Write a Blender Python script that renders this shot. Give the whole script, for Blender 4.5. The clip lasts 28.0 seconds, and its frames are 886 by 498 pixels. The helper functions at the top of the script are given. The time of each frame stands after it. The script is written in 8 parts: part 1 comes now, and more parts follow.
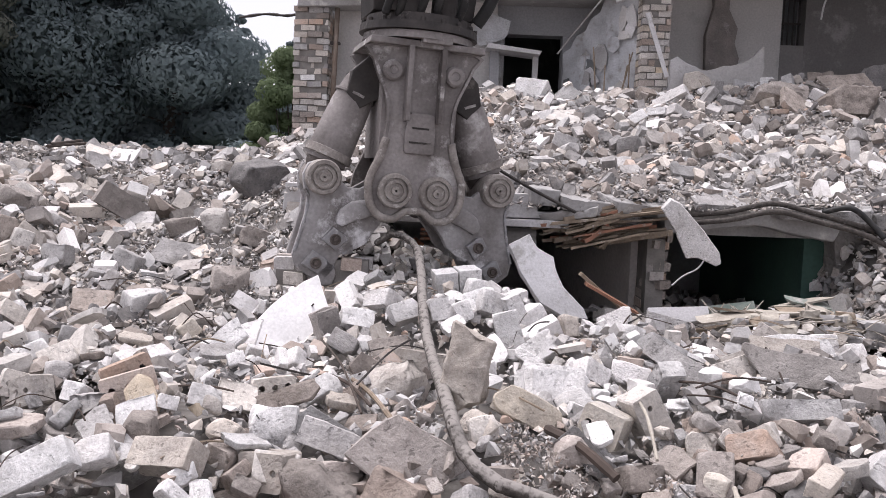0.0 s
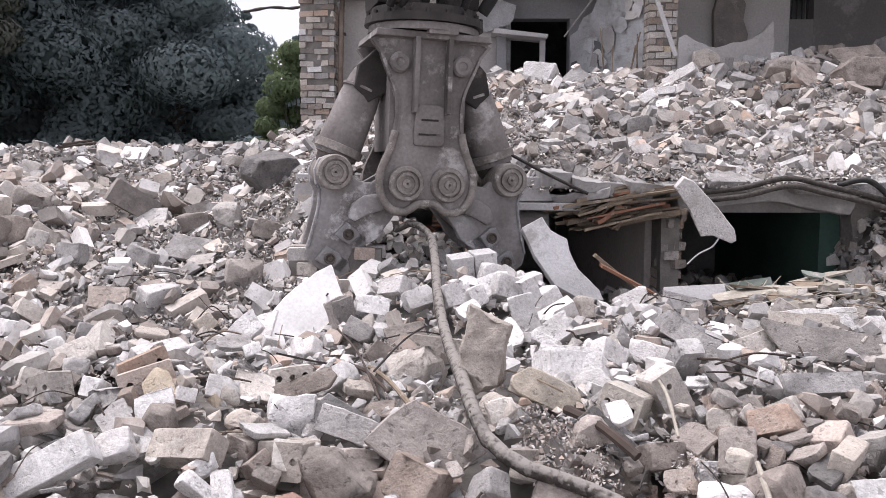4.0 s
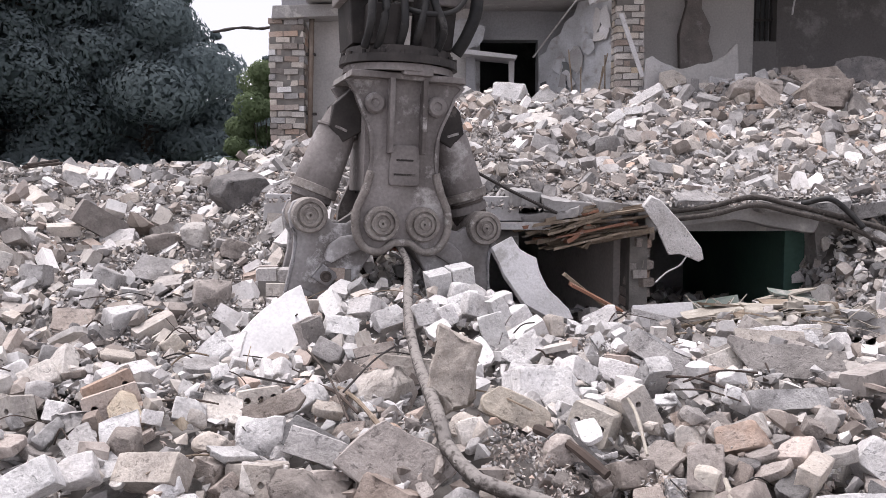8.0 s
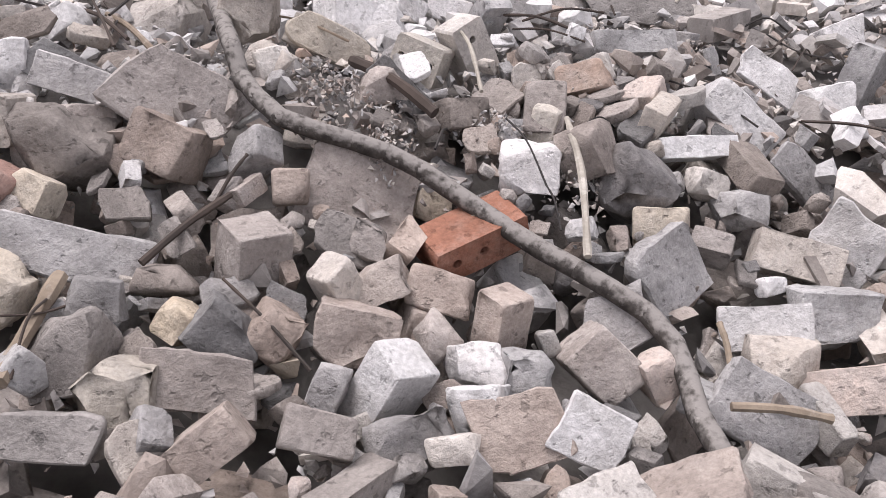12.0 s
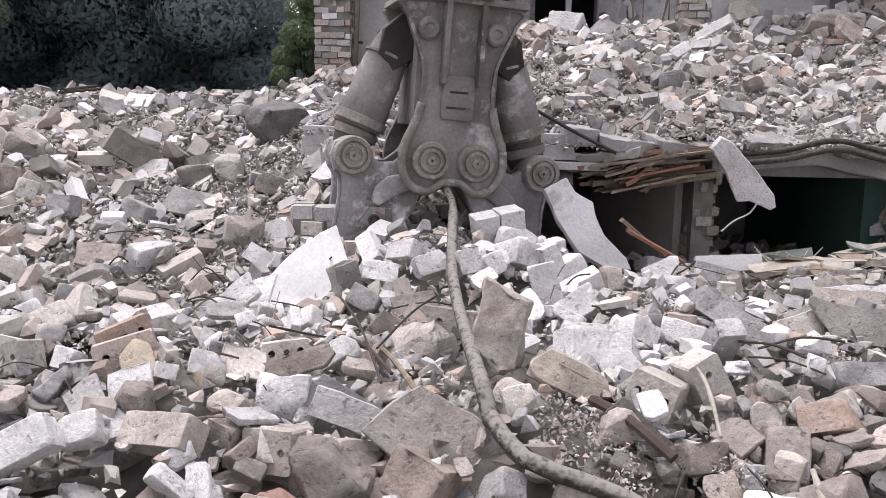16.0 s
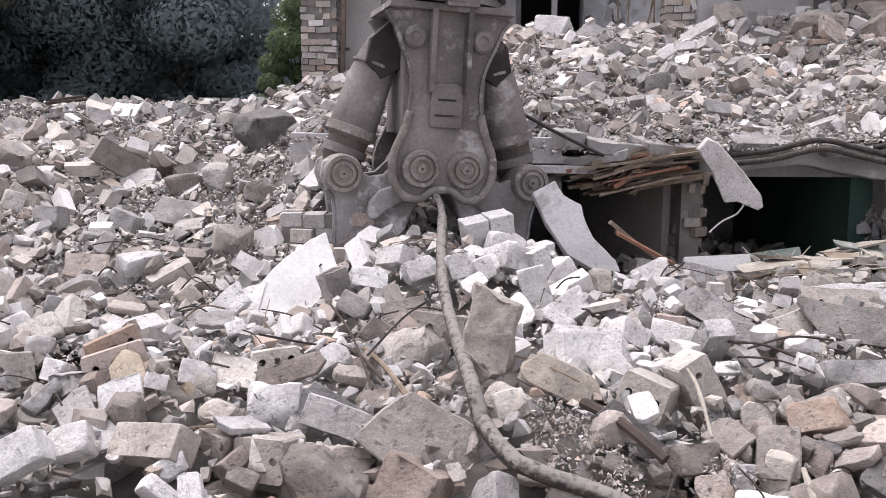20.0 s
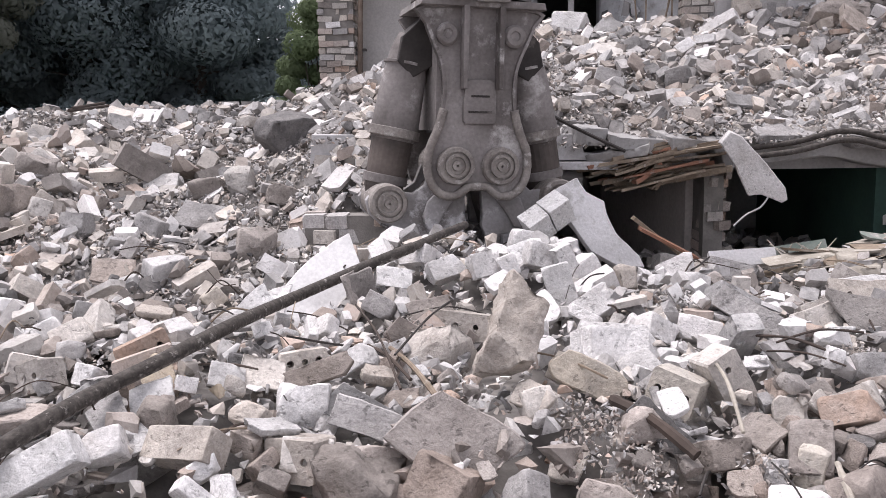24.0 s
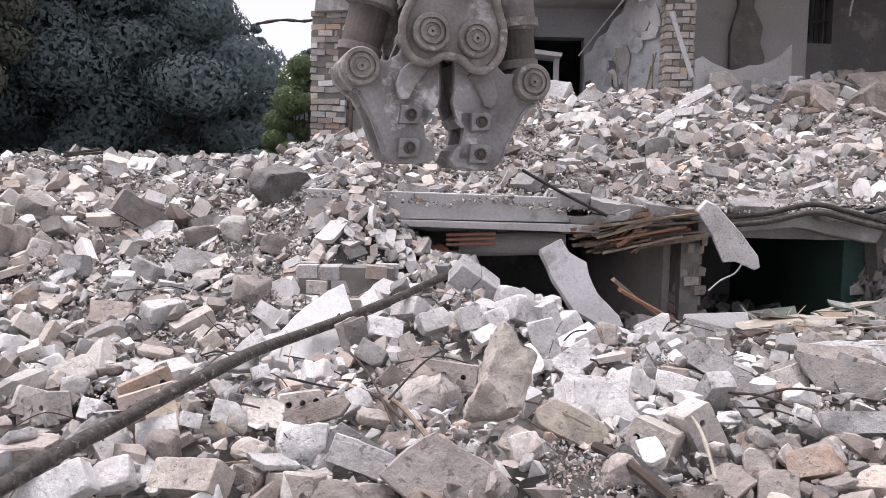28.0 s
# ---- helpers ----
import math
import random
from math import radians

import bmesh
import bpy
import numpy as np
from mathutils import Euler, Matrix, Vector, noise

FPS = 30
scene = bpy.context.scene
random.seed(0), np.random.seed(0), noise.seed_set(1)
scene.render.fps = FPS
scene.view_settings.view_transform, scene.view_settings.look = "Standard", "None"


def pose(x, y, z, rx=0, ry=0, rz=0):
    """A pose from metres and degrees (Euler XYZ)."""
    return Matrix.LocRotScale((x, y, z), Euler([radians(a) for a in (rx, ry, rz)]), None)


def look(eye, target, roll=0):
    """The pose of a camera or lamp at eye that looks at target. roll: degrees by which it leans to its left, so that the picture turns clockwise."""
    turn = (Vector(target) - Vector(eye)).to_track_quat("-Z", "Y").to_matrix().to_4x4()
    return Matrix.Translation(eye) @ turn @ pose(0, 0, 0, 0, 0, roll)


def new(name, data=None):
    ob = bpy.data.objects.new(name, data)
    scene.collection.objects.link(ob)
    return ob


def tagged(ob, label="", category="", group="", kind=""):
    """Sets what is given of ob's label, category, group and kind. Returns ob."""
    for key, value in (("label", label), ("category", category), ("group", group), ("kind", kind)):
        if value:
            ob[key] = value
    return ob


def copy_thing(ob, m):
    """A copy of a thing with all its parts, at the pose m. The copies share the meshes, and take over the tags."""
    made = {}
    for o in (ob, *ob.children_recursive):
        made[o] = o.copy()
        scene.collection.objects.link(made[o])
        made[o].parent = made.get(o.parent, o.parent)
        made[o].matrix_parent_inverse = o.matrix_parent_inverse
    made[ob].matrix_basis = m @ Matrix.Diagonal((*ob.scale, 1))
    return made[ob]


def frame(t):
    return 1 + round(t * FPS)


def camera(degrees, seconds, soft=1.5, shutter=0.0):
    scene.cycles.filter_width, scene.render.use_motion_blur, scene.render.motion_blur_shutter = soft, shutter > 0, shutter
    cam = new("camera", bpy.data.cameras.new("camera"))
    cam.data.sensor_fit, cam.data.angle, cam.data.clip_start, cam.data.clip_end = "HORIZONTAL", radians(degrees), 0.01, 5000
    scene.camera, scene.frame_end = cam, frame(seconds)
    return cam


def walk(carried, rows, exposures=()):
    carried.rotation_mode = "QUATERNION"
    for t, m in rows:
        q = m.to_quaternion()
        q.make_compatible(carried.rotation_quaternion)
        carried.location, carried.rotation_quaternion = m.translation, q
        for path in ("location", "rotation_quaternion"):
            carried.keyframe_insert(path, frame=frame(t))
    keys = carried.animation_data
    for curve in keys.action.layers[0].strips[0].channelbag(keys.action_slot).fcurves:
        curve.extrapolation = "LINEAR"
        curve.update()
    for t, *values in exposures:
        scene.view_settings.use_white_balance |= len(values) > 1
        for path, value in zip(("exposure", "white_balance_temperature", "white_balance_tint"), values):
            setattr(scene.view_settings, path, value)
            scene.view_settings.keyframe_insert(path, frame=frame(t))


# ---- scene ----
cam = camera(54.5, 28.0, soft=0.75)
METRES, EYE, TILT, LEAN, TURN = 1.7, 1.6, -5.0, -2.0, 0.0
ROWS = [
    (0.0, 0.0, 0.0, 0.0, 0.0, 0.0, -0.0),
    (0.5, -0.0042, -0.0001, 0.0019, -0.2, -0.55, 0.13),
    (1.0, 0.0046, 0.001, -0.0009, -0.62, -1.31, 0.59),
    (1.5, -0.0103, 0.0063, -0.0097, 1.65, -1.71, 1.2),
    (2.0, -0.0098, 0.0097, -0.0109, 1.65, -1.33, 1.78),
    (2.5, -0.0065, 0.0101, -0.014, 1.64, -0.83, 1.51),
    (3.0, -0.0, 0.0115, -0.0139, 1.05, -0.86, 1.81),
    (3.5, 0.0014, 0.0121, -0.0138, 0.98, -0.82, 1.88),
    (5.5, -0.008, 0.0053, -0.0133, 0.37, -0.22, 2.05),
    (6.0, -0.0101, 0.0058, -0.0142, 0.63, -0.25, 2.01),
    (6.5, -0.0062, 0.0067, -0.0159, 0.48, -0.5, 2.15),
    (7.0, -0.0112, 0.0066, -0.013, 0.43, 0.07, 2.07),
    (7.5, -0.0029, 0.007, -0.0109, 0.25, 0.67, 2.42),
    (8.0, 0.0053, 0.0099, -0.0135, -1.05, 0.56, 2.19),
    (8.5, 0.002, 0.0135, -0.016, -1.09, -0.35, 2.6),
    (9.0, 0.0081, 0.0137, -0.0201, -1.35, -0.69, 2.74),
    (9.5, 0.0136, 0.0546, -0.0549, -2.7, -4.68, 2.05),
    (10.0, 0.0075, 0.1575, -0.0947, -4.43, -11.27, 0.53),
    (10.5, 0.031, 0.2589, -0.1196, -6.86, -14.92, -1.03),
    (11.0, 0.0513, 0.3034, -0.155, -11.34, -18.69, -1.09),
    (11.5, 0.0556, 0.3063, -0.1817, -13.01, -20.89, -0.2),
    (13.5, 0.0192, 0.2624, -0.0713, -5.65, -12.95, -2.66),
    (14.0, 0.0193, 0.2428, -0.041, -2.65, -9.62, -1.12),
    (14.5, 0.0091, 0.2474, -0.0114, -0.02, -6.97, -0.69),
    (15.0, 0.0033, 0.247, 0.0099, 1.5, -3.69, 0.35),
    (15.5, 0.0099, 0.2441, 0.0081, 1.85, -3.09, 0.35),
    (16.0, 0.0048, 0.2429, 0.0035, 2.05, -3.64, 0.69),
    (16.5, 0.0063, 0.2419, 0.0031, 1.69, -4.08, 0.58),
    (17.0, 0.004, 0.2413, 0.0034, 1.46, -3.98, 0.45),
    (17.5, 0.0085, 0.2398, 0.0031, 1.25, -3.76, 0.4),
    (18.0, 0.0107, 0.2401, 0.0072, 1.29, -3.51, 0.5),
    (18.5, 0.0029, 0.2398, 0.005, 1.33, -3.55, 0.41),
    (19.0, 0.0081, 0.2401, 0.0052, 1.55, -3.83, 0.95),
    (19.5, 0.0103, 0.2404, 0.0039, 1.57, -3.48, 1.4),
    (20.0, 0.0078, 0.2404, 0.0053, 1.36, -3.34, 1.59),
    (20.5, 0.0043, 0.2413, 0.0037, 1.17, -3.17, 1.66),
    (21.0, 0.0083, 0.2423, 0.0078, 1.22, -2.55, 1.77),
    (21.5, 0.011, 0.2413, 0.0064, 0.53, -2.74, 2.08),
    (23.5, 0.0042, 0.2423, 0.0124, 2.18, -2.02, 1.91),
    (24.0, -0.0049, 0.2386, 0.0062, 2.57, -3.37, 2.73),
    (24.5, -0.0114, 0.2257, 0.0047, 3.41, -3.63, 2.78),
    (25.0, -0.022, 0.204, 0.0108, 3.74, -3.17, 2.1),
    (25.5, -0.0394, 0.1826, 0.0098, 5.97, -2.8, 1.48),
    (26.0, -0.0737, 0.1462, 0.0195, 8.55, -1.61, 1.07),
    (26.5, -0.0992, 0.1237, 0.0165, 11.58, -1.1, -0.43),
    (27.0, -0.0842, 0.1116, 0.0334, 9.1, 1.28, -1.92),
    (27.5, -0.0681, 0.1182, 0.0274, 5.44, 1.69, -0.63),
    (28.0, -0.045, 0.1156, -0.0021, 1.05, 0.47, 0.62),
]
walk(cam, [(t, pose(0, 0, EYE, TILT, LEAN, TURN) @ pose(METRES * x, METRES * y, METRES * z, 90 + pitch, roll, yaw)) for t, x, y, z, yaw, pitch, roll in ROWS],
     [(0.0, 0.46, 6350, 18), (9.2, 0.46, 6350, 18), (10.6, 0.27, 6400, 18), (13.0, 0.27, 6400, 18), (15.0, 0.38, 6350, 18), (24.5, 0.41, 6350, 18), (26.0, 0.47, 6350, 18), (28.0, 0.45, 6350, 18)])

# ---- world, sun, exposure ----
world = bpy.data.worlds.new("overcast")
scene.world = world
world.use_nodes = True
wn = world.node_tree.nodes
wl = world.node_tree.links
sky = wn.new("ShaderNodeTexSky")
sky.sky_type, sky.sun_disc = "NISHITA", False
sky.sun_elevation, sky.sun_rotation = radians(72), radians(-67)
cloud = wn.new("ShaderNodeMix")
cloud.data_type = "RGBA"
cloud.inputs["Factor"].default_value = 0.86
cloud.inputs["B"].default_value = (7.7, 7.7, 7.9, 1)
wl.new(sky.outputs["Color"], cloud.inputs["A"])
wl.new(cloud.outputs["Result"], wn["Background"].inputs["Color"])
wn["Background"].inputs["Strength"].default_value = 0.10
sun = new("sun", bpy.data.lights.new("sun", "SUN"))
sun.data.energy, sun.data.angle, sun.data.color = 3.5, radians(42), (1.0, 0.97, 0.93)
sun.matrix_world = look((0, 0, 0), (0.28, -0.12, -0.95))

# ---- materials ----


def mat_nodes(name):
    m = bpy.data.materials.new(name)
    m.use_nodes = True
    return m, m.node_tree.nodes, m.node_tree.links, m.node_tree.nodes["Principled BSDF"]


def shifted(n, l, vector):
    """The pattern starts elsewhere on every object."""
    mul, add = n.new("ShaderNodeMath"), n.new("ShaderNodeVectorMath")
    mul.operation, add.operation = "MULTIPLY", "ADD"
    mul.inputs[1].default_value = 37.0
    l.new(n.new("ShaderNodeObjectInfo").outputs["Random"], mul.inputs[0])
    l.new(vector, add.inputs[0])
    l.new(mul.outputs["Value"], add.inputs[1])
    return add.outputs["Vector"]


def surface(name, base, second, rough=0.9, metal=0.0, scale=6.0, fine=60.0, bump=0.3, spots=None, spot_scale=3.0, vary=0.0, island=False, depth=0.01, cover=0.56, grit=(0.9, 1.1), soft=0.09):
    """Two-scale procedural surface: base and second colour mixed by coarse noise, fine grain, optional spots of a third colour."""
    m, n, l, p = mat_nodes(name)
    tc = n.new("ShaderNodeTexCoord")
    big = n.new("ShaderNodeTexNoise")
    big.inputs["Scale"].default_value, big.inputs["Detail"].default_value = scale, 6
    small = n.new("ShaderNodeTexNoise")
    small.inputs["Scale"].default_value, small.inputs["Detail"].default_value = fine, 4
    geo = n.new("ShaderNodeNewGeometry")
    where = geo.outputs["Position"] if island else shifted(n, l, tc.outputs["Object"])
    for t in (big, small):
        l.new(where, t.inputs["Vector"])
    ramp = n.new("ShaderNodeValToRGB")
    ramp.color_ramp.elements[0].position, ramp.color_ramp.elements[1].position = 0.33, 0.68
    ramp.color_ramp.elements[0].color, ramp.color_ramp.elements[1].color = (*base, 1), (*second, 1)
    l.new(big.outputs["Fac"], ramp.inputs["Fac"])
    colour = ramp.outputs["Color"]
    if spots:
        sp = n.new("ShaderNodeTexNoise")
        sp.inputs["Scale"].default_value, sp.inputs["Detail"].default_value = spot_scale, 8
        sp.inputs["Roughness"].default_value = 0.7
        l.new(where, sp.inputs["Vector"])
        edge = n.new("ShaderNodeValToRGB")
        edge.color_ramp.elements[0].position, edge.color_ramp.elements[1].position = cover, cover + soft
        l.new(sp.outputs["Fac"], edge.inputs["Fac"])
        mix = n.new("ShaderNodeMix")
        mix.data_type = "RGBA"
        mix.inputs["B"].default_value = (*spots, 1)
        l.new(edge.outputs["Color"], mix.inputs["Factor"])
        l.new(colour, mix.inputs["A"])
        colour = mix.outputs["Result"]
    grain = n.new("ShaderNodeHueSaturation")
    span = n.new("ShaderNodeMapRange")
    span.inputs["From Min"].default_value, span.inputs["From Max"].default_value = 0.3, 0.7
    span.inputs["To Min"].default_value, span.inputs["To Max"].default_value = grit
    l.new(small.outputs["Fac"], span.inputs["Value"])
    value = span.outputs["Result"]
    if vary:
        if island:
            rnd = geo.outputs["Random Per Island"]
        else:
            rnd = n.new("ShaderNodeObjectInfo").outputs["Random"]
        vr = n.new("ShaderNodeMapRange")
        vr.inputs["To Min"].default_value, vr.inputs["To Max"].default_value = 1 - vary, 1 + vary
        l.new(rnd, vr.inputs["Value"])
        mul = n.new("ShaderNodeMath")
        mul.operation = "MULTIPLY"
        l.new(value, mul.inputs[0])
        l.new(vr.outputs["Result"], mul.inputs[1])
        value = mul.outputs["Value"]
    l.new(colour, grain.inputs["Color"])
    l.new(value, grain.inputs["Value"])
    l.new(grain.outputs["Color"], p.inputs["Base Color"])
    p.inputs["Roughness"].default_value, p.inputs["Metallic"].default_value = rough, metal
    p.inputs["Specular IOR Level"].default_value = 0.25
    if bump:
        mixh = n.new("ShaderNodeMath")
        mixh.operation = "MULTIPLY_ADD"
        mixh.inputs[1].default_value = 0.45
        l.new(small.outputs["Fac"], mixh.inputs[0])
        l.new(big.outputs["Fac"], mixh.inputs[2])
        b = n.new("ShaderNodeBump")
        b.inputs["Strength"].default_value, b.inputs["Distance"].default_value = bump, depth
        l.new(mixh.outputs["Value"], b.inputs["Height"])
        l.new(b.outputs["Normal"], p.inputs["Normal"])
    return m


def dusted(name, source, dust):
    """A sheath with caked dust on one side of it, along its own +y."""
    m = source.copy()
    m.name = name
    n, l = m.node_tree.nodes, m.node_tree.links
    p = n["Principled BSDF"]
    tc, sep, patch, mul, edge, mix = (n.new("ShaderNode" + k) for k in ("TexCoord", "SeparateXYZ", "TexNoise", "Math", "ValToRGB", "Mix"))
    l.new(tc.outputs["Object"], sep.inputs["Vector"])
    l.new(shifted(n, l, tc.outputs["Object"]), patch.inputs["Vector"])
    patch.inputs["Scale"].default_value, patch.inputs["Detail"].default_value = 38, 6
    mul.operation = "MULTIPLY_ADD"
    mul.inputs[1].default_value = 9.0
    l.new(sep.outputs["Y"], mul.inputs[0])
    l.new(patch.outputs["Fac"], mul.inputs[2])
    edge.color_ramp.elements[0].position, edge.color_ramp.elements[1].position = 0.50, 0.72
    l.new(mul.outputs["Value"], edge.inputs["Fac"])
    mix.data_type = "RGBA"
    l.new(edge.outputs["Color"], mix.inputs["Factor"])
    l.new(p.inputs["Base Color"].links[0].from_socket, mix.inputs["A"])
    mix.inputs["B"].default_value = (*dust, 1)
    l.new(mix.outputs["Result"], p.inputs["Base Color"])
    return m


RUBBLE = {}


def masonry(name, base, second, vary, spots, joined):
    """Broken masonry: dusty patches, pits, pale chipped edges and a gritty relief; tint and brightness differ from piece to piece."""
    m, n, l, p = mat_nodes(name)
    geo = n.new("ShaderNodeNewGeometry")
    where = geo.outputs["Position"] if joined else shifted(n, l, n.new("ShaderNodeTexCoord").outputs["Object"])
    rnd = geo.outputs["Random Per Island"] if joined else n.new("ShaderNodeObjectInfo").outputs["Random"]

    def tex(scale, detail, rough=0.55):
        t = n.new("ShaderNodeTexNoise")
        t.inputs["Scale"].default_value, t.inputs["Detail"].default_value, t.inputs["Roughness"].default_value = scale, detail, rough
        l.new(where, t.inputs["Vector"])
        return t.outputs["Fac"]

    def span(value, a, b, c, d):
        t = n.new("ShaderNodeMapRange")
        for k, v in zip(("From Min", "From Max", "To Min", "To Max"), (a, b, c, d)):
            t.inputs[k].default_value = v
        l.new(value, t.inputs["Value"])
        return t.outputs["Result"]

    def mix(fac, a, b):
        t = n.new("ShaderNodeMix")
        t.data_type = "RGBA"
        l.new(fac, t.inputs["Factor"])
        for k, v in (("A", a), ("B", b)):
            if isinstance(v, tuple):
                t.inputs[k].default_value = (*v, 1)
            else:
                l.new(v, t.inputs[k])
        return t.outputs["Result"]

    def maths(op, a, b):
        t = n.new("ShaderNodeMath")
        t.operation = op
        for k, v in ((0, a), (1, b)):
            if isinstance(v, (int, float)):
                t.inputs[k].default_value = v
            else:
                l.new(v, t.inputs[k])
        return t.outputs["Value"]

    wide, fine, pit = tex(6, 5), tex(70, 5, 0.7), tex(30, 3, 0.6)
    colour = mix(span(wide, 0.36, 0.64, 0, 1), base, second)
    colour = mix(span(tex(11, 8, 0.75), 0.48, 0.68, 0, 0.7 if joined else 0.42), colour, spots)
    colour = mix(span(tex(4.3, 6, 0.7), 0.54, 0.68, 0, 0.5), colour, tuple(v * k for v, k in zip(second, (0.62, 0.59, 0.56))))
    dark = tuple(v * 0.4 for v in second)
    pits = span(pit, 0.40, 0.32, 0, 0.4 if joined else 0.5)
    colour = mix(pits, colour, dark)
    pale = tuple(min(0.85, v * 1.35 + 0.03) for v in base)
    if not joined:
        colour = mix(span(geo.outputs["Pointiness"], 0.52, 0.66, 0, 0.3), colour, pale)
    hs = n.new("ShaderNodeHueSaturation")
    l.new(colour, hs.inputs["Color"])
    l.new(maths("MULTIPLY", span(rnd, 0, 1, 1 - vary, 1 + vary), span(fine, 0.3, 0.7, *((0.87, 1.12) if joined else (0.76, 1.18)))), hs.inputs["Value"])
    l.new(span(maths("FRACT", maths("MULTIPLY", rnd, 17.3), 0.0), 0, 1, 0.6, 1.3), hs.inputs["Saturation"])
    l.new(hs.outputs["Color"], p.inputs["Base Color"])
    p.inputs["Roughness"].default_value = 0.95
    p.inputs["Specular IOR Level"].default_value = 0.2
    b = n.new("ShaderNodeBump")
    b.inputs["Strength"].default_value, b.inputs["Distance"].default_value = (0.6, 0.014) if joined else (0.7, 0.02)
    l.new(maths("ADD", maths("ADD", maths("MULTIPLY", tex(22, 8, 0.65), 1.0), maths("MULTIPLY", fine, 0.35)), maths("MULTIPLY", pits, -0.5)), b.inputs["Height"])
    l.new(b.outputs["Normal"], p.inputs["Normal"])
    return m


def rubble_kind(key, base, second, vary, spots):
    """A rubble material twice: for single pieces and for joined ones."""
    RUBBLE[key] = (masonry(key + "_piece", base, second, vary, spots, False), masonry(key + "_joined", base, second, vary, spots, True))


rubble_kind("white", (0.70, 0.68, 0.675), (0.58, 0.56, 0.55), 0.14, (0.53, 0.515, 0.50))
rubble_kind("grey", (0.42, 0.405, 0.40), (0.26, 0.25, 0.245), 0.3, (0.52, 0.50, 0.48))
rubble_kind("beige", (0.56, 0.515, 0.47), (0.42, 0.385, 0.355), 0.22, (0.62, 0.59, 0.56))
rubble_kind("yellow", (0.57, 0.49, 0.39), (0.46, 0.405, 0.34), 0.15, (0.45, 0.42, 0.38))
rubble_kind("pink", (0.50, 0.385, 0.32), (0.42, 0.35, 0.31), 0.18, (0.45, 0.42, 0.39))
rubble_kind("dark", (0.13, 0.125, 0.125), (0.2, 0.19, 0.185), 0.25, (0.32, 0.30, 0.29))
rubble_kind("brown", (0.335, 0.300, 0.276), (0.222, 0.198, 0.182), 0.28, (0.43, 0.392, 0.362))
rubble_kind("tan", (0.39, 0.335, 0.30), (0.29, 0.246, 0.22), 0.2, (0.46, 0.41, 0.375))
rubble_kind("red", (0.31, 0.17, 0.13), (0.27, 0.155, 0.122), 0.12, (0.42, 0.32, 0.28))

DUST = surface("dusty_ground", (0.36, 0.34, 0.325), (0.25, 0.235, 0.225), 1.0, 0, 3, 45, 0.8, (0.38, 0.36, 0.34), 9, depth=0.03)
CONCRETE = surface("old_concrete", (0.38, 0.37, 0.365), (0.28, 0.27, 0.265), 0.92, 0, 2.5, 50, 0.4, (0.47, 0.455, 0.44), 4)
PALE_CONCRETE = surface("pale_concrete", (0.56, 0.55, 0.56), (0.44, 0.43, 0.43), 0.92, 0, 3, 60, 0.5, (0.36, 0.35, 0.34), 5)
PLASTER = surface("grey_plaster", (0.33, 0.33, 0.345), (0.28, 0.28, 0.29), 0.9, 0, 1.2, 40, 0.25, (0.24, 0.235, 0.235), 1.3)
WHITE_PLASTER = surface("cracked_white_plaster", (0.52, 0.53, 0.55), (0.38, 0.38, 0.39), 0.9, 0, 3.5, 40, 0.6, (0.27, 0.25, 0.235), 5, depth=0.03, cover=0.53, soft=0.12)
PALE_PLASTER = surface("pale_stained_plaster", (0.52, 0.50, 0.485), (0.42, 0.405, 0.395), 0.92, 0, 1.1, 40, 0.3, (0.36, 0.345, 0.335), 1.5, soft=0.14)
ROTTEN = surface("rotten_fibre_board", (0.42, 0.385, 0.335), (0.27, 0.245, 0.21), 0.95, 0, 8, 60, 0.7, (0.50, 0.47, 0.42), 9, depth=0.012)
# Dark colour carries the shade seen through the doorway, window and partition holes.
UNLIT_WALL = surface("basement_wall", (0.16, 0.165, 0.17), (0.10, 0.105, 0.105), 0.95, 0, 1.5, 30, 0.4, (0.22, 0.22, 0.22), 2)
# Basement tones are raised, so the dim cells look better lit.
BASEMENT_WALL = surface("pale_basement_wall", (0.42, 0.41, 0.40), (0.30, 0.29, 0.285), 0.95, 0, 1.5, 30, 0.4, (0.48, 0.47, 0.46), 2)
BASEMENT_PLASTER = surface("pale_basement_plaster", (0.62, 0.58, 0.55), (0.5, 0.465, 0.44), 0.95, 0, 1.8, 40, 0.3, (0.42, 0.39, 0.37), 3)
SLAB_PLASTER = surface("white_slab_plaster", (0.67, 0.66, 0.66), (0.58, 0.57, 0.57), 0.9, 0, 5, 60, 0.35, (0.55, 0.53, 0.51), 9, depth=0.008, cover=0.64)
GREEN_WALL = surface("green_painted_wall", (0.07, 0.135, 0.11), (0.045, 0.085, 0.072), 0.7, 0, 1.5, 30, 0.3)
STEEL = surface("dusty_worn_steel", (0.275, 0.253, 0.246), (0.115, 0.102, 0.097), 0.72, 0.1, 2.6, 45, 0.4, (0.47, 0.45, 0.44), 4.0, depth=0.008, cover=0.555, grit=(0.84, 1.12), soft=0.13)
SLEEVE_STEEL = surface("oily_brown_steel", (0.15, 0.125, 0.112), (0.06, 0.051, 0.047), 0.6, 0.15, 3, 45, 0.35, (0.27, 0.245, 0.23), 4, depth=0.006, cover=0.6, soft=0.1)
PIN_STEEL = surface("dusty_turned_steel", (0.31, 0.285, 0.265), (0.18, 0.16, 0.148), 0.7, 0.2, 9, 60, 0.5, (0.42, 0.40, 0.38), 14, depth=0.006, cover=0.56, grit=(0.8, 1.15))
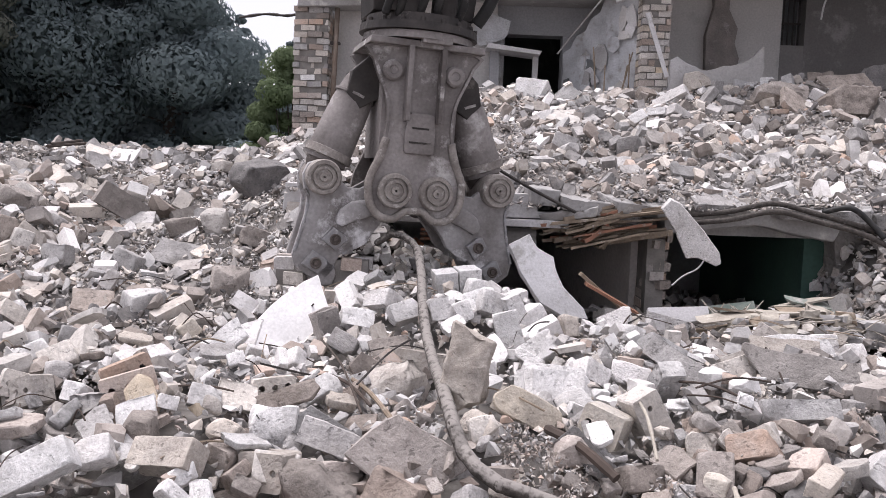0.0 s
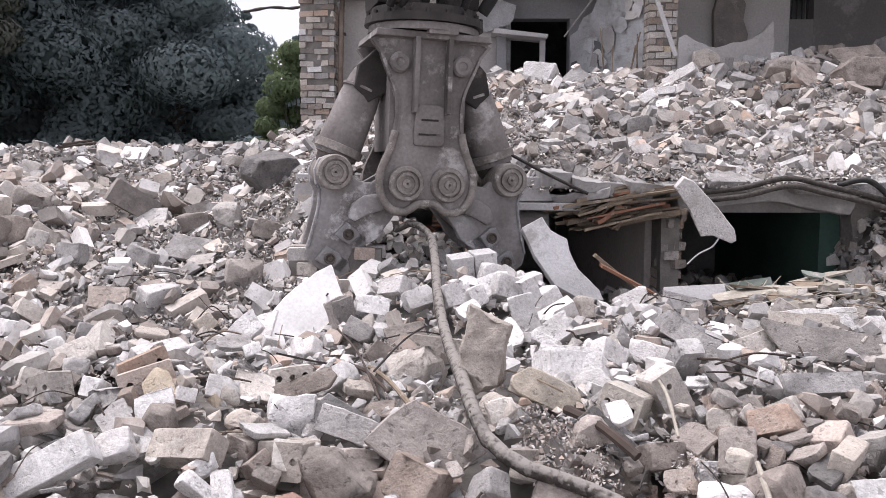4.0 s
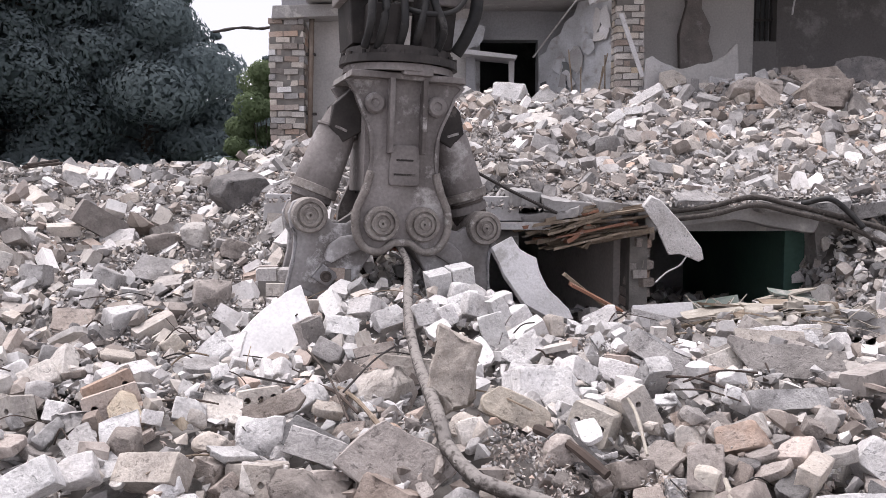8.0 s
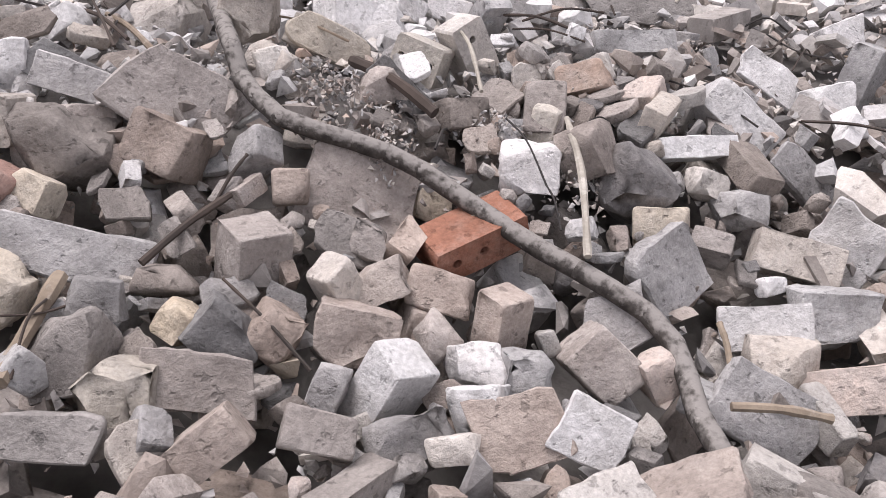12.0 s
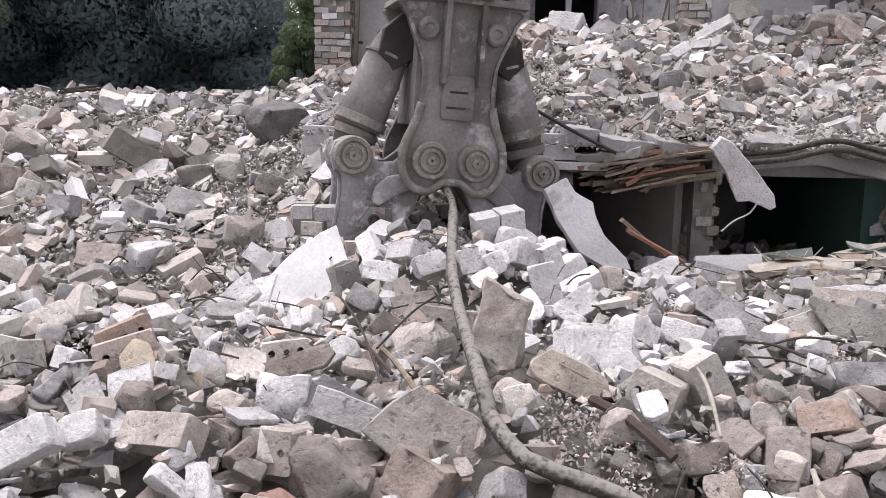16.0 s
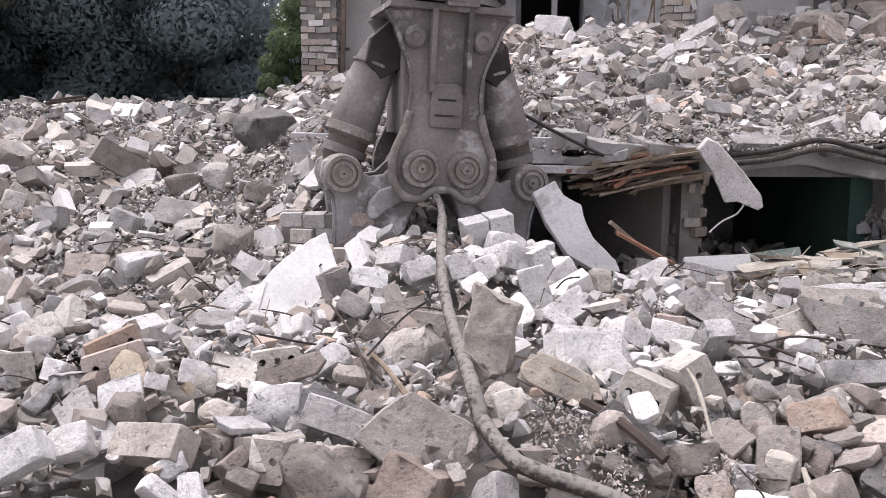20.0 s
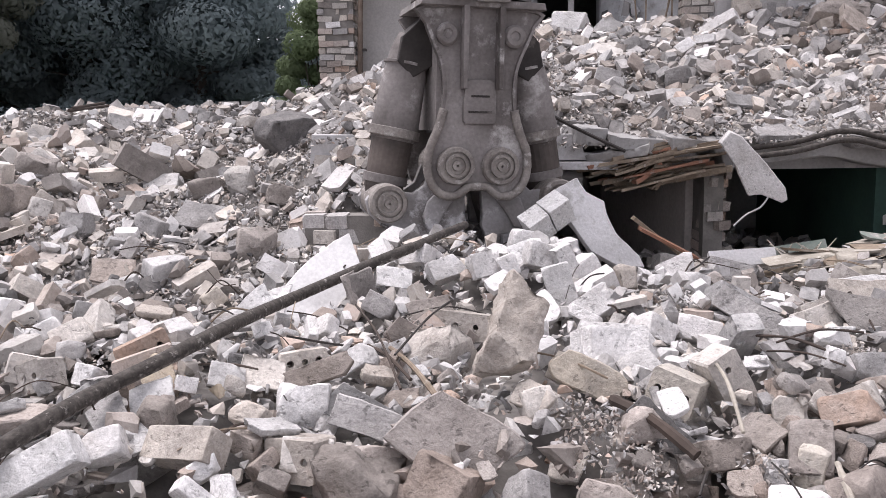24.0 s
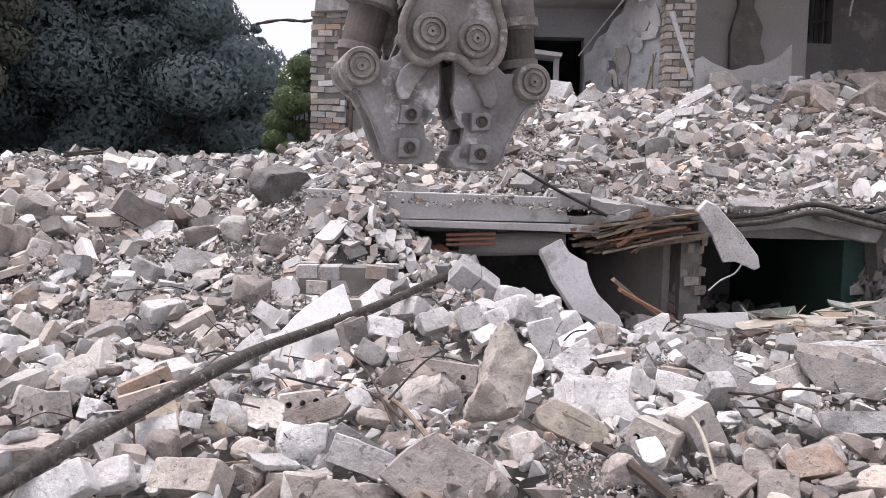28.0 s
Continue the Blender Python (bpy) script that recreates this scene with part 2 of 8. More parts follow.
BRIGHT_STEEL = surface("scraped_steel", (0.30, 0.30, 0.31), (0.19, 0.18, 0.18), 0.55, 0.45, 9, 80, 0.45, (0.44, 0.43, 0.43), 11, depth=0.006, cover=0.55)
DARK_STEEL = surface("oily_dark_steel", (0.06, 0.053, 0.05), (0.033, 0.03, 0.029), 0.6, 0.3, 7, 60, 0.4, (0.14, 0.125, 0.115), 6, depth=0.006, cover=0.6)
RUBBER = surface("black_rubber", (0.016, 0.016, 0.017), (0.032, 0.031, 0.03), 0.55, 0, 8, 60, 0.3, (0.08, 0.075, 0.072), 9, cover=0.59)
HOSE = surface("dusty_cable_sheath", (0.040, 0.035, 0.032), (0.085, 0.075, 0.068), 0.8, 0, 34, 90, 0.7, (0.30, 0.28, 0.26), 26, depth=0.006, cover=0.60, grit=(0.75, 1.25), soft=0.1)
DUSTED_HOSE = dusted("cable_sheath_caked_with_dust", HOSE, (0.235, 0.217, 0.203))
JAW_STEEL = surface("scoured_jaw_steel", (0.36, 0.348, 0.35), (0.17, 0.156, 0.15), 0.68, 0.12, 2.8, 45, 0.45, (0.56, 0.55, 0.56), 5, depth=0.008, cover=0.56, grit=(0.84, 1.12), soft=0.1)
WOOD = surface("splintered_wood", (0.29, 0.235, 0.18), (0.16, 0.125, 0.095), 0.9, 0, 9, 70, 0.5, (0.36, 0.32, 0.28), 8)
GREEN_WOOD = surface("green_painted_board", (0.15, 0.195, 0.17), (0.24, 0.24, 0.22), 0.8, 0, 9, 70, 0.4, (0.38, 0.36, 0.34), 9)
RUST_WOOD = surface("red_brown_board", (0.30, 0.15, 0.10), (0.22, 0.12, 0.085), 0.85, 0, 9, 70, 0.4, (0.34, 0.29, 0.26), 9)
MORTAR = surface("mortar", (0.25, 0.235, 0.22), (0.17, 0.16, 0.15), 1.0, 0, 10, 80, 0.6)
BARK = surface("pine_bark", (0.085, 0.065, 0.055), (0.05, 0.042, 0.038), 0.95, 0, 4, 30, 0.5)
PINE_BARK = surface("pale_pine_bark", (0.20, 0.165, 0.14), (0.12, 0.10, 0.088), 0.95, 0, 3, 30, 0.5)
# Brown grey plaster, darkened to carry the shade of the right hand room.
SHADED_ROOM_PLASTER = surface("shaded_brown_grey_plaster", (0.20, 0.19, 0.185), (0.15, 0.142, 0.138), 0.9, 0, 0.9, 40, 0.25, (0.25, 0.24, 0.235), 1.6)


def foliage(name, a, b):
    """Thin leaves: part of the light passes through them."""
    m = surface(name, a, b, 0.9, 0, 0.25, 3, 0, vary=0.05, island=True)
    n, l = m.node_tree.nodes, m.node_tree.links
    out, p = n["Material Output"], n["Principled BSDF"]
    t, x = n.new("ShaderNodeBsdfTranslucent"), n.new("ShaderNodeMixShader")
    l.new(p.inputs["Base Color"].links[0].from_socket, t.inputs["Color"])
    x.inputs["Fac"].default_value = 0.55
    l.new(p.outputs["BSDF"], x.inputs[1])
    l.new(t.outputs["BSDF"], x.inputs[2])
    l.new(x.outputs["Shader"], out.inputs["Surface"])
    return m


# Tree leaf colours are raised, the first also bluish, to carry distant haze.
LEAF = foliage("hazy_dark_foliage", (0.18, 0.222, 0.236), (0.195, 0.234, 0.242))
LEAF_PINE = foliage("brownish_pine_foliage", (0.20, 0.215, 0.19), (0.225, 0.225, 0.19))
LEAF_LIGHT = foliage("light_green_foliage", (0.125, 0.17, 0.09), (0.17, 0.21, 0.12))
GRASS = surface("rough_grass", (0.055, 0.075, 0.04), (0.09, 0.085, 0.055), 1.0, 0, 0.5, 6, 0.6, depth=0.05)

# ---- mesh helpers ----
rng = random.Random(7)
nrng = np.random.default_rng(11)


def part(name, bm, material, parent=None, label="", smooth=False, m=None):
    """Links a bmesh as one mesh object under a thing or a part."""
    me = bpy.data.meshes.new(name)
    bm.normal_update()
    bm.to_mesh(me)
    bm.free()
    if material:
        me.materials.append(material)
    if smooth:
        for f in me.polygons:
            f.use_smooth = True
    ob = new(name, me)
    if parent:
        ob.parent = parent
    if m is not None:
        ob.matrix_basis = m
    if label:
        ob["label"] = label
    return ob


def anchor(name, m, label="", category="", group="", kind=""):
    ob = new(name)
    ob.empty_display_size = 0.1
    ob.matrix_basis = m
    return tagged(ob, label, category, group, kind)


def box(bm, x0, x1, y0, y1, z0, z1, jitter=0.0, bevel=0.0):
    vs = [bm.verts.new((x + rng.uniform(-jitter, jitter), y + rng.uniform(-jitter, jitter), z + rng.uniform(-jitter, jitter)))
          for x in (x0, x1) for y in (y0, y1) for z in (z0, z1)]
    fs = [bm.faces.new([vs[i] for i in q]) for q in ((0, 1, 3, 2), (4, 6, 7, 5), (0, 4, 5, 1), (2, 3, 7, 6), (0, 2, 6, 4), (1, 5, 7, 3))]
    if bevel:
        bmesh.ops.bevel(bm, geom=list({e for f in fs for e in f.edges}), offset=bevel, segments=2, affect="EDGES", profile=0.6)
    return bm


def boxed(x0, x1, y0, y1, z0, z1, jitter=0.0, bevel=0.0):
    return box(bmesh.new(), x0, x1, y0, y1, z0, z1, jitter, bevel)


def prism(points, y0, y1, bevel=0.0, bm=None):
    """A plate: the outline (x, z) drawn from the front, from depth y0 to y1."""
    bm = bm or bmesh.new()
    a = [bm.verts.new((x, y0, z)) for x, z in points]
    b = [bm.verts.new((x, y1, z)) for x, z in points]
    n = len(points)
    faces = [bm.faces.new(a), bm.faces.new(b[::-1])] + [bm.faces.new((a[i], b[i], b[(i + 1) % n], a[(i + 1) % n])) for i in range(n)]
    bmesh.ops.recalc_face_normals(bm, faces=faces)
    if bevel:
        rim = {e for f in faces[:2] for e in f.edges}
        bmesh.ops.bevel(bm, geom=list(rim), offset=bevel, segments=2, affect="EDGES", profile=0.6)
    return bm


def cyl(bm, p, q, r0, r1=None, seg=20, cap=True):
    """A cylinder or cone from p to q."""
    p, q = Vector(p), Vector(q)
    d = q - p
    turn = d.to_track_quat("Z", "Y").to_matrix().to_4x4()
    bmesh.ops.create_cone(bm, cap_ends=cap, segments=seg, radius1=r0, radius2=r0 if r1 is None else r1, depth=d.length,
                          matrix=Matrix.Translation((p + q) / 2) @ turn)
    return bm


def lathe(profile, seg=28, bm=None):
    """Turned about the y axis: profile of (radius, y)."""
    bm = bm or bmesh.new()
    rings = [[bm.verts.new((r * math.cos(2 * math.pi * i / seg), y, r * math.sin(2 * math.pi * i / seg))) for i in range(seg)] for r, y in profile]
    for a, b in zip(rings, rings[1:]):
        for i in range(seg):
            bm.faces.new((a[i], a[(i + 1) % seg], b[(i + 1) % seg], b[i]))
    bm.faces.new(rings[0][::-1])
    bm.faces.new(rings[-1])
    bmesh.ops.recalc_face_normals(bm, faces=bm.faces)
    return bm


def tube(points, radius, seg=10, wobble=0.0, name_rng=None):
    """A round tube along smooth points."""
    bm = bmesh.new()
    pts = [Vector(p) for p in points]
    fine = []
    for i in range(len(pts) - 1):
        a, b, c, d = pts[max(i - 1, 0)], pts[i], pts[i + 1], pts[min(i + 2, len(pts) - 1)]
        for k in range(6):
            t = k / 6
            fine.append(0.5 * ((2 * b) + (c - a) * t + (2 * a - 5 * b + 4 * c - d) * t * t + (3 * b - a - 3 * c + d) * t ** 3))
    fine.append(pts[-1])
    rings = []
    for i, p in enumerate(fine):
        d = (fine[min(i + 1, len(fine) - 1)] - fine[max(i - 1, 0)]).normalized()
        u = d.cross(Vector((0.13, 0.2, 0.97))).normalized()
        v = d.cross(u)
        r = radius * (1 + wobble * rng.uniform(-1, 1))
        rings.append([bm.verts.new(p + r * (math.cos(2 * math.pi * k / seg) * u + math.sin(2 * math.pi * k / seg) * v)) for k in range(seg)])
    for a, b in zip(rings, rings[1:]):
        for k in range(seg):
            bm.faces.new((a[k], a[(k + 1) % seg], b[(k + 1) % seg], b[k]))
    bm.faces.new(rings[0][::-1])
    bm.faces.new(rings[-1])
    bmesh.ops.recalc_face_normals(bm, faces=bm.faces)
    return bm


def hull(points):
    bm = bmesh.new()
    for p in points:
        bm.verts.new(p)
    res = bmesh.ops.convex_hull(bm, input=bm.verts)
    junk = {v for v in list(res["geom_interior"]) + list(res["geom_unused"]) if isinstance(v, bmesh.types.BMVert)}
    bmesh.ops.delete(bm, geom=list(junk), context="VERTS")
    return bm


def brick_points(r, lx, ly, lz, chip=0.012, broken=0.0):
    """Corner points of a worn brick; broken: share of its length lost at a ragged end."""
    pts = []
    for sx in (-1, 1):
        for sy in (-1, 1):
            for sz in (-1, 1):
                c = r.uniform(0.25, 1.0) * chip * (r.choice((1, 1, 1, 2.6)))
                x1 = lx / 2 * sx
                if sx > 0 and broken:
                    x1 -= lx * broken * r.uniform(0.2, 1.0)
                y1, z1 = ly / 2 * sy, lz / 2 * sz
                pts += [(x1 - c * sx, y1, z1), (x1, y1 - c * sy, z1), (x1, y1, z1 - c * sz)]
    return pts


def chunk_points(r, lx, ly, lz, count=15):
    """An angular lump of concrete or mortar that fills about lx by ly by lz."""
    pts = []
    for _ in range(count):
        v = Vector((r.gauss(0, 1), r.gauss(0, 1), r.gauss(0, 1))).normalized()
        k = 0.5 / max(abs(v.x), abs(v.y), abs(v.z)) * r.uniform(0.72, 1.0)
        pts.append((v.x * k * lx, v.y * k * ly, v.z * k * lz))
    return pts


def fractured(r, lx, ly, lz, cuts=7):
    """A block split off along flat breaks: a box with corners and edges cut away."""
    bm = boxed(-lx / 2, lx / 2, -ly / 2, ly / 2, -lz / 2, lz / 2)
    for i in range(cuts):
        n = Vector((r.gauss(0, 1), r.gauss(0, 1), r.gauss(0, 1))).normalized()
        reach = 0.5 * (abs(n.x) * lx + abs(n.y) * ly + abs(n.z) * lz)
        geom = bm.verts[:] + bm.edges[:] + bm.faces[:]
        got = bmesh.ops.bisect_plane(bm, geom=geom, plane_co=n * reach * r.uniform(0.5, 0.8), plane_no=n, clear_outer=True)
        rim = [e for e in got["geom_cut"] if isinstance(e, bmesh.types.BMEdge)]
        if rim:
            bmesh.ops.contextual_create(bm, geom=rim)
    bmesh.ops.remove_doubles(bm, verts=bm.verts, dist=0.0006)
    bmesh.ops.triangulate(bm, faces=bm.faces)
    bmesh.ops.recalc_face_normals(bm, faces=bm.faces)
    return bm


def shard(r, lx, ly, lz):
    """A broken flat slab: straight sides, snapped corners and notches, slightly skewed faces."""
    sk = r.uniform(-0.14, 0.14)
    ring = []
    cor = [(-0.5, -0.5), (0.5, -0.5), (0.5, 0.5), (-0.5, 0.5)]
    for i in range(4):
        a, b = cor[i], cor[(i + 1) % 4]
        steps = [0.0] + sorted(r.uniform(0.15, 0.85) for _ in range(r.choice((1, 2, 2))))
        for s in steps:
            x, y = a[0] + (b[0] - a[0]) * s, a[1] + (b[1] - a[1]) * s
            q = r.uniform(0.9, 1.06) if s else r.uniform(0.82, 1.02)
            ring.append(((x * q + sk * y) * lx, y * q * ly))
    bm = bmesh.new()
    top = [bm.verts.new((x, y, lz / 2 * r.uniform(0.7, 1.1))) for x, y in ring]
    low = [bm.verts.new((x * r.uniform(0.88, 1.0), y * r.uniform(0.88, 1.0), -lz / 2)) for x, y in ring]
    n = len(ring)
    bm.faces.new(top)
    bm.faces.new(low[::-1])
    for i in range(n):
        bm.faces.new((top[i], low[i], low[(i + 1) % n], top[(i + 1) % n]))
    bmesh.ops.triangulate(bm, faces=bm.faces)
    bmesh.ops.recalc_face_normals(bm, faces=bm.faces)
    return bm


def slab_points(r, lx, ly, lz, count=7):
    """A broken flat plate with a ragged outline."""
    pts = []
    for i in range(count):
        a = 2 * math.pi * (i + r.uniform(-0.42, 0.42)) / count
        k = r.uniform(0.62, 1.1)
        x, y = math.cos(a) * k * lx / 2 * 1.15, math.sin(a) * k * ly / 2 * 1.15
        s = r.uniform(0.88, 1.0)
        pts += [(x, y, lz / 2 * r.uniform(0.85, 1)), (x * s, y * s, -lz / 2)]
    return pts

def roughen(bm, amount, r, edge=0.0045, step=0.034):
    """Wears a block: edges rounded off, faces split to an even net and pushed in and out, smooth but for the true breaks."""
    sharp = [e for e in bm.edges if len(e.link_faces) == 2 and e.calc_face_angle(0.0) > 0.45]
    if edge and sharp:
        bmesh.ops.bevel(bm, geom=sharp, offset=edge, segments=1, affect="EDGES", clamp_overlap=True)
    bmesh.ops.triangulate(bm, faces=bm.faces)
    for _ in range(4):
        long = [e for e in bm.edges if e.calc_length() > step * 1.35]
        if not long:
            break
        bmesh.ops.subdivide_edges(bm, edges=long, cuts=1)
        bmesh.ops.triangulate(bm, faces=[f for f in bm.faces if len(f.verts) > 3])
    o = Vector((r.uniform(0, 50), r.uniform(0, 50), r.uniform(0, 50)))
    bm.normal_update()
    for v in bm.verts:
        p = v.co
        d = noise.noise(p * 6 + o) * 0.7 + noise.noise(p * 16 + o) * 0.5 + noise.noise(p * 42 + o) * 0.28
        v.co = p + v.normal * d * amount
    for f in bm.faces:
        f.smooth = True
    for e in bm.edges:
        e.smooth = len(e.link_faces) == 2 and e.calc_face_angle(0.0) < 0.75
    return bm


# ---- the lie of the land ----


def ease(a, b, v):
    t = np.clip((v - a) / (b - a), 0, 1)
    return t * t * (3 - 2 * t)


def bumps(x, y):
    return (0.035 * np.sin(2.3 * x + 1.1 * y + 0.5) * np.sin(1.9 * y - 0.8 * x) + 0.022 * np.sin(5.1 * x - 2.2 * y + 1.3)
            + 0.022 * np.sin(4.4 * y + 1.7 * x) + 0.012 * np.sin(9.3 * x + 7.1 * y))


def swells(x, y):
    return 0.045 * np.sin(4.1 * x + 1.9 * y) * np.sin(3.3 * y - 1.2 * x + 0.7) + 0.03 * np.sin(7.7 * x - 3.1 * y + 2.0) * np.sin(6.9 * y + 2.3 * x)


def upper(x, y):
    """Rubble that lies on the floor deck and rises to the ruined rooms."""
    rise = np.interp(y, [6.0, 6.5, 7.4, 9.0, 10.6, 11.4, 13.0], [1.38, 1.50, 1.74, 2.18, 2.62, 2.58, 2.4])
    return rise + 0.28 * np.exp(-((x - 4.6) / 1.3) ** 2 - ((y - 10.3) / 0.9) ** 2) - 0.48 * ease(0.4, -1.5, x) * ease(7.5, 10.4, y) + bumps(x, y) + swells(x, y) * ease(6.5, 7.0, y)


def lower(x, y):
    """The heap in front, the slope beside the deck and the basement floor under it."""
    mid = np.interp(y, [-3, 0.9, 1.5, 2.1, 2.6, 2.9, 3.3, 4.0, 4.6, 5.0, 5.5, 6.2, 9.6, 11, 16], [0, 0, 0.02, 0.13, 0.30, 0.48, 0.60, 0.66, 0.80, 0.84, 0.74, 0.56, 0.35, 0.3, 0])
    left = np.interp(y, [-3, 0.9, 1.5, 2.1, 2.55, 2.85, 4.0, 5.6, 7.4, 9.4, 10.4, 12.5, 16, 20], [0, 0, 0.03, 0.22, 0.46, 0.57, 0.65, 0.84, 1.18, 1.70, 1.74, 1.2, 0.2, 0])
    right = np.interp(y, [-3, 1.0, 1.6, 2.3, 2.9, 3.4, 4.2, 5.4, 6.1, 6.6, 7.4, 9.0, 10.6, 13, 16], [0, 0, 0.05, 0.22, 0.42, 0.55, 0.62, 0.74, 1.06, 1.34, 1.66, 2.1, 2.5, 2.4, 0])
    lw, rw = ease(-0.15, -1.0, x), ease(2.8, 3.3, x)
    lw = np.maximum(lw, ease(-0.98, -1.06, x) * ease(5.8, 6.3, y))
    z = mid * (1 - lw) * (1 - rw) + left * lw + right * rw
    z = z + 0.45 * np.exp(-((x + 3.7) / 0.8) ** 2 - ((y - 6.6) / 0.9) ** 2)
    z = z + 0.36 * ease(-2.3, -1.1, x) * lw * ease(5.4, 6.6, y) * ease(12, 9, y)
    z = z + 0.46 * ease(0.45, -0.1, x) * ease(5.6, 6.15, y) * ease(9, 7, y) * (1 - lw)
    z = z + 0.30 * np.exp(-((x + 0.72) / 0.28) ** 2 - ((y - 6.35) / 0.4) ** 2)
    z = z + 0.10 * np.exp(-((x - 0.25) / 0.5) ** 2 - ((y - 4.85) / 0.4) ** 2)
    z = z - 0.145 * ease(0.25, 0.62, x) * (1 - rw) * ease(3.9, 4.6, y) * ease(6.6, 5.6, y)
    z = z - 0.55 * ease(-4.7, -6.6, x) * ease(7.2, 9.2, y) * ease(13, 10, y)
    z = z + swells(x, y) * ease(-1.0, -1.5, x) * ease(4.0, 5.2, y)
    out = ease(12.0, 6.5, np.abs(x)) * ease(19, 14, y) * ease(-1.5, 0.8, y)
    return (z + bumps(x, y) * ease(0.3, 1.5, y)) * out


def height(x, y, on_deck):
    return upper(x, y) if on_deck else lower(x, y)


def sheet(name, xs, ys, f, material):
    gx, gy = np.meshgrid(xs, ys)
    gz = f(gx, gy)
    v = np.stack([gx.ravel(), gy.ravel(), gz.ravel()], 1)
    i = np.arange(len(xs) * len(ys)).reshape(len(ys), len(xs))
    q = np.stack([i[:-1, :-1].ravel(), i[:-1, 1:].ravel(), i[1:, 1:].ravel(), i[1:, :-1].ravel()], 1)
    me = bpy.data.meshes.new(name)
    me.from_pydata(v.tolist(), [], q.tolist())
    me.materials.append(material)
    for p in me.polygons:
        p.use_smooth = True
    return new(name, me)


def rubble_ground():
    xs = np.concatenate([[-900, -300, -120, -60, -30, -18], np.arange(-12, 12.01, 0.1), [18, 30, 60, 120, 300, 900]])
    ys = np.concatenate([[-600, -200, -60, -20, -8], np.arange(-3, 20.01, 0.1), [26, 40, 70, 140, 400, 1200]])
    m, n, l, p = mat_nodes("ground_darkened_dust_and_grass")
    geo, a, b = n.new("ShaderNodeNewGeometry"), n.new("ShaderNodeSeparateXYZ"), n.new("ShaderNodeTexNoise")
    c, d, e = n.new("ShaderNodeMapRange"), n.new("ShaderNodeMix"), n.new("ShaderNodeValToRGB")
    l.new(geo.outputs["Position"], a.inputs["Vector"])
    l.new(geo.outputs["Position"], b.inputs["Vector"])
    b.inputs["Scale"].default_value, b.inputs["Detail"].default_value = 9, 10
    e.color_ramp.elements[0].position, e.color_ramp.elements[1].position = 0.35, 0.7
    # Dust is coloured dark, so gaps between the pieces look shaded.
    e.color_ramp.elements[0].color, e.color_ramp.elements[1].color = (0.10, 0.092, 0.086, 1), (0.21, 0.196, 0.184, 1)
    l.new(b.outputs["Fac"], e.inputs["Fac"])
    c.inputs["From Min"].default_value, c.inputs["From Max"].default_value = 15, 19
    l.new(a.outputs["Y"], c.inputs["Value"])
    d.data_type = "RGBA"
    d.inputs["B"].default_value = (0.06, 0.075, 0.04, 1)
    l.new(c.outputs["Result"], d.inputs["Factor"])
    l.new(e.outputs["Color"], d.inputs["A"])
    l.new(d.outputs["Result"], p.inputs["Base Color"])
    p.inputs["Roughness"].default_value = 1.0
    bp = n.new("ShaderNodeBump")
    bp.inputs["Strength"].default_value, bp.inputs["Distance"].default_value = 0.8, 0.03
    l.new(b.outputs["Fac"], bp.inputs["Height"])
    l.new(bp.outputs["Normal"], p.inputs["Normal"])
    g = sheet("ground", xs, ys, lambda x, y: lower(x, y) - (0.10 - 0.075 * ease(-0.7, -1.3, x) * ease(4.3, 5.0, y) + 0.24 * ease(3.4, 2.8, y)) * ease(0.6, 1.4, y) * ease(16, 13, y) * ease(8, 6, np.abs(x)), m)
    return tagged(g, "dusty demolition ground darkened for the gaps under heaped rubble", "ground", kind="structure")


ground = rubble_ground()

# ---- floor deck over the basement ----


def floor_deck():
    d = anchor("floor_deck", pose(0, 0, 0), "broken concrete floor deck over an open basement", "floor", kind="structure")
    bm = boxed(-1.0, 9.0, 6.62, 11.6, 1.20, 1.40, 0.0)
    part("slab", bm, CONCRETE, d)
    bm = prism([(-1.16, 1.30), (0.80, 1.30), (0.80, 1.345), (0.70, 1.352), (0.68, 1.475), (-1.14, 1.50)], 6.26, 6.62, 0.008)
    part("edge_beam", bm, PALE_CONCRETE, d, "grey precast beam with a stepped lower lip")
    bm = prism([(-1.0, 1.255), (0.92, 1.235), (0.92, 1.29), (-1.0, 1.296)], 6.20, 6.60, 0.006)
    part("beam_lip", bm, PALE_CONCRETE, d)
    xs, ys = np.arange(-1.15, 9.05, 0.1), np.arange(6.34, 13.0, 0.1)
    top = sheet("rubble_bed", xs, ys, lambda x, y: upper(x, y) - 0.03, DUST)
    top.parent = d
    return d


deck = floor_deck()


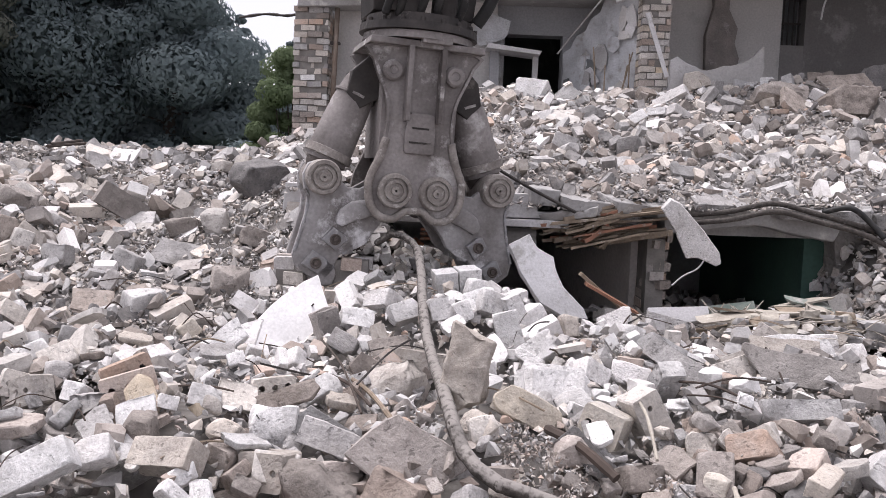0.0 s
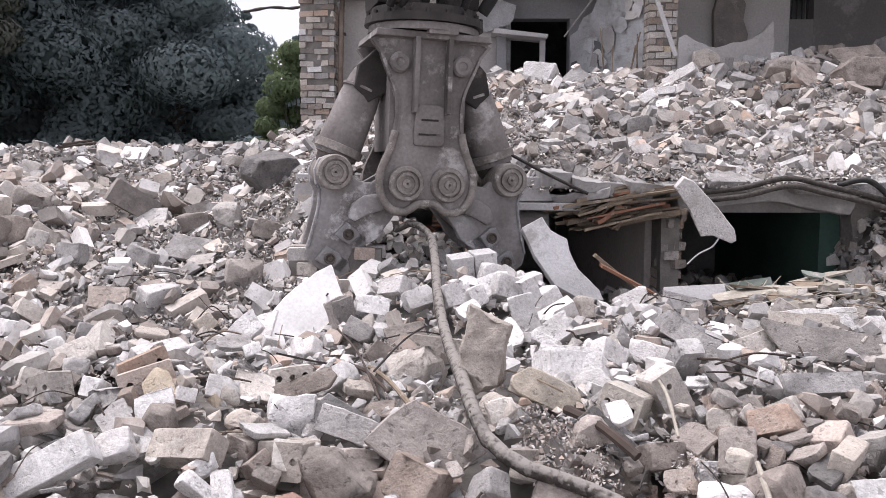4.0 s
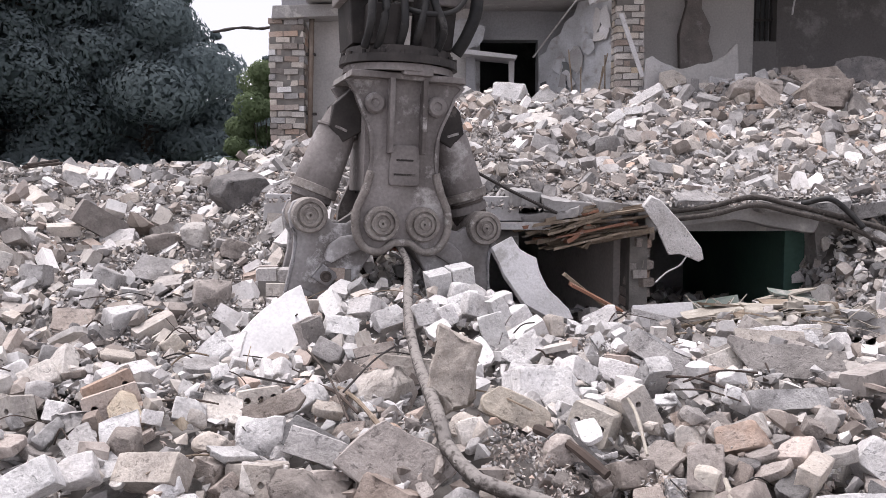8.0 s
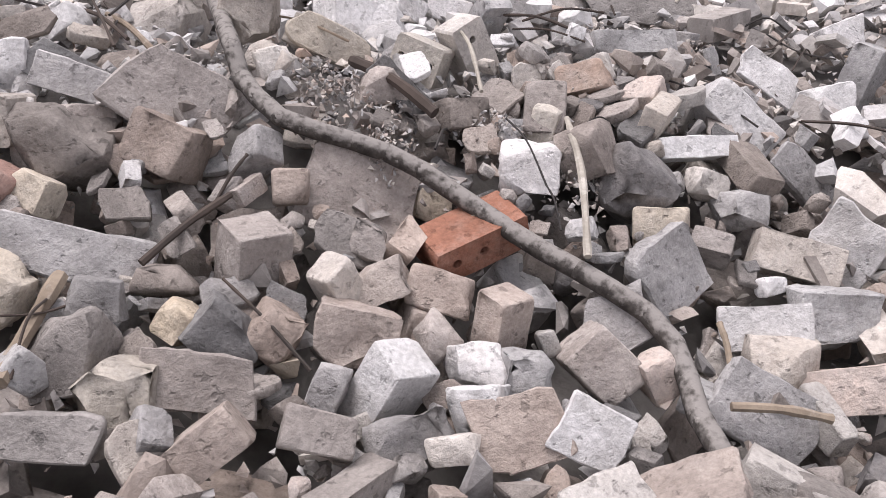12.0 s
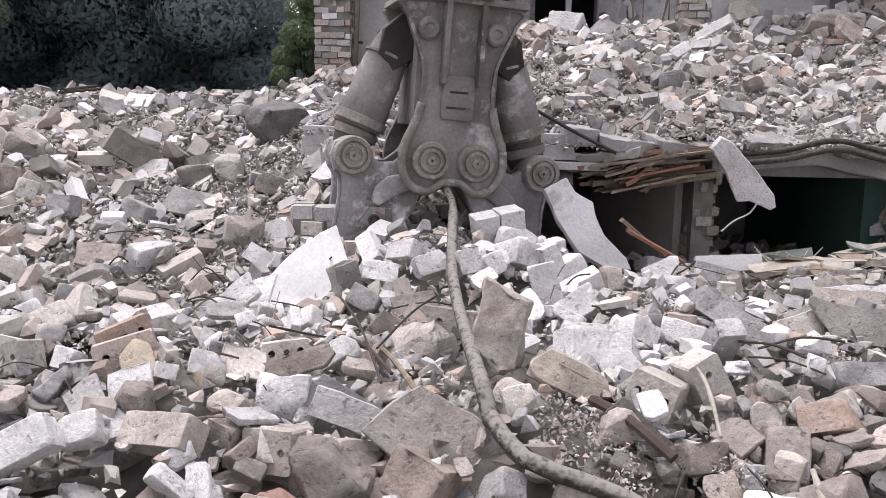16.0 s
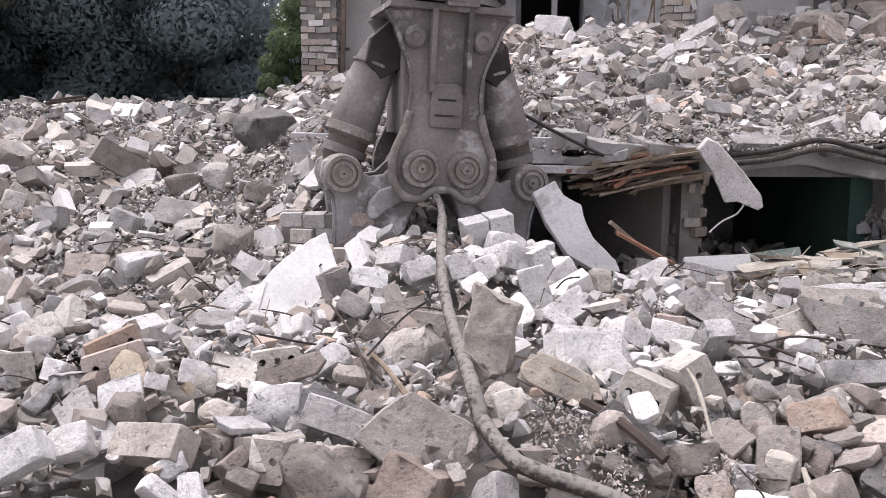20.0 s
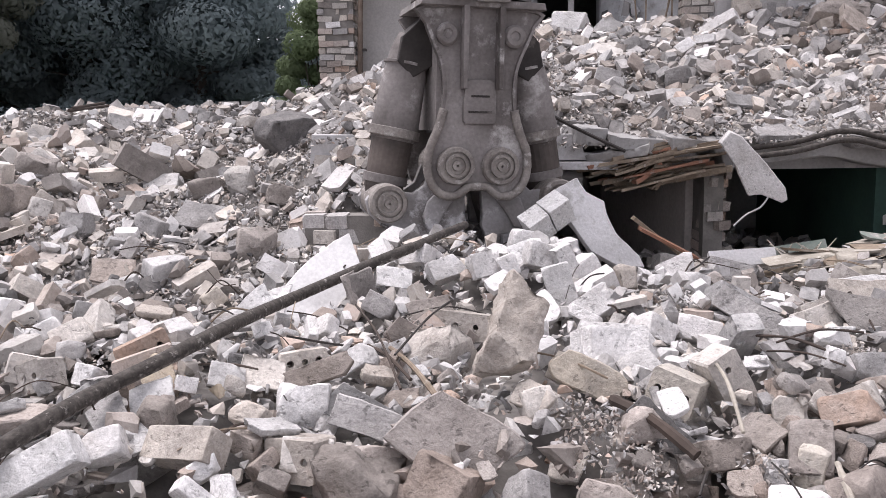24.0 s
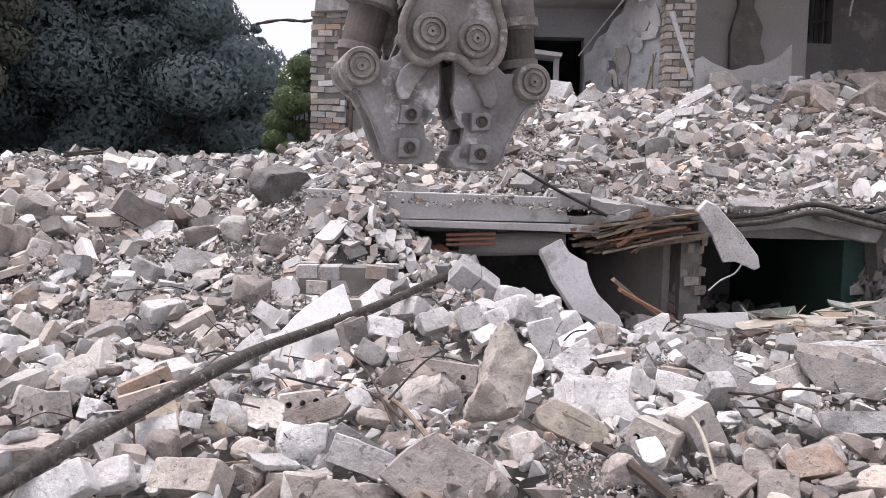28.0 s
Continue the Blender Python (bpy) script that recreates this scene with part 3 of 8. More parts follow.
def basement():
    b = anchor("basement_wall", pose(0, 0, 0), "dark basement walls under the broken floor", "wall", kind="structure")
    part("back_wall", boxed(-1.2, 9.0, 9.4, 9.6, 0.0, 1.2), BASEMENT_WALL, b)
    part("side_wall", boxed(-1.3, -1.02, 6.66, 9.4, 0.0, 1.2), BASEMENT_WALL, b)
    part("green_wall", prism([(2.86, 0.1), (3.02, 0.1), (3.02, 1.2), (2.86, 1.2)], 6.75, 9.4), GREEN_WALL, b, "green painted basement wall")
    # Cross wall is skewed to catch more light from the opening.
    part("cross_wall", hull([(x, y, z) for z in (0.0, 1.2) for x, y in ((1.50, 6.75), (1.62, 6.75), (1.62, 9.4), (1.12, 9.4), (1.12, 8.4))]), BASEMENT_PLASTER, b, "grey plastered cross wall")
    part("earth_bank", roughen(boxed(3.03, 5.6, 6.58, 7.2, 0.3, 1.43), 0.08, random.Random(3), 0.02, 0.12), DUST, b, "bank of packed dust and clay")
    part("front_lintel", roughen(prism([(1.66, 1.215), (2.32, 1.30), (2.92, 1.19), (2.96, 1.30), (2.62, 1.40), (2.33, 1.425), (1.95, 1.385), (1.64, 1.33)], 6.36, 6.61), 0.014, random.Random(6), 0.008, 0.07), CONCRETE, b, "broken peaked concrete lintel")
    return b


basement()


def brick_pier(name, x0, x1, y0, y1, z0, z1, label, keys, lean=0.0, seed=1, course=0.1, joint=0.012, missing=0.0, unit=0.25, loose=1.0):
    """Bricks in courses, each its own piece, over a mortar core."""
    r = random.Random(seed)
    w = anchor(name, pose(0, 0, 0), label, "wall", kind="structure")
    part("mortar_core", boxed(x0 + 0.018, x1 - 0.018, y0 + 0.018, y1 - 0.018, z0, z1 - 0.03), MORTAR, w)
    shapes = {}

    def piece(lx, ly):
        k = (round(lx, 2), round(ly, 2), r.randrange(2))
        if k not in shapes:
            bm = hull(brick_points(r, lx, ly, course - joint, 0.008))
            me = bpy.data.meshes.new("brick")
            bm.to_mesh(me)
            bm.free()
            me.materials.append(None)
            shapes[k] = me
        return shapes[k]

    row, z = 0, z0 + course / 2
    while z < z1:
        x = x0
        first = True
        while x < x1 - 0.04:
            lx = unit * 0.5 if (first and row % 2) else unit
            lx = min(lx, x1 - x)
            first = False
            if r.random() > missing:
                o = new("brick", piece(lx - joint, 0.12))
                o.parent = w
                o.location = (x + lx / 2 + lean * (z - z0), y0 + 0.06 + loose * r.uniform(-0.02, 0.02), z + loose * r.uniform(-0.006, 0.006))
                o.rotation_euler = (loose * r.uniform(-0.05, 0.05), loose * r.uniform(-0.045, 0.045), loose * r.uniform(-0.12, 0.12))
                o.material_slots[0].link = "OBJECT"
                o.material_slots[0].material = RUBBLE[r.choice(keys)][0]
            x += lx
        # the side faces
        y = y0 + 0.12
        while y < y1 - 0.05:
            ly = min(0.25, y1 - y)
            for sx in (x0 + 0.06, x1 - 0.06):
                o = new("brick", piece(0.12, ly - joint))
                o.parent = w
                o.location = (sx + lean * (z - z0), y + ly / 2, z)
                o.material_slots[0].link = "OBJECT"
                o.material_slots[0].material = RUBBLE[r.choice(keys)][0]
            y += ly
        z += course
        row += 1
    return w


def building():
    k = "structure"
    w = tagged(part("wall_back", boxed(-1.55, 0.68, 12.15, 12.4, 1.4, 5.2), PALE_PLASTER), "grey plastered inner wall of the ruin", "wall", kind=k)
    del w
    # wall with the doorway
    d = anchor("wall_doorway", pose(0, 0, 0), "grey plastered wall with a dark doorway", "wall", kind=k)
    part("jamb", boxed(0.684, 0.80, 12.3, 12.6, 1.4, 3.58), WHITE_PLASTER, d)
    part("wall_panel", boxed(1.62, 2.50, 12.3, 12.6, 1.4, 3.58), PLASTER, d)
    part("lintel", boxed(0.684, 2.50, 12.3, 12.6, 3.584, 5.2), PLASTER, d)
    part("broken_plaster", hull(slab_points(random.Random(4), 0.62, 0.55, 0.06)), WHITE_PLASTER, d, "torn white plaster", m=pose(0.60, 12.10, 3.62, 90, 8, 0))
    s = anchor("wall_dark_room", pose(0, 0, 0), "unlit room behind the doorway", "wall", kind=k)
    part("back", boxed(-0.5, 3.0, 15.4, 15.6, 1.4, 5.0), UNLIT_WALL, s)
    part("side", boxed(-0.7, -0.5, 12.61, 15.6, 1.4, 5.0), UNLIT_WALL, s)
    part("side", boxed(2.7, 2.9, 12.61, 15.4, 1.4, 5.0), UNLIT_WALL, s)
    part("top", boxed(-0.5, 2.7, 12.61, 15.4, 4.4, 4.6), UNLIT_WALL, s)
    # shelf slab and post in the doorway
    f = anchor("door_canopy", pose(0, 0, 0), "broken concrete shelf on a short post in the doorway", "slab")
    part("shelf", prism([(0.52, 3.31), (1.25, 3.24), (1.27, 3.29), (0.55, 3.375)], 11.75, 12.28, 0.006), PALE_CONCRETE, f)
    part("post", boxed(0.59, 0.72, 12.0, 12.12, 2.3, 3.32, 0.004, 0.004), PLASTER, f)
    part("stub", boxed(1.18, 1.25, 12.0, 12.08, 2.85, 3.25, 0.006, 0.004), PALE_CONCRETE, f)
    # ceiling edge above
    c = tagged(part("ceiling", boxed(-1.55, 2.45, 11.3, 12.3, 3.98, 4.2, 0.01), CONCRETE), "cracked concrete ceiling slab", "ceiling", kind=k)
    del c
    tagged(part("trim", prism([(-2.02, 3.76), (-1.10, 3.80), (-1.08, 3.96), (-2.0, 3.93)], 11.7, 12.1, 0.01), CONCRETE), "weathered concrete ledge", "ledge", kind=k)
    p = anchor("drain_pipe", pose(0, 0, 0), "rusty down pipe fixed beside the brick corner", "pipe")
    bm = cyl(bmesh.new(), (-1.56, 11.86, 1.9), (-1.50, 11.86, 3.78), 0.035, seg=14)
    part("tube", bm, surface("rusted_pipe", (0.16, 0.12, 0.095), (0.24, 0.20, 0.17), 0.85, 0.2, 6, 50, 0.4), p, smooth=True)
    for z in (2.5, 3.3):
        part("clip", boxed(-1.59, -1.46, 11.84, 11.95, z, z + 0.03), DARK_STEEL, p)
    # leaning torn partition
    t = anchor("wall_partition", pose(0, 0, 0), "torn partition with hanging white plaster", "wall", kind=k)
    r = random.Random(12)
    # the wall runs askew; its far end is broken off along a slant
    skew = pose(1.62, 12.22, 0, 0, 0, -50)
    torn = [(0.0, 2.3), (1.26, 2.3), (1.26, 4.40), (1.13, 4.40), (1.02, 4.25), (0.93, 4.22), (0.84, 4.05), (0.70, 3.98), (0.62, 3.83), (0.47, 3.74), (0.38, 3.60), (0.24, 3.55), (0.12, 3.40), (0.0, 3.34)]
    part("sheet", roughen(prism(torn, 0.0, 0.13), 0.03, r, 0.004, 0.12), WHITE_PLASTER, t, m=skew)
    # Dark plates on the sheet stand in for shaded holes; none is cut.
    part("dark_gap", prism([(0.40, 2.86), (0.62, 2.88), (0.60, 3.18), (0.47, 3.22), (0.39, 3.10)], -0.035, -0.018), UNLIT_WALL, t, "dark plate for the shade of a hole in the partition", m=skew)
    part("dark_gap", prism([(0.05, 2.7), (0.16, 2.72), (0.15, 2.98), (0.06, 2.96)], -0.035, -0.018), UNLIT_WALL, t, "dark plate for the shade of a hole in the partition", m=skew)
    part("gap_post", boxed(0.44, 0.455, -0.06, -0.036, 2.8, 3.24), PALE_CONCRETE, t, m=skew)
    part("broken_stub", roughen(boxed(-0.16, 0.16, -0.14, 0.14, -0.05, 0.05), 0.03, r), PALE_CONCRETE, t, "broken slab end jutting from the partition", m=pose(2.30, 11.05, 3.93, 0, -12, 20))
    for i in range(16):
        u = r.uniform(0.08, 1.2)
        z, w, h = r.uniform(2.55, 3.0 + 1.1 * u / 1.26), r.uniform(0.05, 0.13), r.uniform(0.06, 0.2)
        part("plaster_sheet", roughen(hull(slab_points(r, w * 2, h * 2, 0.025, 8)), 0.008, r), (WHITE_PLASTER, PALE_CONCRETE, PALE_PLASTER, CONCRETE)[i % 4], t, m=skew @ pose(u, -0.03 - 0.012 * (i % 3), z, 90 + r.uniform(-6, 10), r.uniform(-25, 25), r.uniform(-6, 6)))
    for i in range(5):
        a = (r.uniform(1.9, 2.4), 11.2, r.uniform(2.5, 2.7))
        part("lath", cyl(bmesh.new(), a, (a[0] + r.uniform(-0.15, 0.15), 11.15, a[2] + r.uniform(0.4, 0.8)), 0.012, 0.009, 6), WOOD, t)
    # right hand room
    g = anchor("wall_room", pose(0, 0, 0), "plain grey room wall with a small dark window", "wall", kind=k)
    part("wall_panel", boxed(2.81, 4.56, 12.0, 12.25, 1.4, 5.2), PALE_PLASTER, g)
    part("wall_panel", boxed(4.885, 9.0, 12.0, 12.25, 1.4, 5.2), SHADED_ROOM_PLASTER, g)
    part("wall_panel", boxed(4.562, 4.883, 12.0, 12.25, 1.4, 3.52), SHADED_ROOM_PLASTER, g)
    part("wall_panel", boxed(4.562, 4.883, 12.0, 12.25, 4.16, 5.2), SHADED_ROOM_PLASTER, g)
    win = anchor("window_1", pose(0, 0, 0), "small barred window into a dark room", "window", kind=k)
    # Dark sheet close behind the opening stands in for unlit depth.
    part("backing", boxed(4.55, 4.89, 12.32, 12.36, 3.45, 4.2), UNLIT_WALL, win)
    for i in range(5):
        part("bar", boxed(4.57 + i * 0.07, 4.585 + i * 0.07, 12.16, 12.18, 3.52, 4.16), DARK_STEEL, win)
    part("rail", boxed(4.562, 4.883, 12.14, 12.16, 3.82, 3.85), DARK_STEEL, win)
    rib = anchor("wall_rib", pose(0, 0, 0), "broken brick rib with crumbled plaster edge", "wall", kind=k)
    part("rib", prism([(3.52, 3.05), (3.93, 3.0), (3.97, 3.3), (3.90, 3.5), (3.93, 3.7), (3.80, 3.95), (3.82, 4.42), (3.55, 4.42), (3.60, 4.0), (3.50, 3.6)], 11.88, 11.998, 0.01), surface("crumbled_brown_plaster", (0.27, 0.24, 0.225), (0.20, 0.18, 0.17), 0.95, 0, 5, 50, 0.7, (0.33, 0.30, 0.29), 6, depth=0.03), rib)
    tagged(part("wall_end", boxed(9.0, 9.2, 6.6, 12.3, 0.0, 5.2), PLASTER), "plain side wall closing the ruin", "wall", kind=k)
    tagged(part("roof", boxed(-1.55, 9.2, 12.3, 16.0, 5.2, 5.4), CONCRETE), "flat concrete roof slab of the ruin", "roof", kind=k)
    # Added slab above the view; it keeps skylight off the right room.
    tagged(part("ceiling", boxed(2.46, 9.0, 9.9, 12.0, 4.42, 4.62), CONCRETE), "unseen concrete slab added to shade the torn room", "ceiling", kind=k)
    tagged(part("wall_rear", boxed(-2.1, 9.2, 15.8, 16.0, 0.0, 5.2), PLASTER), "rear wall of the ruin", "wall", kind=k)
    tagged(part("wall_flank", boxed(-2.0, -1.6, 12.45, 15.8, 0.0, 4.2), PLASTER), "flank wall of the ruin", "wall", kind=k)
    # fallen wall panels at the foot of the room
    r = random.Random(5)
    for label, outline, y, mat in (("large cracked plaster panel leaning on the wall", [(2.95, 2.98), (3.12, 3.05), (3.3, 3.02), (3.5, 3.08), (3.72, 3.12), (3.88, 3.22), (4.0, 3.34), (4.03, 2.9), (4.02, 2.62), (3.62, 2.5), (3.0, 2.5)], 11.05, PALE_PLASTER),
                                   ("broken plaster panel with a torn top", [(2.79, 3.12), (2.88, 3.16), (2.98, 3.08), (3.12, 3.04), (3.26, 2.93), (3.30, 2.6), (2.79, 2.5)], 10.90, PALE_CONCRETE),
                                   ("crumbled lump of wall with sandy mortar", [(2.95, 2.94), (3.1, 2.98), (3.24, 2.90), (3.34, 2.74), (3.2, 2.52), (2.92, 2.6)], 10.75, RUBBLE["beige"][0]),
                                   ("pale slab fragment standing upright in rubble", [(3.50, 2.86), (3.68, 2.84), (3.69, 2.62), (3.66, 2.35), (3.46, 2.35)], 10.55, PALE_CONCRETE)):
        o = part("wall_fragment", roughen(prism(outline, y, y + 0.09), 0.025, r, 0.006, 0.09), mat)
        tagged(o, label, "wall fragment", group="fallen wall pieces")
    tagged(part("lath", boxed(-0.025, 0.025, -0.015, 0.015, -0.42, 0.42, 0.004), PALE_CONCRETE, m=pose(2.60, 10.85, 3.28, -8, -18, 0)), "pale wooden lath leaning on the brick pillar", "lath")
    # loose cable on the right and the bar on the left
    tagged(part("cable", tube([(5.35, 11.3, 4.9), (5.05, 11.3, 4.3), (4.85, 11.3, 4.0), (4.80, 11.3, 3.75)], 0.012, 8), PALE_CONCRETE), "pale loose cable hanging from the ceiling", "cable")
    tagged(part("rebar", tube([(-2.86, 12.0, 3.63), (-2.5, 12.0, 3.69), (-2.2, 12.0, 3.68), (-1.9, 12.0, 3.74)], 0.022, 8, 0.3), DARK_STEEL), "bent bar sticking out of the brick corner", "bar")
    tagged(part("cable", tube([(1.50, 11.9, 3.28), (1.72, 11.6, 3.58), (1.98, 11.2, 3.92), (2.30, 10.8, 4.3)], 0.012, 8), CONCRETE), "thin cable strung across the torn partition", "cable")


building()
brick_pier("wall_brick_corner", -2.08, -1.60, 11.8, 12.4, 1.4, 3.78, "weathered brick corner of mixed pale and orange bricks", ["white", "beige", "pink", "tan", "brown", "grey", "pink", "beige", "beige", "tan"], 0.0, 3, course=0.082, joint=0.012, missing=0.1, unit=0.2, loose=1.5)
brick_pier("wall_brick_pillar", 2.43, 2.80, 11.0, 11.6, 1.6, 4.4, "pale brick pillar with cracked joints", ["beige", "beige", "yellow", "tan", "grey"], 0.0, 5, course=0.085, joint=0.016, missing=0.08, unit=0.2)
brick_pier("wall_basement_pier", 1.53, 1.70, 6.40, 6.74, 0.4, 1.20, "crumbling brick pier between basement openings", ["grey", "tan", "brown", "pink", "brown"], 0.05, 8, course=0.075, missing=0.3, unit=0.12, loose=3.2)
brick_pier("wall_remnant", -1.06, -0.44, 5.42, 5.64, 0.60, 1.06, "low dusty remnant of a brick wall in the rubble", ["beige", "tan", "grey", "beige"], 0.0, 21, unit=0.14, course=0.09, missing=0.12, loose=1.8)

# ---- trees ----


def leaf_cloud(r, blobs, per, size, core=26):
    """Many small leaves on the skin of each clump, and larger sprays deep inside it; blobs: centre and radii."""
    vs, fs = [], []
    for cx, cy, cz, rx, ry, rz in blobs:
        for k in range(per + core):
            v = Vector((r.gauss(0, 1), r.gauss(0, 1), r.gauss(0, 1))).normalized()
            d = r.uniform(0.55, 1.0) ** 0.6 if k < per else r.uniform(0.05, 0.5)
            c = Vector((cx + v.x * d * rx, cy + v.y * d * ry, cz + v.z * d * rz))
            n = (v + 0.42 * Vector((r.uniform(-1, 1), r.uniform(-1, 1), r.uniform(-1, 1)))).normalized()
            a = n.cross(Vector((r.uniform(-1, 1), r.uniform(-1, 1), r.uniform(-1, 1)))).normalized()
            b = n.cross(a)
            s = size * r.uniform(0.6, 1.4) if k < per else 0.3 * rx * r.uniform(0.7, 1.1)
            i = len(vs)
            vs += [c - a * s, c + b * s * 0.75, c + a * s * 0.8 - b * s * 0.15]
            fs.append((i, i + 1, i + 2))
    return vs, fs


def tree(name, label, m, seed, tall, bare, wide, leaf, per, size, trunk_r, group):
    r = random.Random(seed)
    t = anchor(name, m, label, "tree", group)
    bm = bmesh.new()
    cyl(bm, (0, 0, -0.4), (0.1, 0, tall * 0.5), trunk_r, trunk_r * 0.7, 9)
    cyl(bm, (0.1, 0, tall * 0.5), (0.0, 0.1, tall * 0.95), trunk_r * 0.7, trunk_r * 0.15, 7)
    blobs = []
    n = int(tall * 2.4)
    for i in range(n):
        u = (i + 0.5) / n
        z = bare + (tall - bare) * u
        reach = wide * (1.0 - 0.82 * u ** 1.4) * (0.6 + 0.4 * min(1, u * 6))
        a = i * 2.4 + r.uniform(-0.4, 0.4)
        d = reach * r.uniform(0.35, 0.85)
        end = (math.cos(a) * d, math.sin(a) * d, z + r.uniform(-0.3, 0.5))
        cyl(bm, (0, 0, z - 0.5), end, trunk_r * 0.22, trunk_r * 0.06, 5)
        s = reach * r.uniform(0.36, 0.6)
        blobs.append((*end, s, s, s * r.uniform(0.5, 0.75)))
    part("trunk", bm, PINE_BARK if leaf is LEAF_PINE else BARK, t)
    vs, fs = leaf_cloud(r, blobs, per, size)
    me = bpy.data.meshes.new("crown")
    me.from_pydata([tuple(v) for v in vs], [], fs)
    me.materials.append(leaf)
    c = new("crown", me)
    c.parent = t
    return t


def woods():
    g = "trees behind the site"
    a = tree("tree", "tall dark leafy tree with a dense crown", pose(-16.0, 36, 0), 1, 19, 1.0, 4.6, LEAF, 1900, 0.15, 0.30, g)
    b = tree("tree", "tall dark tree with a rounded full crown", pose(-12.1, 38, 0), 2, 17, 0.8, 4.6, LEAF, 1900, 0.15, 0.32, g)
    p = tree("pine_tree", "tall pine with bare lower trunk", pose(-17.8, 30, 0), 3, 20, 4.6, 3.2, LEAF_PINE, 900, 0.13, 0.24, g)
    spots = [(a, -20.5, 39, 40, 1.05), (b, -25.0, 41, 130, 1.1), (a, -30, 42, 200, 1.0), (b, -10.3, 60, 80, 0.62), (p, -20.8, 31, 70, 1.0),
             (p, -23.8, 29, 160, 1.08), (p, -27.0, 33, 250, 1.0), (b, -15.5, 47, 200, 0.95), (b, -9.6, 40, 140, 0.5), (p, -19.4, 33, 300, 1.05), (p, -25.6, 31, 20, 0.95)]
    for src, x, y, turn, k in spots:
        copy_thing(src, pose(x, y, 0, 0, 0, turn)).scale = (k, k, k)
    r = random.Random(61)
    t = anchor("bush", pose(-4.15, 24, 0), "light green bushy young tree beside the ruin", "bush")
    bm = bmesh.new()
    blobs = []
    for i in range(26):
        z = r.uniform(0.4, 4.75)
        w = 1.25 * (1.0 - 0.55 * (z / 5.0) ** 2)
        x, y = r.uniform(-w, w), r.uniform(-w, w)
        cyl(bm, (x * 0.2, y * 0.2, 0), (x, y, z), 0.035, 0.008, 5)
        k = r.uniform(0.3, 0.6)
        blobs.append((x, y, z, k, k, k * 0.8))
    part("branchwork", bm, BARK, t)
    vs, fs = leaf_cloud(r, blobs, 900, 0.065)
    me = bpy.data.meshes.new("crown")
    me.from_pydata([tuple(v) for v in vs], [], fs)
    me.materials.append(LEAF_LIGHT)
    c = new("crown", me)
    c.parent = t
    # low undergrowth along the wood's edge
    r = random.Random(31)
    blobs = [(r.uniform(-36, -4.5), r.uniform(27, 33), r.uniform(0.2, 1.6), r.uniform(0.8, 1.8), r.uniform(0.8, 1.6), r.uniform(0.6, 1.2)) for _ in range(90)]
    vs, fs = leaf_cloud(r, blobs, 600, 0.11)
    me = bpy.data.meshes.new("undergrowth")
    me.from_pydata([tuple(v) for v in vs], [], fs)
    me.materials.append(LEAF)
    tagged(new("undergrowth", me), "dark dense undergrowth at the edge of the wood", "bushes", kind="stuff")


woods()

# ---- the crusher ----
CRUSHER = {}
PIN = 0.135  # half the distance between the two main pins


def mirrored(points):
    return points + [(-x, z) for x, z in points[::-1] if abs(x) > 1e-6]


def ring_strip(points, inset, y0, y1, bm=None):
    """A raised rim that follows a closed outline."""
    bm = bm or bmesh.new()
    n = len(points)
    c = Vector((0, 0.25))
    P = [Vector(p) for p in points]
    inner = []
    for i in range(n):
        a, b = P[i] - P[i - 1], P[(i + 1) % n] - P[i]
        na, nb = Vector((-a.y, a.x)).normalized(), Vector((-b.y, b.x)).normalized()
        v = (na + nb)
        v = v.normalized() * inset / max(0.55, v.length / 2)
        q = P[i] + v
        inner.append(q if (q - c).length < (P[i] - c).length or True else P[i] - v)
    rows = [[bm.verts.new((p.x, y, p.y)) for p in ring] for ring, y in ((P, y1), (P, y0), (inner, y0), (inner, y1))]
    for a, b in zip(rows, rows[1:] + rows[:1]):
        for i in range(n):
            bm.faces.new((a[i], a[(i + 1) % n], b[(i + 1) % n], b[i]))
    bmesh.ops.recalc_face_normals(bm, faces=bm.faces)
    return bm


def smooth_outline(points, steps=4):
    """Rounds a closed outline."""
    out, n = [], len(points)
    for i in range(n):
        a, b, c, d = [Vector(points[(i + k) % n]) for k in (-1, 0, 1, 2)]
        for k in range(steps):
            t = k / steps
            p = 0.5 * ((2 * b) + (c - a) * t + (2 * a - 5 * b + 4 * c - d) * t * t + (3 * b - a - 3 * c + d) * t ** 3)
            out.append((p.x, p.y))
    return out


def boss(radius, y_front, y_back):
    """A pin end with turned rings."""
    r = radius
    return lathe([(r, y_back), (r, y_front + 0.018), (r * 0.93, y_front + 0.004), (r * 0.74, y_front + 0.004), (r * 0.72, y_front + 0.016), (r * 0.62, y_front + 0.016),
                  (r * 0.6, y_front - 0.004), (r * 0.46, y_front - 0.004), (r * 0.44, y_front + 0.008), (r * 0.26, y_front + 0.008), (r * 0.24, y_front - 0.008), (r * 0.07, y_front - 0.008), (r * 0.05, y_front + 0.01)])


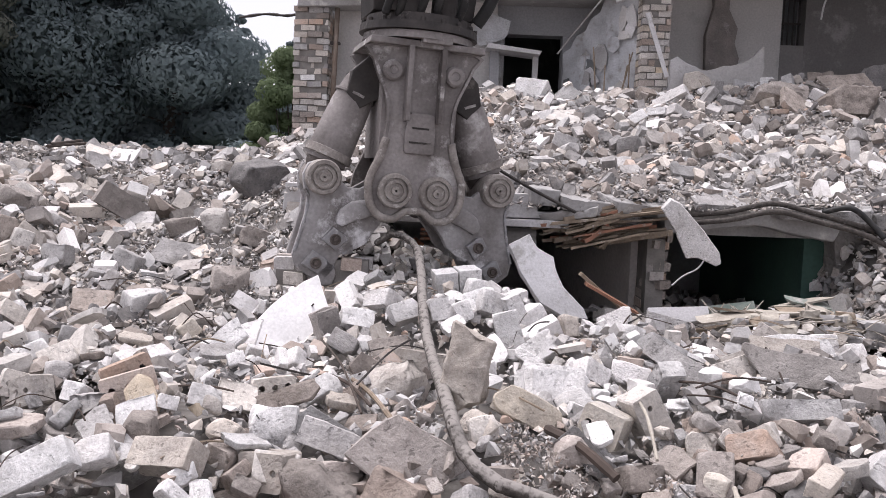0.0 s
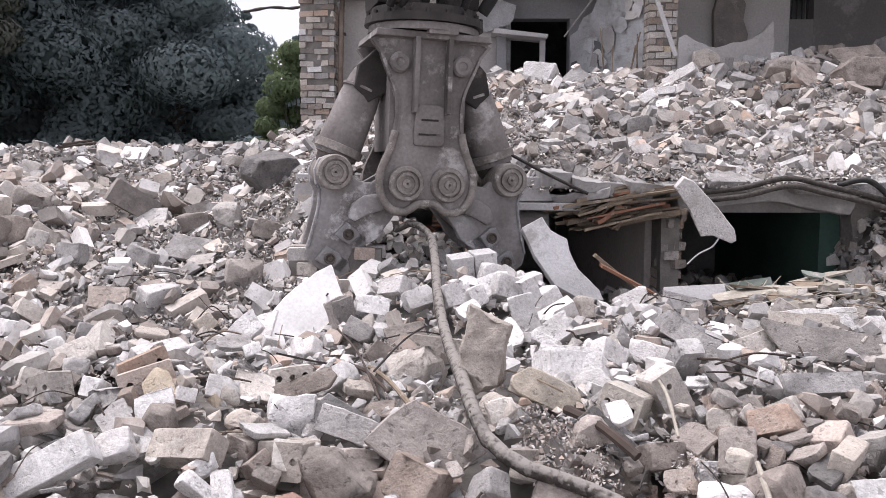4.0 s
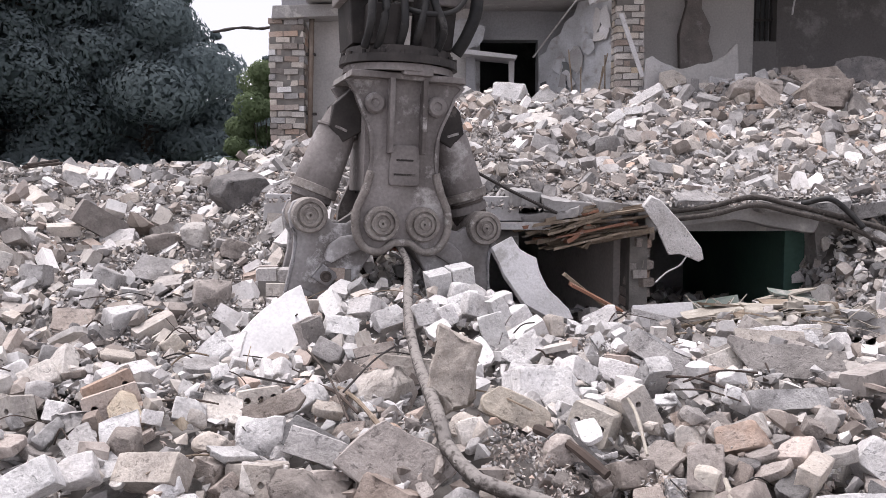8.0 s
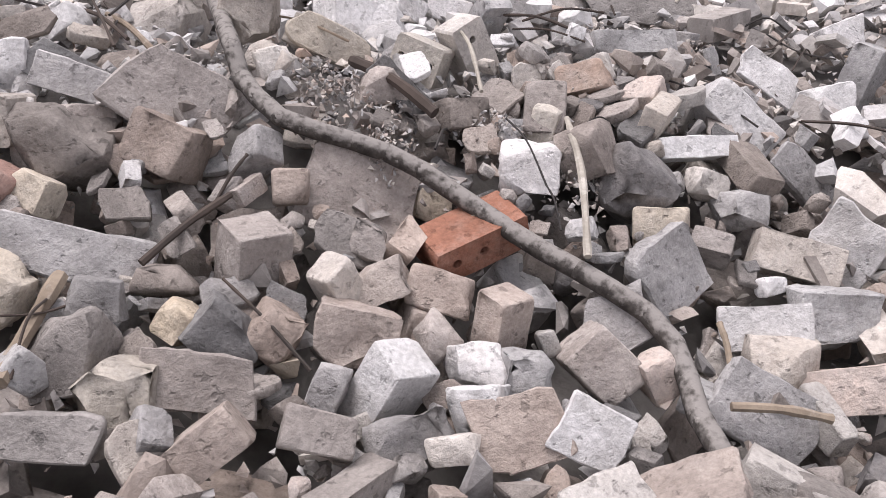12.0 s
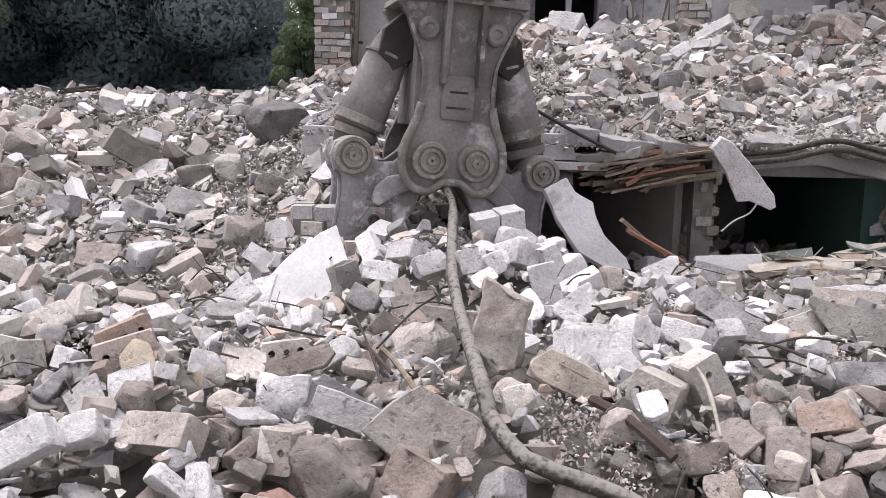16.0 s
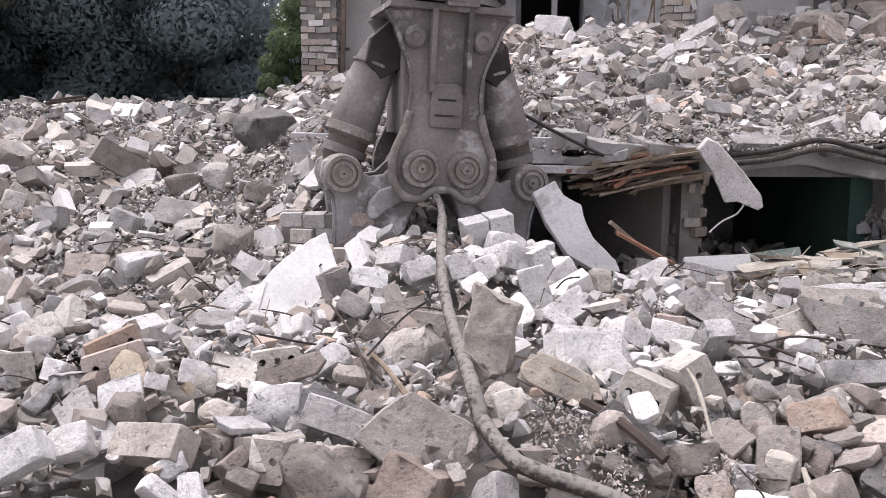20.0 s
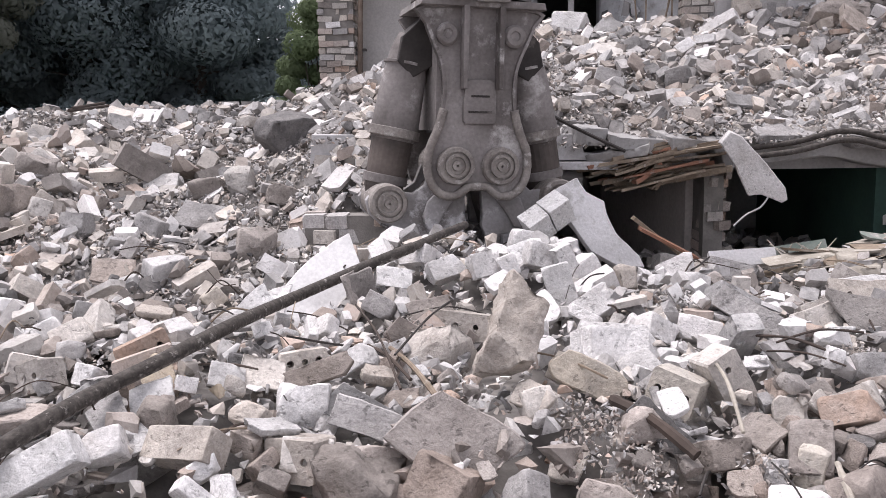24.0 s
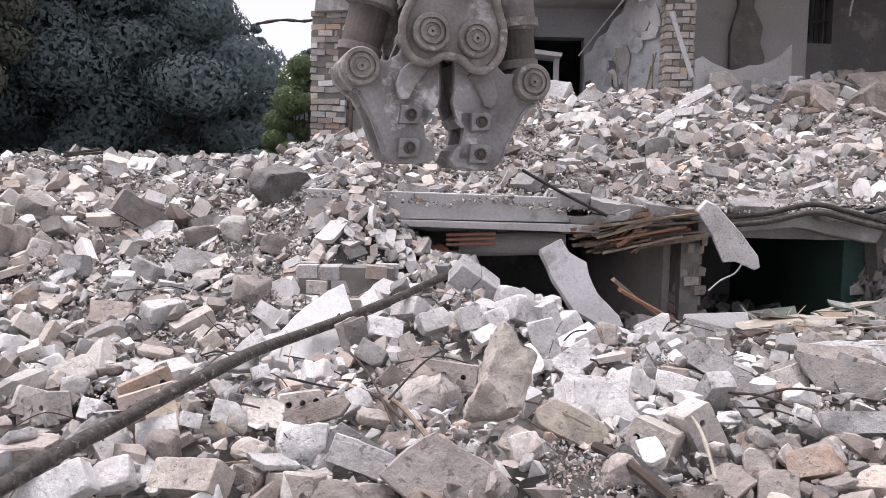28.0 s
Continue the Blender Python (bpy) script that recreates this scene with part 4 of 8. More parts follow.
def jaw(side, parent):
    """One jaw, drawn open; its origin is its main pin."""
    s = side
    j = anchor("jaw", pose(s * PIN, 0, 0))
    j.parent = parent
    j["label"] = "heavy crusher jaw with bolted tooth blocks"
    # outline for the right hand jaw, as seen from the front
    out = [(0.03, 0.10), (0.11, 0.05), (0.19, 0.0), (0.28, -0.005), (0.34, 0.05), (0.40, 0.135), (0.465, 0.16), (0.535, 0.135), (0.56, 0.06), (0.545, -0.02), (0.525, -0.07), (0.53, -0.19), (0.56, -0.32), (0.592, -0.44), (0.578, -0.51),
           (0.52, -0.56), (0.46, -0.595), (0.385, -0.637), (0.332, -0.625), (0.312, -0.565), (0.328, -0.505), (0.29, -0.43), (0.235, -0.415), (0.19, -0.392), (0.13, -0.35), (0.10, -0.29), (0.03, -0.20), (-0.05, -0.10)]
    rj = random.Random(90 + s)
    out = [(x + rj.uniform(-0.005, 0.005), z + rj.uniform(-0.005, 0.005)) for x, z in out]
    pts = [(s * x, z) for x, z in out]
    if s < 0:
        pts = pts[::-1]
    part("front_cheek", prism(pts, -0.10, -0.035, 0.01), JAW_STEEL, j)
    part("rear_cheek", prism(pts, 0.20, 0.265, 0.01), JAW_STEEL, j)
    core = [(s * x, z) for x, z in [(0.06, 0.0), (0.24, -0.06), (0.42, 0.04), (0.50, -0.04), (0.51, -0.34), (0.54, -0.45), (0.44, -0.53), (0.36, -0.42), (0.20, -0.33), (0.0, -0.16)]]
    part("core", prism(core if s > 0 else core[::-1], -0.035, 0.20), STEEL, j)
    rib = [(s * x, z) for x, z in [(0.125, -0.07), (0.244, -0.085), (0.32, -0.14), (0.345, -0.20), (0.335, -0.235), (0.30, -0.25), (0.21, -0.205), (0.11, -0.17)]]
    part("wear_rib", prism(rib if s > 0 else rib[::-1], -0.145, -0.10, 0.014), JAW_STEEL, j, "raised worn rib of the jaw")
    part("cylinder_pin", boss(0.112, -0.185, 0.28), PIN_STEEL, j, smooth=False, m=pose(s * 0.44, 0, 0.05))
    # edge weld along the outer cheek
    weld = [(s * x, -0.103, z) for x, z in ((0.545, -0.03), (0.522, -0.08), (0.528, -0.19), (0.556, -0.32), (0.585, -0.43))]
    part("edge_weld", tube(weld, 0.011, 7, 0.25), BRIGHT_STEEL, j, "scraped weld along the jaw edge")
    for bx, bz, w, h, turn in ((0.338, -0.333, 0.13, 0.115, 38), (0.45, -0.488, 0.135, 0.12, 34)):
        c = [(-w / 2, -h / 2), (w / 2 - 0.012, -h / 2 + 0.008), (w / 2, h / 2 - 0.02), (w / 2 - 0.03, h / 2), (-w / 2 + 0.006, h / 2 - 0.006)]
        o = part("tooth_block", prism(c, -0.012, 0.045, 0.009), BRIGHT_STEEL, j, "scraped bolted tooth block", m=pose(s * bx, -0.13, bz, 0, -s * turn, 0))
        part("bolt", lathe([(0.036, 0.0), (0.036, -0.012), (0.029, -0.016), (0.025, -0.004), (0.016, -0.004), (0.013, -0.012), (0.004, -0.012)], 18), SLEEVE_STEEL, o, m=pose(0, -0.012, 0))
        # the tooth that the block holds, reaching past the cheek
        k = math.radians(turn)
        part("tooth", hull([(x, y, z) for x, z in ((-0.045, 0.045), (0.03, 0.045), (-0.05, -0.045), (0.035, -0.04)) for y in (-0.10, 0.24)] + [(-0.085, -0.08, 0.0), (-0.085, 0.22, 0.005)]), BRIGHT_STEEL, j,
             m=pose(s * (bx - 0.075 * math.cos(k)), 0, bz - 0.055 * math.sin(k), 0, -s * turn if s > 0 else 180 - s * turn, 0))
    CRUSHER[("jaw", s)] = j
    return j


def arm_cylinder(side, parent):
    """Barrel above and the sleeve that slides in it; both point down along -z from their origins."""
    b = anchor("cylinder_barrel", pose(side * 0.37, 0.10, 0.60))
    b.parent = parent
    part("shell", lathe([(0.08, 0.16), (0.11, 0.07), (0.132, -0.08), (0.145, -0.42), (0.13, -0.47)], 24), STEEL, b, smooth=True, m=pose(0, 0, 0, 90, 0, 0))
    part("end_collar", lathe([(0.135, -0.455), (0.158, -0.45), (0.158, -0.40), (0.135, -0.395)], 28), PIN_STEEL, b, m=pose(0, 0, 0, 90, 0, 0))
    part("weld_bead", lathe([(0.12, 0.0), (0.137, -0.005), (0.137, -0.02), (0.12, -0.025)], 28), STEEL, b, m=pose(0, 0, 0, 90, 0, 0))
    c = anchor("cylinder_sleeve", pose(side * 0.58, 0.10, 0.02))
    c.parent = parent
    part("sleeve", lathe([(0.095, 0.0), (0.12, 0.08), (0.128, 0.40), (0.11, 0.41)], 24), SLEEVE_STEEL, c, m=pose(0, 0, 0, 90, 0, 0))
    part("sleeve_band", lathe([(0.11, 0.10), (0.134, 0.105), (0.136, 0.155), (0.115, 0.16)], 28), STEEL, c, m=pose(0, 0, 0, 90, 0, 0))
    part("eye", prism([(0.105 * math.cos(k * math.pi / 8), 0.105 * math.sin(k * math.pi / 8)) for k in range(16)], -0.14, 0.14, 0.01), STEEL, c)
    CRUSHER[("barrel", side)], CRUSHER[("sleeve", side)] = b, c


def crusher():
    t = anchor("crusher", pose(-0.158, 5.4, 1.476), "dusty steel demolition crusher hanging on an excavator arm", "crusher")
    half = [(0.0, -0.125), (0.06, -0.13), (0.095, -0.155), (0.15, -0.185), (0.235, -0.17), (0.295, -0.10), (0.318, 0.0), (0.305, 0.10), (0.255, 0.22), (0.222, 0.34), (0.215, 0.46),
            (0.235, 0.58), (0.285, 0.70), (0.325, 0.80), (0.335, 0.90)]
    outline = smooth_outline(mirrored(half)[::-1], 3)
    part("front_plate", prism(outline, -0.20, -0.155, 0.006), STEEL, t)
    part("front_rim", ring_strip(outline, -0.018, -0.215, -0.155), STEEL, t)
    low = [(x, z) for x, z in half if z < 0.40]
    bead = [(-x, -0.212, z) for x, z in low[::-1]] + [(x, -0.212, z) for x, z in low[1:]]
    part("front_bead", tube([(x * 0.955, y, z * 0.955) for x, y, z in bead], 0.026, 8, 0.07), PIN_STEEL, t, "rounded bead worn pale", smooth=True)
    part("rear_plate", prism(outline, 0.31, 0.36, 0.006), STEEL, t)
    part("centre_box", boxed(-0.20, 0.20, -0.155, 0.31, 0.18, 0.92), DARK_STEEL, t)
    for s in (-1, 1):
        part("main_pin", boss(0.112, -0.252, 0.38), PIN_STEEL, t, "turned pin end with concentric rings", m=pose(s * PIN, 0, 0))
        part("rib", prism([(-0.012, 0.44), (0.012, 0.44), (0.016, 0.90), (-0.016, 0.90)], -0.285, -0.20, 0.003), STEEL, t, m=pose(s * 0.105, 0, 0.0))
        part("bolt", lathe([(0.066, -0.19), (0.066, -0.222), (0.052, -0.236), (0.030, -0.236), (0.024, -0.228)], 18), STEEL, t, m=pose(s * 0.2, 0, 0.745))
        part("ear", prism([(s * x, z) for x, z in ([(0.2, 0.60), (0.36, 0.50), (0.45, 0.60), (0.42, 0.74), (0.30, 0.86), (0.2, 0.86)][::s])], -0.03, 0.24, 0.01), DARK_STEEL, t)
        part("side_wall", boxed(s * 0.23 - 0.015, s * 0.23 + 0.015, -0.155, 0.31, 0.2, 0.88), STEEL, t)
        jaw(s, t)
        arm_cylinder(s, t)
    plate = [(-0.085, -0.12), (0.085, -0.12), (0.098, -0.105), (0.098, 0.02), (0.09, 0.12), (0.06, 0.135), (-0.06, 0.135), (-0.085, 0.12), (-0.098, 0.02), (-0.098, -0.105)]
    pl = part("cover_plate", prism(plate, -0.225, -0.195, 0.008), STEEL, t, "raised cover plate", m=pose(0.0, 0, 0.36))
    # Two thin dark strips laid on the plate; nothing is cut into it.
    for z, w in ((0.04, 0.055), (-0.05, 0.07)):
        part("slot", prism([(-w, z - 0.006), (w, z - 0.006), (w, z + 0.006), (-w, z + 0.006)], -0.229, -0.2265), DARK_STEEL, pl)
    # turntable and what stands on it
    part("shoulder_plate", prism([(-0.37, 0.895), (0.37, 0.895), (0.36, 0.935), (-0.36, 0.935)], -0.27, 0.37, 0.006), STEEL, t)
    part("bracket", boxed(-0.05, 0.14, -0.32, -0.25, 0.92, 0.965, 0, 0.006), STEEL, t)
    for z, r0, h in ((0.945, 0.36, 0.045), (0.995, 0.385, 0.05), (1.05, 0.345, 0.05)):
        bm = cyl(bmesh.new(), (0, 0.03, z), (0, 0.03, z + h), r0, r0 * 0.985, 40)
        part("turntable_ring", bm, STEEL if z < 0.95 else DARK_STEEL, t)
    for k in range(18):
        a = 2 * math.pi * k / 18
        part("ring_bolt", cyl(bmesh.new(), (0.365 * math.cos(a), 0.03 + 0.365 * math.sin(a), 1.04), (0.365 * math.cos(a), 0.03 + 0.365 * math.sin(a), 1.068), 0.015, seg=6), DARK_STEEL, t)
    part("swivel_motor", cyl(bmesh.new(), (0.12, -0.12, 1.1), (0.12, -0.12, 1.42), 0.085, 0.075, 18), DARK_STEEL, t)
    part("valve_block", boxed(-0.26, -0.04, -0.24, 0.05, 1.1, 1.36, 0, 0.012), DARK_STEEL, t)
    part("hinge_plate", prism([(-0.33, 1.12), (-0.25, 1.12), (-0.22, 1.5), (-0.20, 2.1), (-0.36, 2.1), (-0.36, 1.5)], -0.08, 0.35, 0.01), DARK_STEEL, t)
    part("hinge_plate", prism([(0.25, 1.12), (0.33, 1.12), (0.36, 1.5), (0.36, 2.1), (0.20, 2.1), (0.22, 1.5)], -0.08, 0.35, 0.01), DARK_STEEL, t)
    part("cross_head", boxed(-0.40, 0.40, -0.13, 0.3, 1.40, 1.50, 0, 0.012), STEEL, t)
    part("head_block", boxed(-0.30, 0.30, -0.10, 0.3, 1.58, 2.2, 0, 0.02), DARK_STEEL, t)
    r = random.Random(3)
    for x0, x1 in ((-0.20, -0.16), (-0.07, -0.05), (0.03, 0.09), (0.18, 0.14), (-0.28, -0.25)):
        part("hydraulic_hose", tube([(x0, -0.22, 1.08), (x0 + 0.02, -0.30, 1.22), (x1, -0.26, 1.42), (x1 + r.uniform(-0.04, 0.04), -0.2, 1.75), (x1, -0.15, 2.2)], 0.026, 10), RUBBER, t, smooth=True)
    part("hydraulic_hose", tube([(0.34, -0.12, 1.10), (0.40, -0.16, 1.22), (0.45, -0.18, 1.40), (0.44, -0.16, 1.7), (0.40, -0.1, 2.2)], 0.042, 12), RUBBER, t, "thick black hose", smooth=True)
    part("hydraulic_hose", tube([(-0.1, -0.2, 1.36), (0.1, -0.3, 1.30), (0.30, -0.24, 1.36), (0.42, -0.2, 1.55)], 0.018, 10), RUBBER, t, smooth=True)
    part("boom_end", prism([(-0.22, 2.1), (0.22, 2.1), (0.26, 4.4), (-0.26, 4.4)], -0.12, 0.4, 0.02), DARK_STEEL, t, "end of the excavator arm")
    CRUSHER["body"] = t
    return t


crusher()

# ---- the pulled cable: rigid links end to end ----
LINKS = 42
TAIL = [(0.082, 3.013, 0.65), (0.189, 2.841, 0.575), (0.376, 2.797, 0.524), (0.531, 2.736, 0.479), (0.687, 2.607, 0.402), (0.822, 2.443, 0.348), (0.964, 2.301, 0.301), (1.075, 2.182, 0.249), (1.098, 2.07, 0.198), (1.073, 1.947, 0.16), (1.073, 1.82, 0.135)]
GRIPPED = [(-0.16, 5.5, 1.18), (-0.10, 5.3, 1.10), (-0.085, 5.0, 1.03), (-0.08, 4.65, 0.93), (-0.066, 4.35, 0.83), (-0.022, 3.95, 0.745), (0.025, 3.35, 0.76), (0.066, 3.05, 0.71)] + TAIL
LYING = [(-0.40, 5.5, 1.15), (-0.29, 5.48, 1.21), (-0.155, 5.3, 1.15), (-0.105, 4.95, 1.02), (-0.091, 4.65, 0.945), (-0.066, 4.35, 0.83), (-0.022, 3.95, 0.745), (0.025, 3.35, 0.76), (0.066, 3.05, 0.71)] + TAIL
LIFTED = [(-0.16, 5.3, 1.10), (-0.155, 5.0, 1.06), (-0.154, 4.707, 1.01), (-0.188, 4.40, 0.88), (-0.165, 3.95, 0.80), (-0.137, 3.64, 0.76), (-0.10, 3.25, 0.745), (-0.075, 3.05, 0.71), (-0.008, 2.872, 0.65), (0.092, 2.789, 0.60), (0.205, 2.716, 0.55), (0.38, 2.62, 0.48), (0.56, 2.52, 0.43), (0.75, 2.40, 0.37), (0.92, 2.25, 0.31), (1.02, 2.12, 0.25)] + TAIL[-3:]
FAR_END = [(-1.62, 2.25, 0.52), (-1.75, 1.9, 0.34), (-1.9, 1.55, 0.14), (-2.1, 1.2, 0.07)]
DRAGGED = [(-0.088, 4.96, 1.025), (-0.386, 4.6, 0.943), (-0.582, 4.462, 0.88), (-0.84, 4.285, 0.79), (-0.955, 3.68, 0.808), (-1.108, 3.256, 0.772), (-1.227, 3.155, 0.727), (-1.288, 2.925, 0.715), (-1.346, 2.776, 0.689), (-1.44, 2.667, 0.639)] + FAR_END
DROPPED = [(-0.142, 4.9, 1.048), (-0.408, 4.629, 0.947), (-0.602, 4.478, 0.881), (-0.82, 4.419, 0.803), (-0.957, 3.975, 0.8), (-1.023, 3.432, 0.813), (-1.142, 3.242, 0.761), (-1.225, 3.091, 0.72), (-1.267, 2.877, 0.715), (-1.389, 2.684, 0.652), (-1.456, 2.57, 0.612)] + FAR_END
LINK = 0.105


def along(points, start=0.0):
    """Link poses along smooth points from the first point on."""
    pts = [Vector(p) for p in points]
    fine = []
    for i in range(len(pts) - 1):
        a, b, c, d = pts[max(i - 1, 0)], pts[i], pts[i + 1], pts[min(i + 2, len(pts) - 1)]
        for k in range(30):
            t = k / 30
            fine.append(0.5 * ((2 * b) + (c - a) * t + (2 * a - 5 * b + 4 * c - d) * t * t + (3 * b - a - 3 * c + d) * t ** 3))
    fine.append(pts[-1])
    dist = [0.0]
    for a, b in zip(fine, fine[1:]):
        dist.append(dist[-1] + (b - a).length)

    def spot(s):
        k = int(np.searchsorted(dist, s))
        if k >= len(fine):
            d = (fine[-1] - fine[-4]).normalized()
            return fine[-1] + d * (s - dist[-1])
        if k == 0:
            return fine[0]
        f = (s - dist[k - 1]) / max(1e-6, dist[k] - dist[k - 1])
        return fine[k - 1].lerp(fine[k], f)

    rows = []
    for i in range(LINKS):
        p, q = spot(start + i * LINK), spot(start + (i + 1) * LINK)
        d = (q - p).normalized()
        x = Vector((0.0, 0.05, 1.0)).cross(d).normalized()
        m = Matrix((x, d.cross(x), d)).transposed().to_4x4()
        rows.append(Matrix.Translation(p) @ m)
    return rows


def cable():
    t = anchor("power_cable", pose(0, 0, 0), "thick dusty armoured cable dragged out of the rubble", "cable")
    r = random.Random(17)
    links = []
    for i in range(LINKS):
        rad = 0.0272 * (1.0 if i > 3 else 0.8)
        prof = [(rad * 0.5, -0.026), (rad * 0.86, -0.016), (rad * 0.975, -0.006), (rad, 0.0)] + [(rad * r.uniform(0.985, 1.02), LINK * k / 5) for k in range(1, 5)] + [(rad, LINK), (rad * 0.975, LINK + 0.006), (rad * 0.86, LINK + 0.016), (rad * 0.5, LINK + 0.026)]
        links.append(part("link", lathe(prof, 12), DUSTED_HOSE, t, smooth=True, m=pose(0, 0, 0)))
    # the turned shape runs along y; stand it along z
    for o in links:
        o.data.transform(Matrix.Rotation(radians(90), 4, "X"))
    CRUSHER["links"] = links
    return t


cable()

# ---- single pieces that stand out in the heap ----
HOLD = []


def holed_brick(r, lx, ly, lz):
    """A brick with three round holes through its bed faces."""
    bm = bmesh.new()
    edge = []

    def loop(pts):
        vs = [bm.verts.new(p) for p in pts]
        for i in range(len(vs)):
            edge.append(bm.edges.new((vs[i], vs[(i + 1) % len(vs)])))

    c = 0.007
    loop([(-lx / 2 + c, -ly / 2, 0), (lx / 2 - c * 2, -ly / 2, 0), (lx / 2, -ly / 2 + c, 0), (lx / 2, ly / 2 - c, 0), (lx / 2 - c, ly / 2, 0), (-lx / 2 + c, ly / 2, 0), (-lx / 2, ly / 2 - 2 * c, 0), (-lx / 2, -ly / 2 + c, 0)])
    for hx in (-lx * 0.3, 0, lx * 0.3):
        loop([(hx + 0.0135 * math.cos(k * math.pi / 5), 0.0135 * math.sin(k * math.pi / 5), 0) for k in range(10)])
    bmesh.ops.triangle_fill(bm, edges=edge, use_beauty=True)
    got = bmesh.ops.extrude_face_region(bm, geom=bm.faces[:])
    bmesh.ops.translate(bm, vec=(0, 0, lz), verts=[v for v in got["geom"] if isinstance(v, bmesh.types.BMVert)])
    bmesh.ops.translate(bm, vec=(0, 0, -lz / 2), verts=bm.verts)
    bmesh.ops.recalc_face_normals(bm, faces=bm.faces)
    return bm


SEED = [100]
CATEGORY = {"slab_fragment": "slab", "mortar_clod": "mortar", "half_brick": "brick", "wall_fragment": "slab"}


def piece(kind, name, x, y, z, lx, ly, lz, rx, ry, rz, key, label):
    """One loose piece of masonry. rx tips its top forward, ry leans it sideways, rz turns it."""
    SEED[0] += 1
    r = random.Random(SEED[0])
    if kind == "holed":
        bm = roughen(holed_brick(r, lx, ly, lz), 0.004, r, 0)
    elif kind == "brick":
        bm = roughen(hull(brick_points(r, lx, ly, lz, 0.012)), 0.008, r)
    elif kind == "half":
        bm = roughen(hull(brick_points(r, lx, ly, lz, 0.02, 0.25)), 0.010, r)
    elif kind == "chunk":
        bm = roughen(fractured(r, lx * 1.1, ly * 1.1, lz * 1.1, 9), 0.022, r)
    else:
        bm = roughen(shard(r, lx * 1.05, ly * 1.1, lz), 0.014, r)
    o = part(name, bm, RUBBLE[key][0], m=pose(x, y, z, rx, ry, rz))
    if y < 6.3:
        HOLD.append((x, y, 0.62 * (lx + max(ly, lz)) / 2))
    return tagged(o, label, CATEGORY.get(name, name), group="loose pieces of masonry")


piece("chunk", "boulder", -1.519, 7.283, 1.499, 0.48, 0.34, 0.3, 10, 5, 15, "dark", "dark grey concrete boulder on the slope")
piece("slab", "slab_fragment", 0.395, 2.76, 0.36, 0.34, 0.259, 0.071, 58, 25, -9, "tan", "tan flat slab fragment in the rubble heap")
piece("slab", "slab_fragment", -0.094, 2.988, 0.578, 0.337, 0.231, 0.063, 58, 35, -7, "tan", "tan flat slab fragment in the rubble heap")
piece("half", "half_brick", -0.101, 2.861, 0.479, 0.228, 0.149, 0.149, -24, 12, -37, "tan", "tan broken brick in the rubble heap")
piece("brick", "brick", 0.100, 2.528, 0.287, 0.204, 0.143, 0.143, -38, -85, -27, "tan", "tan brick at the foot of the heap")
piece("chunk", "boulder", -0.397, 2.914, 0.464, 0.259, 0.198, 0.203, -20, 0, -11, "brown", "brown grey rough lump of masonry in the rubble heap")
piece("slab", "slab_fragment", -0.335, 2.553, 0.314, 0.386, 0.131, 0.036, 58, 15, -8, "grey", "grey flat slab fragment at the foot of the heap")
piece("half", "half_brick", -0.440, 2.739, 0.398, 0.139, 0.100, 0.100, -30, 8, -37, "yellow", "yellowish broken brick in the rubble heap")
piece("half", "half_brick", -0.534, 2.765, 0.426, 0.111, 0.117, 0.117, -38, -60, 13, "red", "red broken brick in the rubble heap")
piece("brick", "brick", -0.564, 2.976, 0.530, 0.162, 0.112, 0.112, -30, 10, 13, "beige", "sandy brick in the rubble heap")
piece("chunk", "stone", -0.193, 2.122, 0.180, 0.148, 0.113, 0.144, -20, 0, -11, "yellow", "yellowish rough lump of masonry at the foot of the heap")
piece("half", "half_brick", -0.069, 2.323, 0.229, 0.100, 0.089, 0.089, -24, 20, -37, "yellow", "yellowish broken brick at the foot of the heap")
piece("chunk", "stone", 0.031, 2.295, 0.208, 0.145, 0.111, 0.145, -20, 40, -11, "dark", "dark rough lump of masonry at the foot of the heap")
piece("slab", "slab_fragment", -0.030, 2.141, 0.185, 0.252, 0.122, 0.033, 58, 8, -9, "tan", "tan flat slab fragment at the foot of the heap")
piece("slab", "slab_fragment", -0.314, 2.003, 0.166, 0.228, 0.092, 0.030, 58, -4, -18, "brown", "brown grey flat slab fragment at the foot of the heap")
piece("brick", "brick", -0.004, 1.960, 0.146, 0.172, 0.095, 0.095, -30, -35, 13, "tan", "tan brick at the foot of the heap")
piece("brick", "brick", 0.387, 2.123, 0.132, 0.237, 0.118, 0.118, -38, -66, -27, "white", "white brick at the foot of the heap")
piece("chunk", "stone", 0.600, 2.160, 0.171, 0.128, 0.098, 0.111, -20, -10, -11, "white", "white rough lump of masonry at the foot of the heap")
piece("chunk", "stone", 0.585, 2.021, 0.141, 0.147, 0.112, 0.115, -20, -5, -11, "white", "white rough lump of masonry at the foot of the heap")
piece("brick", "brick", 0.696, 2.266, 0.201, 0.205, 0.100, 0.100, -38, -87, -27, "tan", "tan brick at the foot of the heap")
piece("half", "half_brick", 0.581, 2.398, 0.240, 0.185, 0.109, 0.109, -30, 6, -27, "tan", "tan broken brick at the foot of the heap")
piece("half", "half_brick", 0.311, 2.417, 0.257, 0.148, 0.096, 0.096, -24, 62, 13, "beige", "sandy broken brick at the foot of the heap")
piece("chunk", "boulder", 0.343, 2.289, 0.193, 0.178, 0.135, 0.128, -20, 10, -11, "tan", "tan rough lump of masonry at the foot of the heap")
piece("brick", "brick", 1.426, 2.240, 0.176, 0.232, 0.118, 0.118, -30, -15, -27, "white", "white brick at the foot of the heap")
piece("slab", "slab_fragment", 1.280, 1.974, 0.108, 0.278, 0.168, 0.046, 58, 25, -18, "grey", "grey flat slab fragment at the foot of the heap")
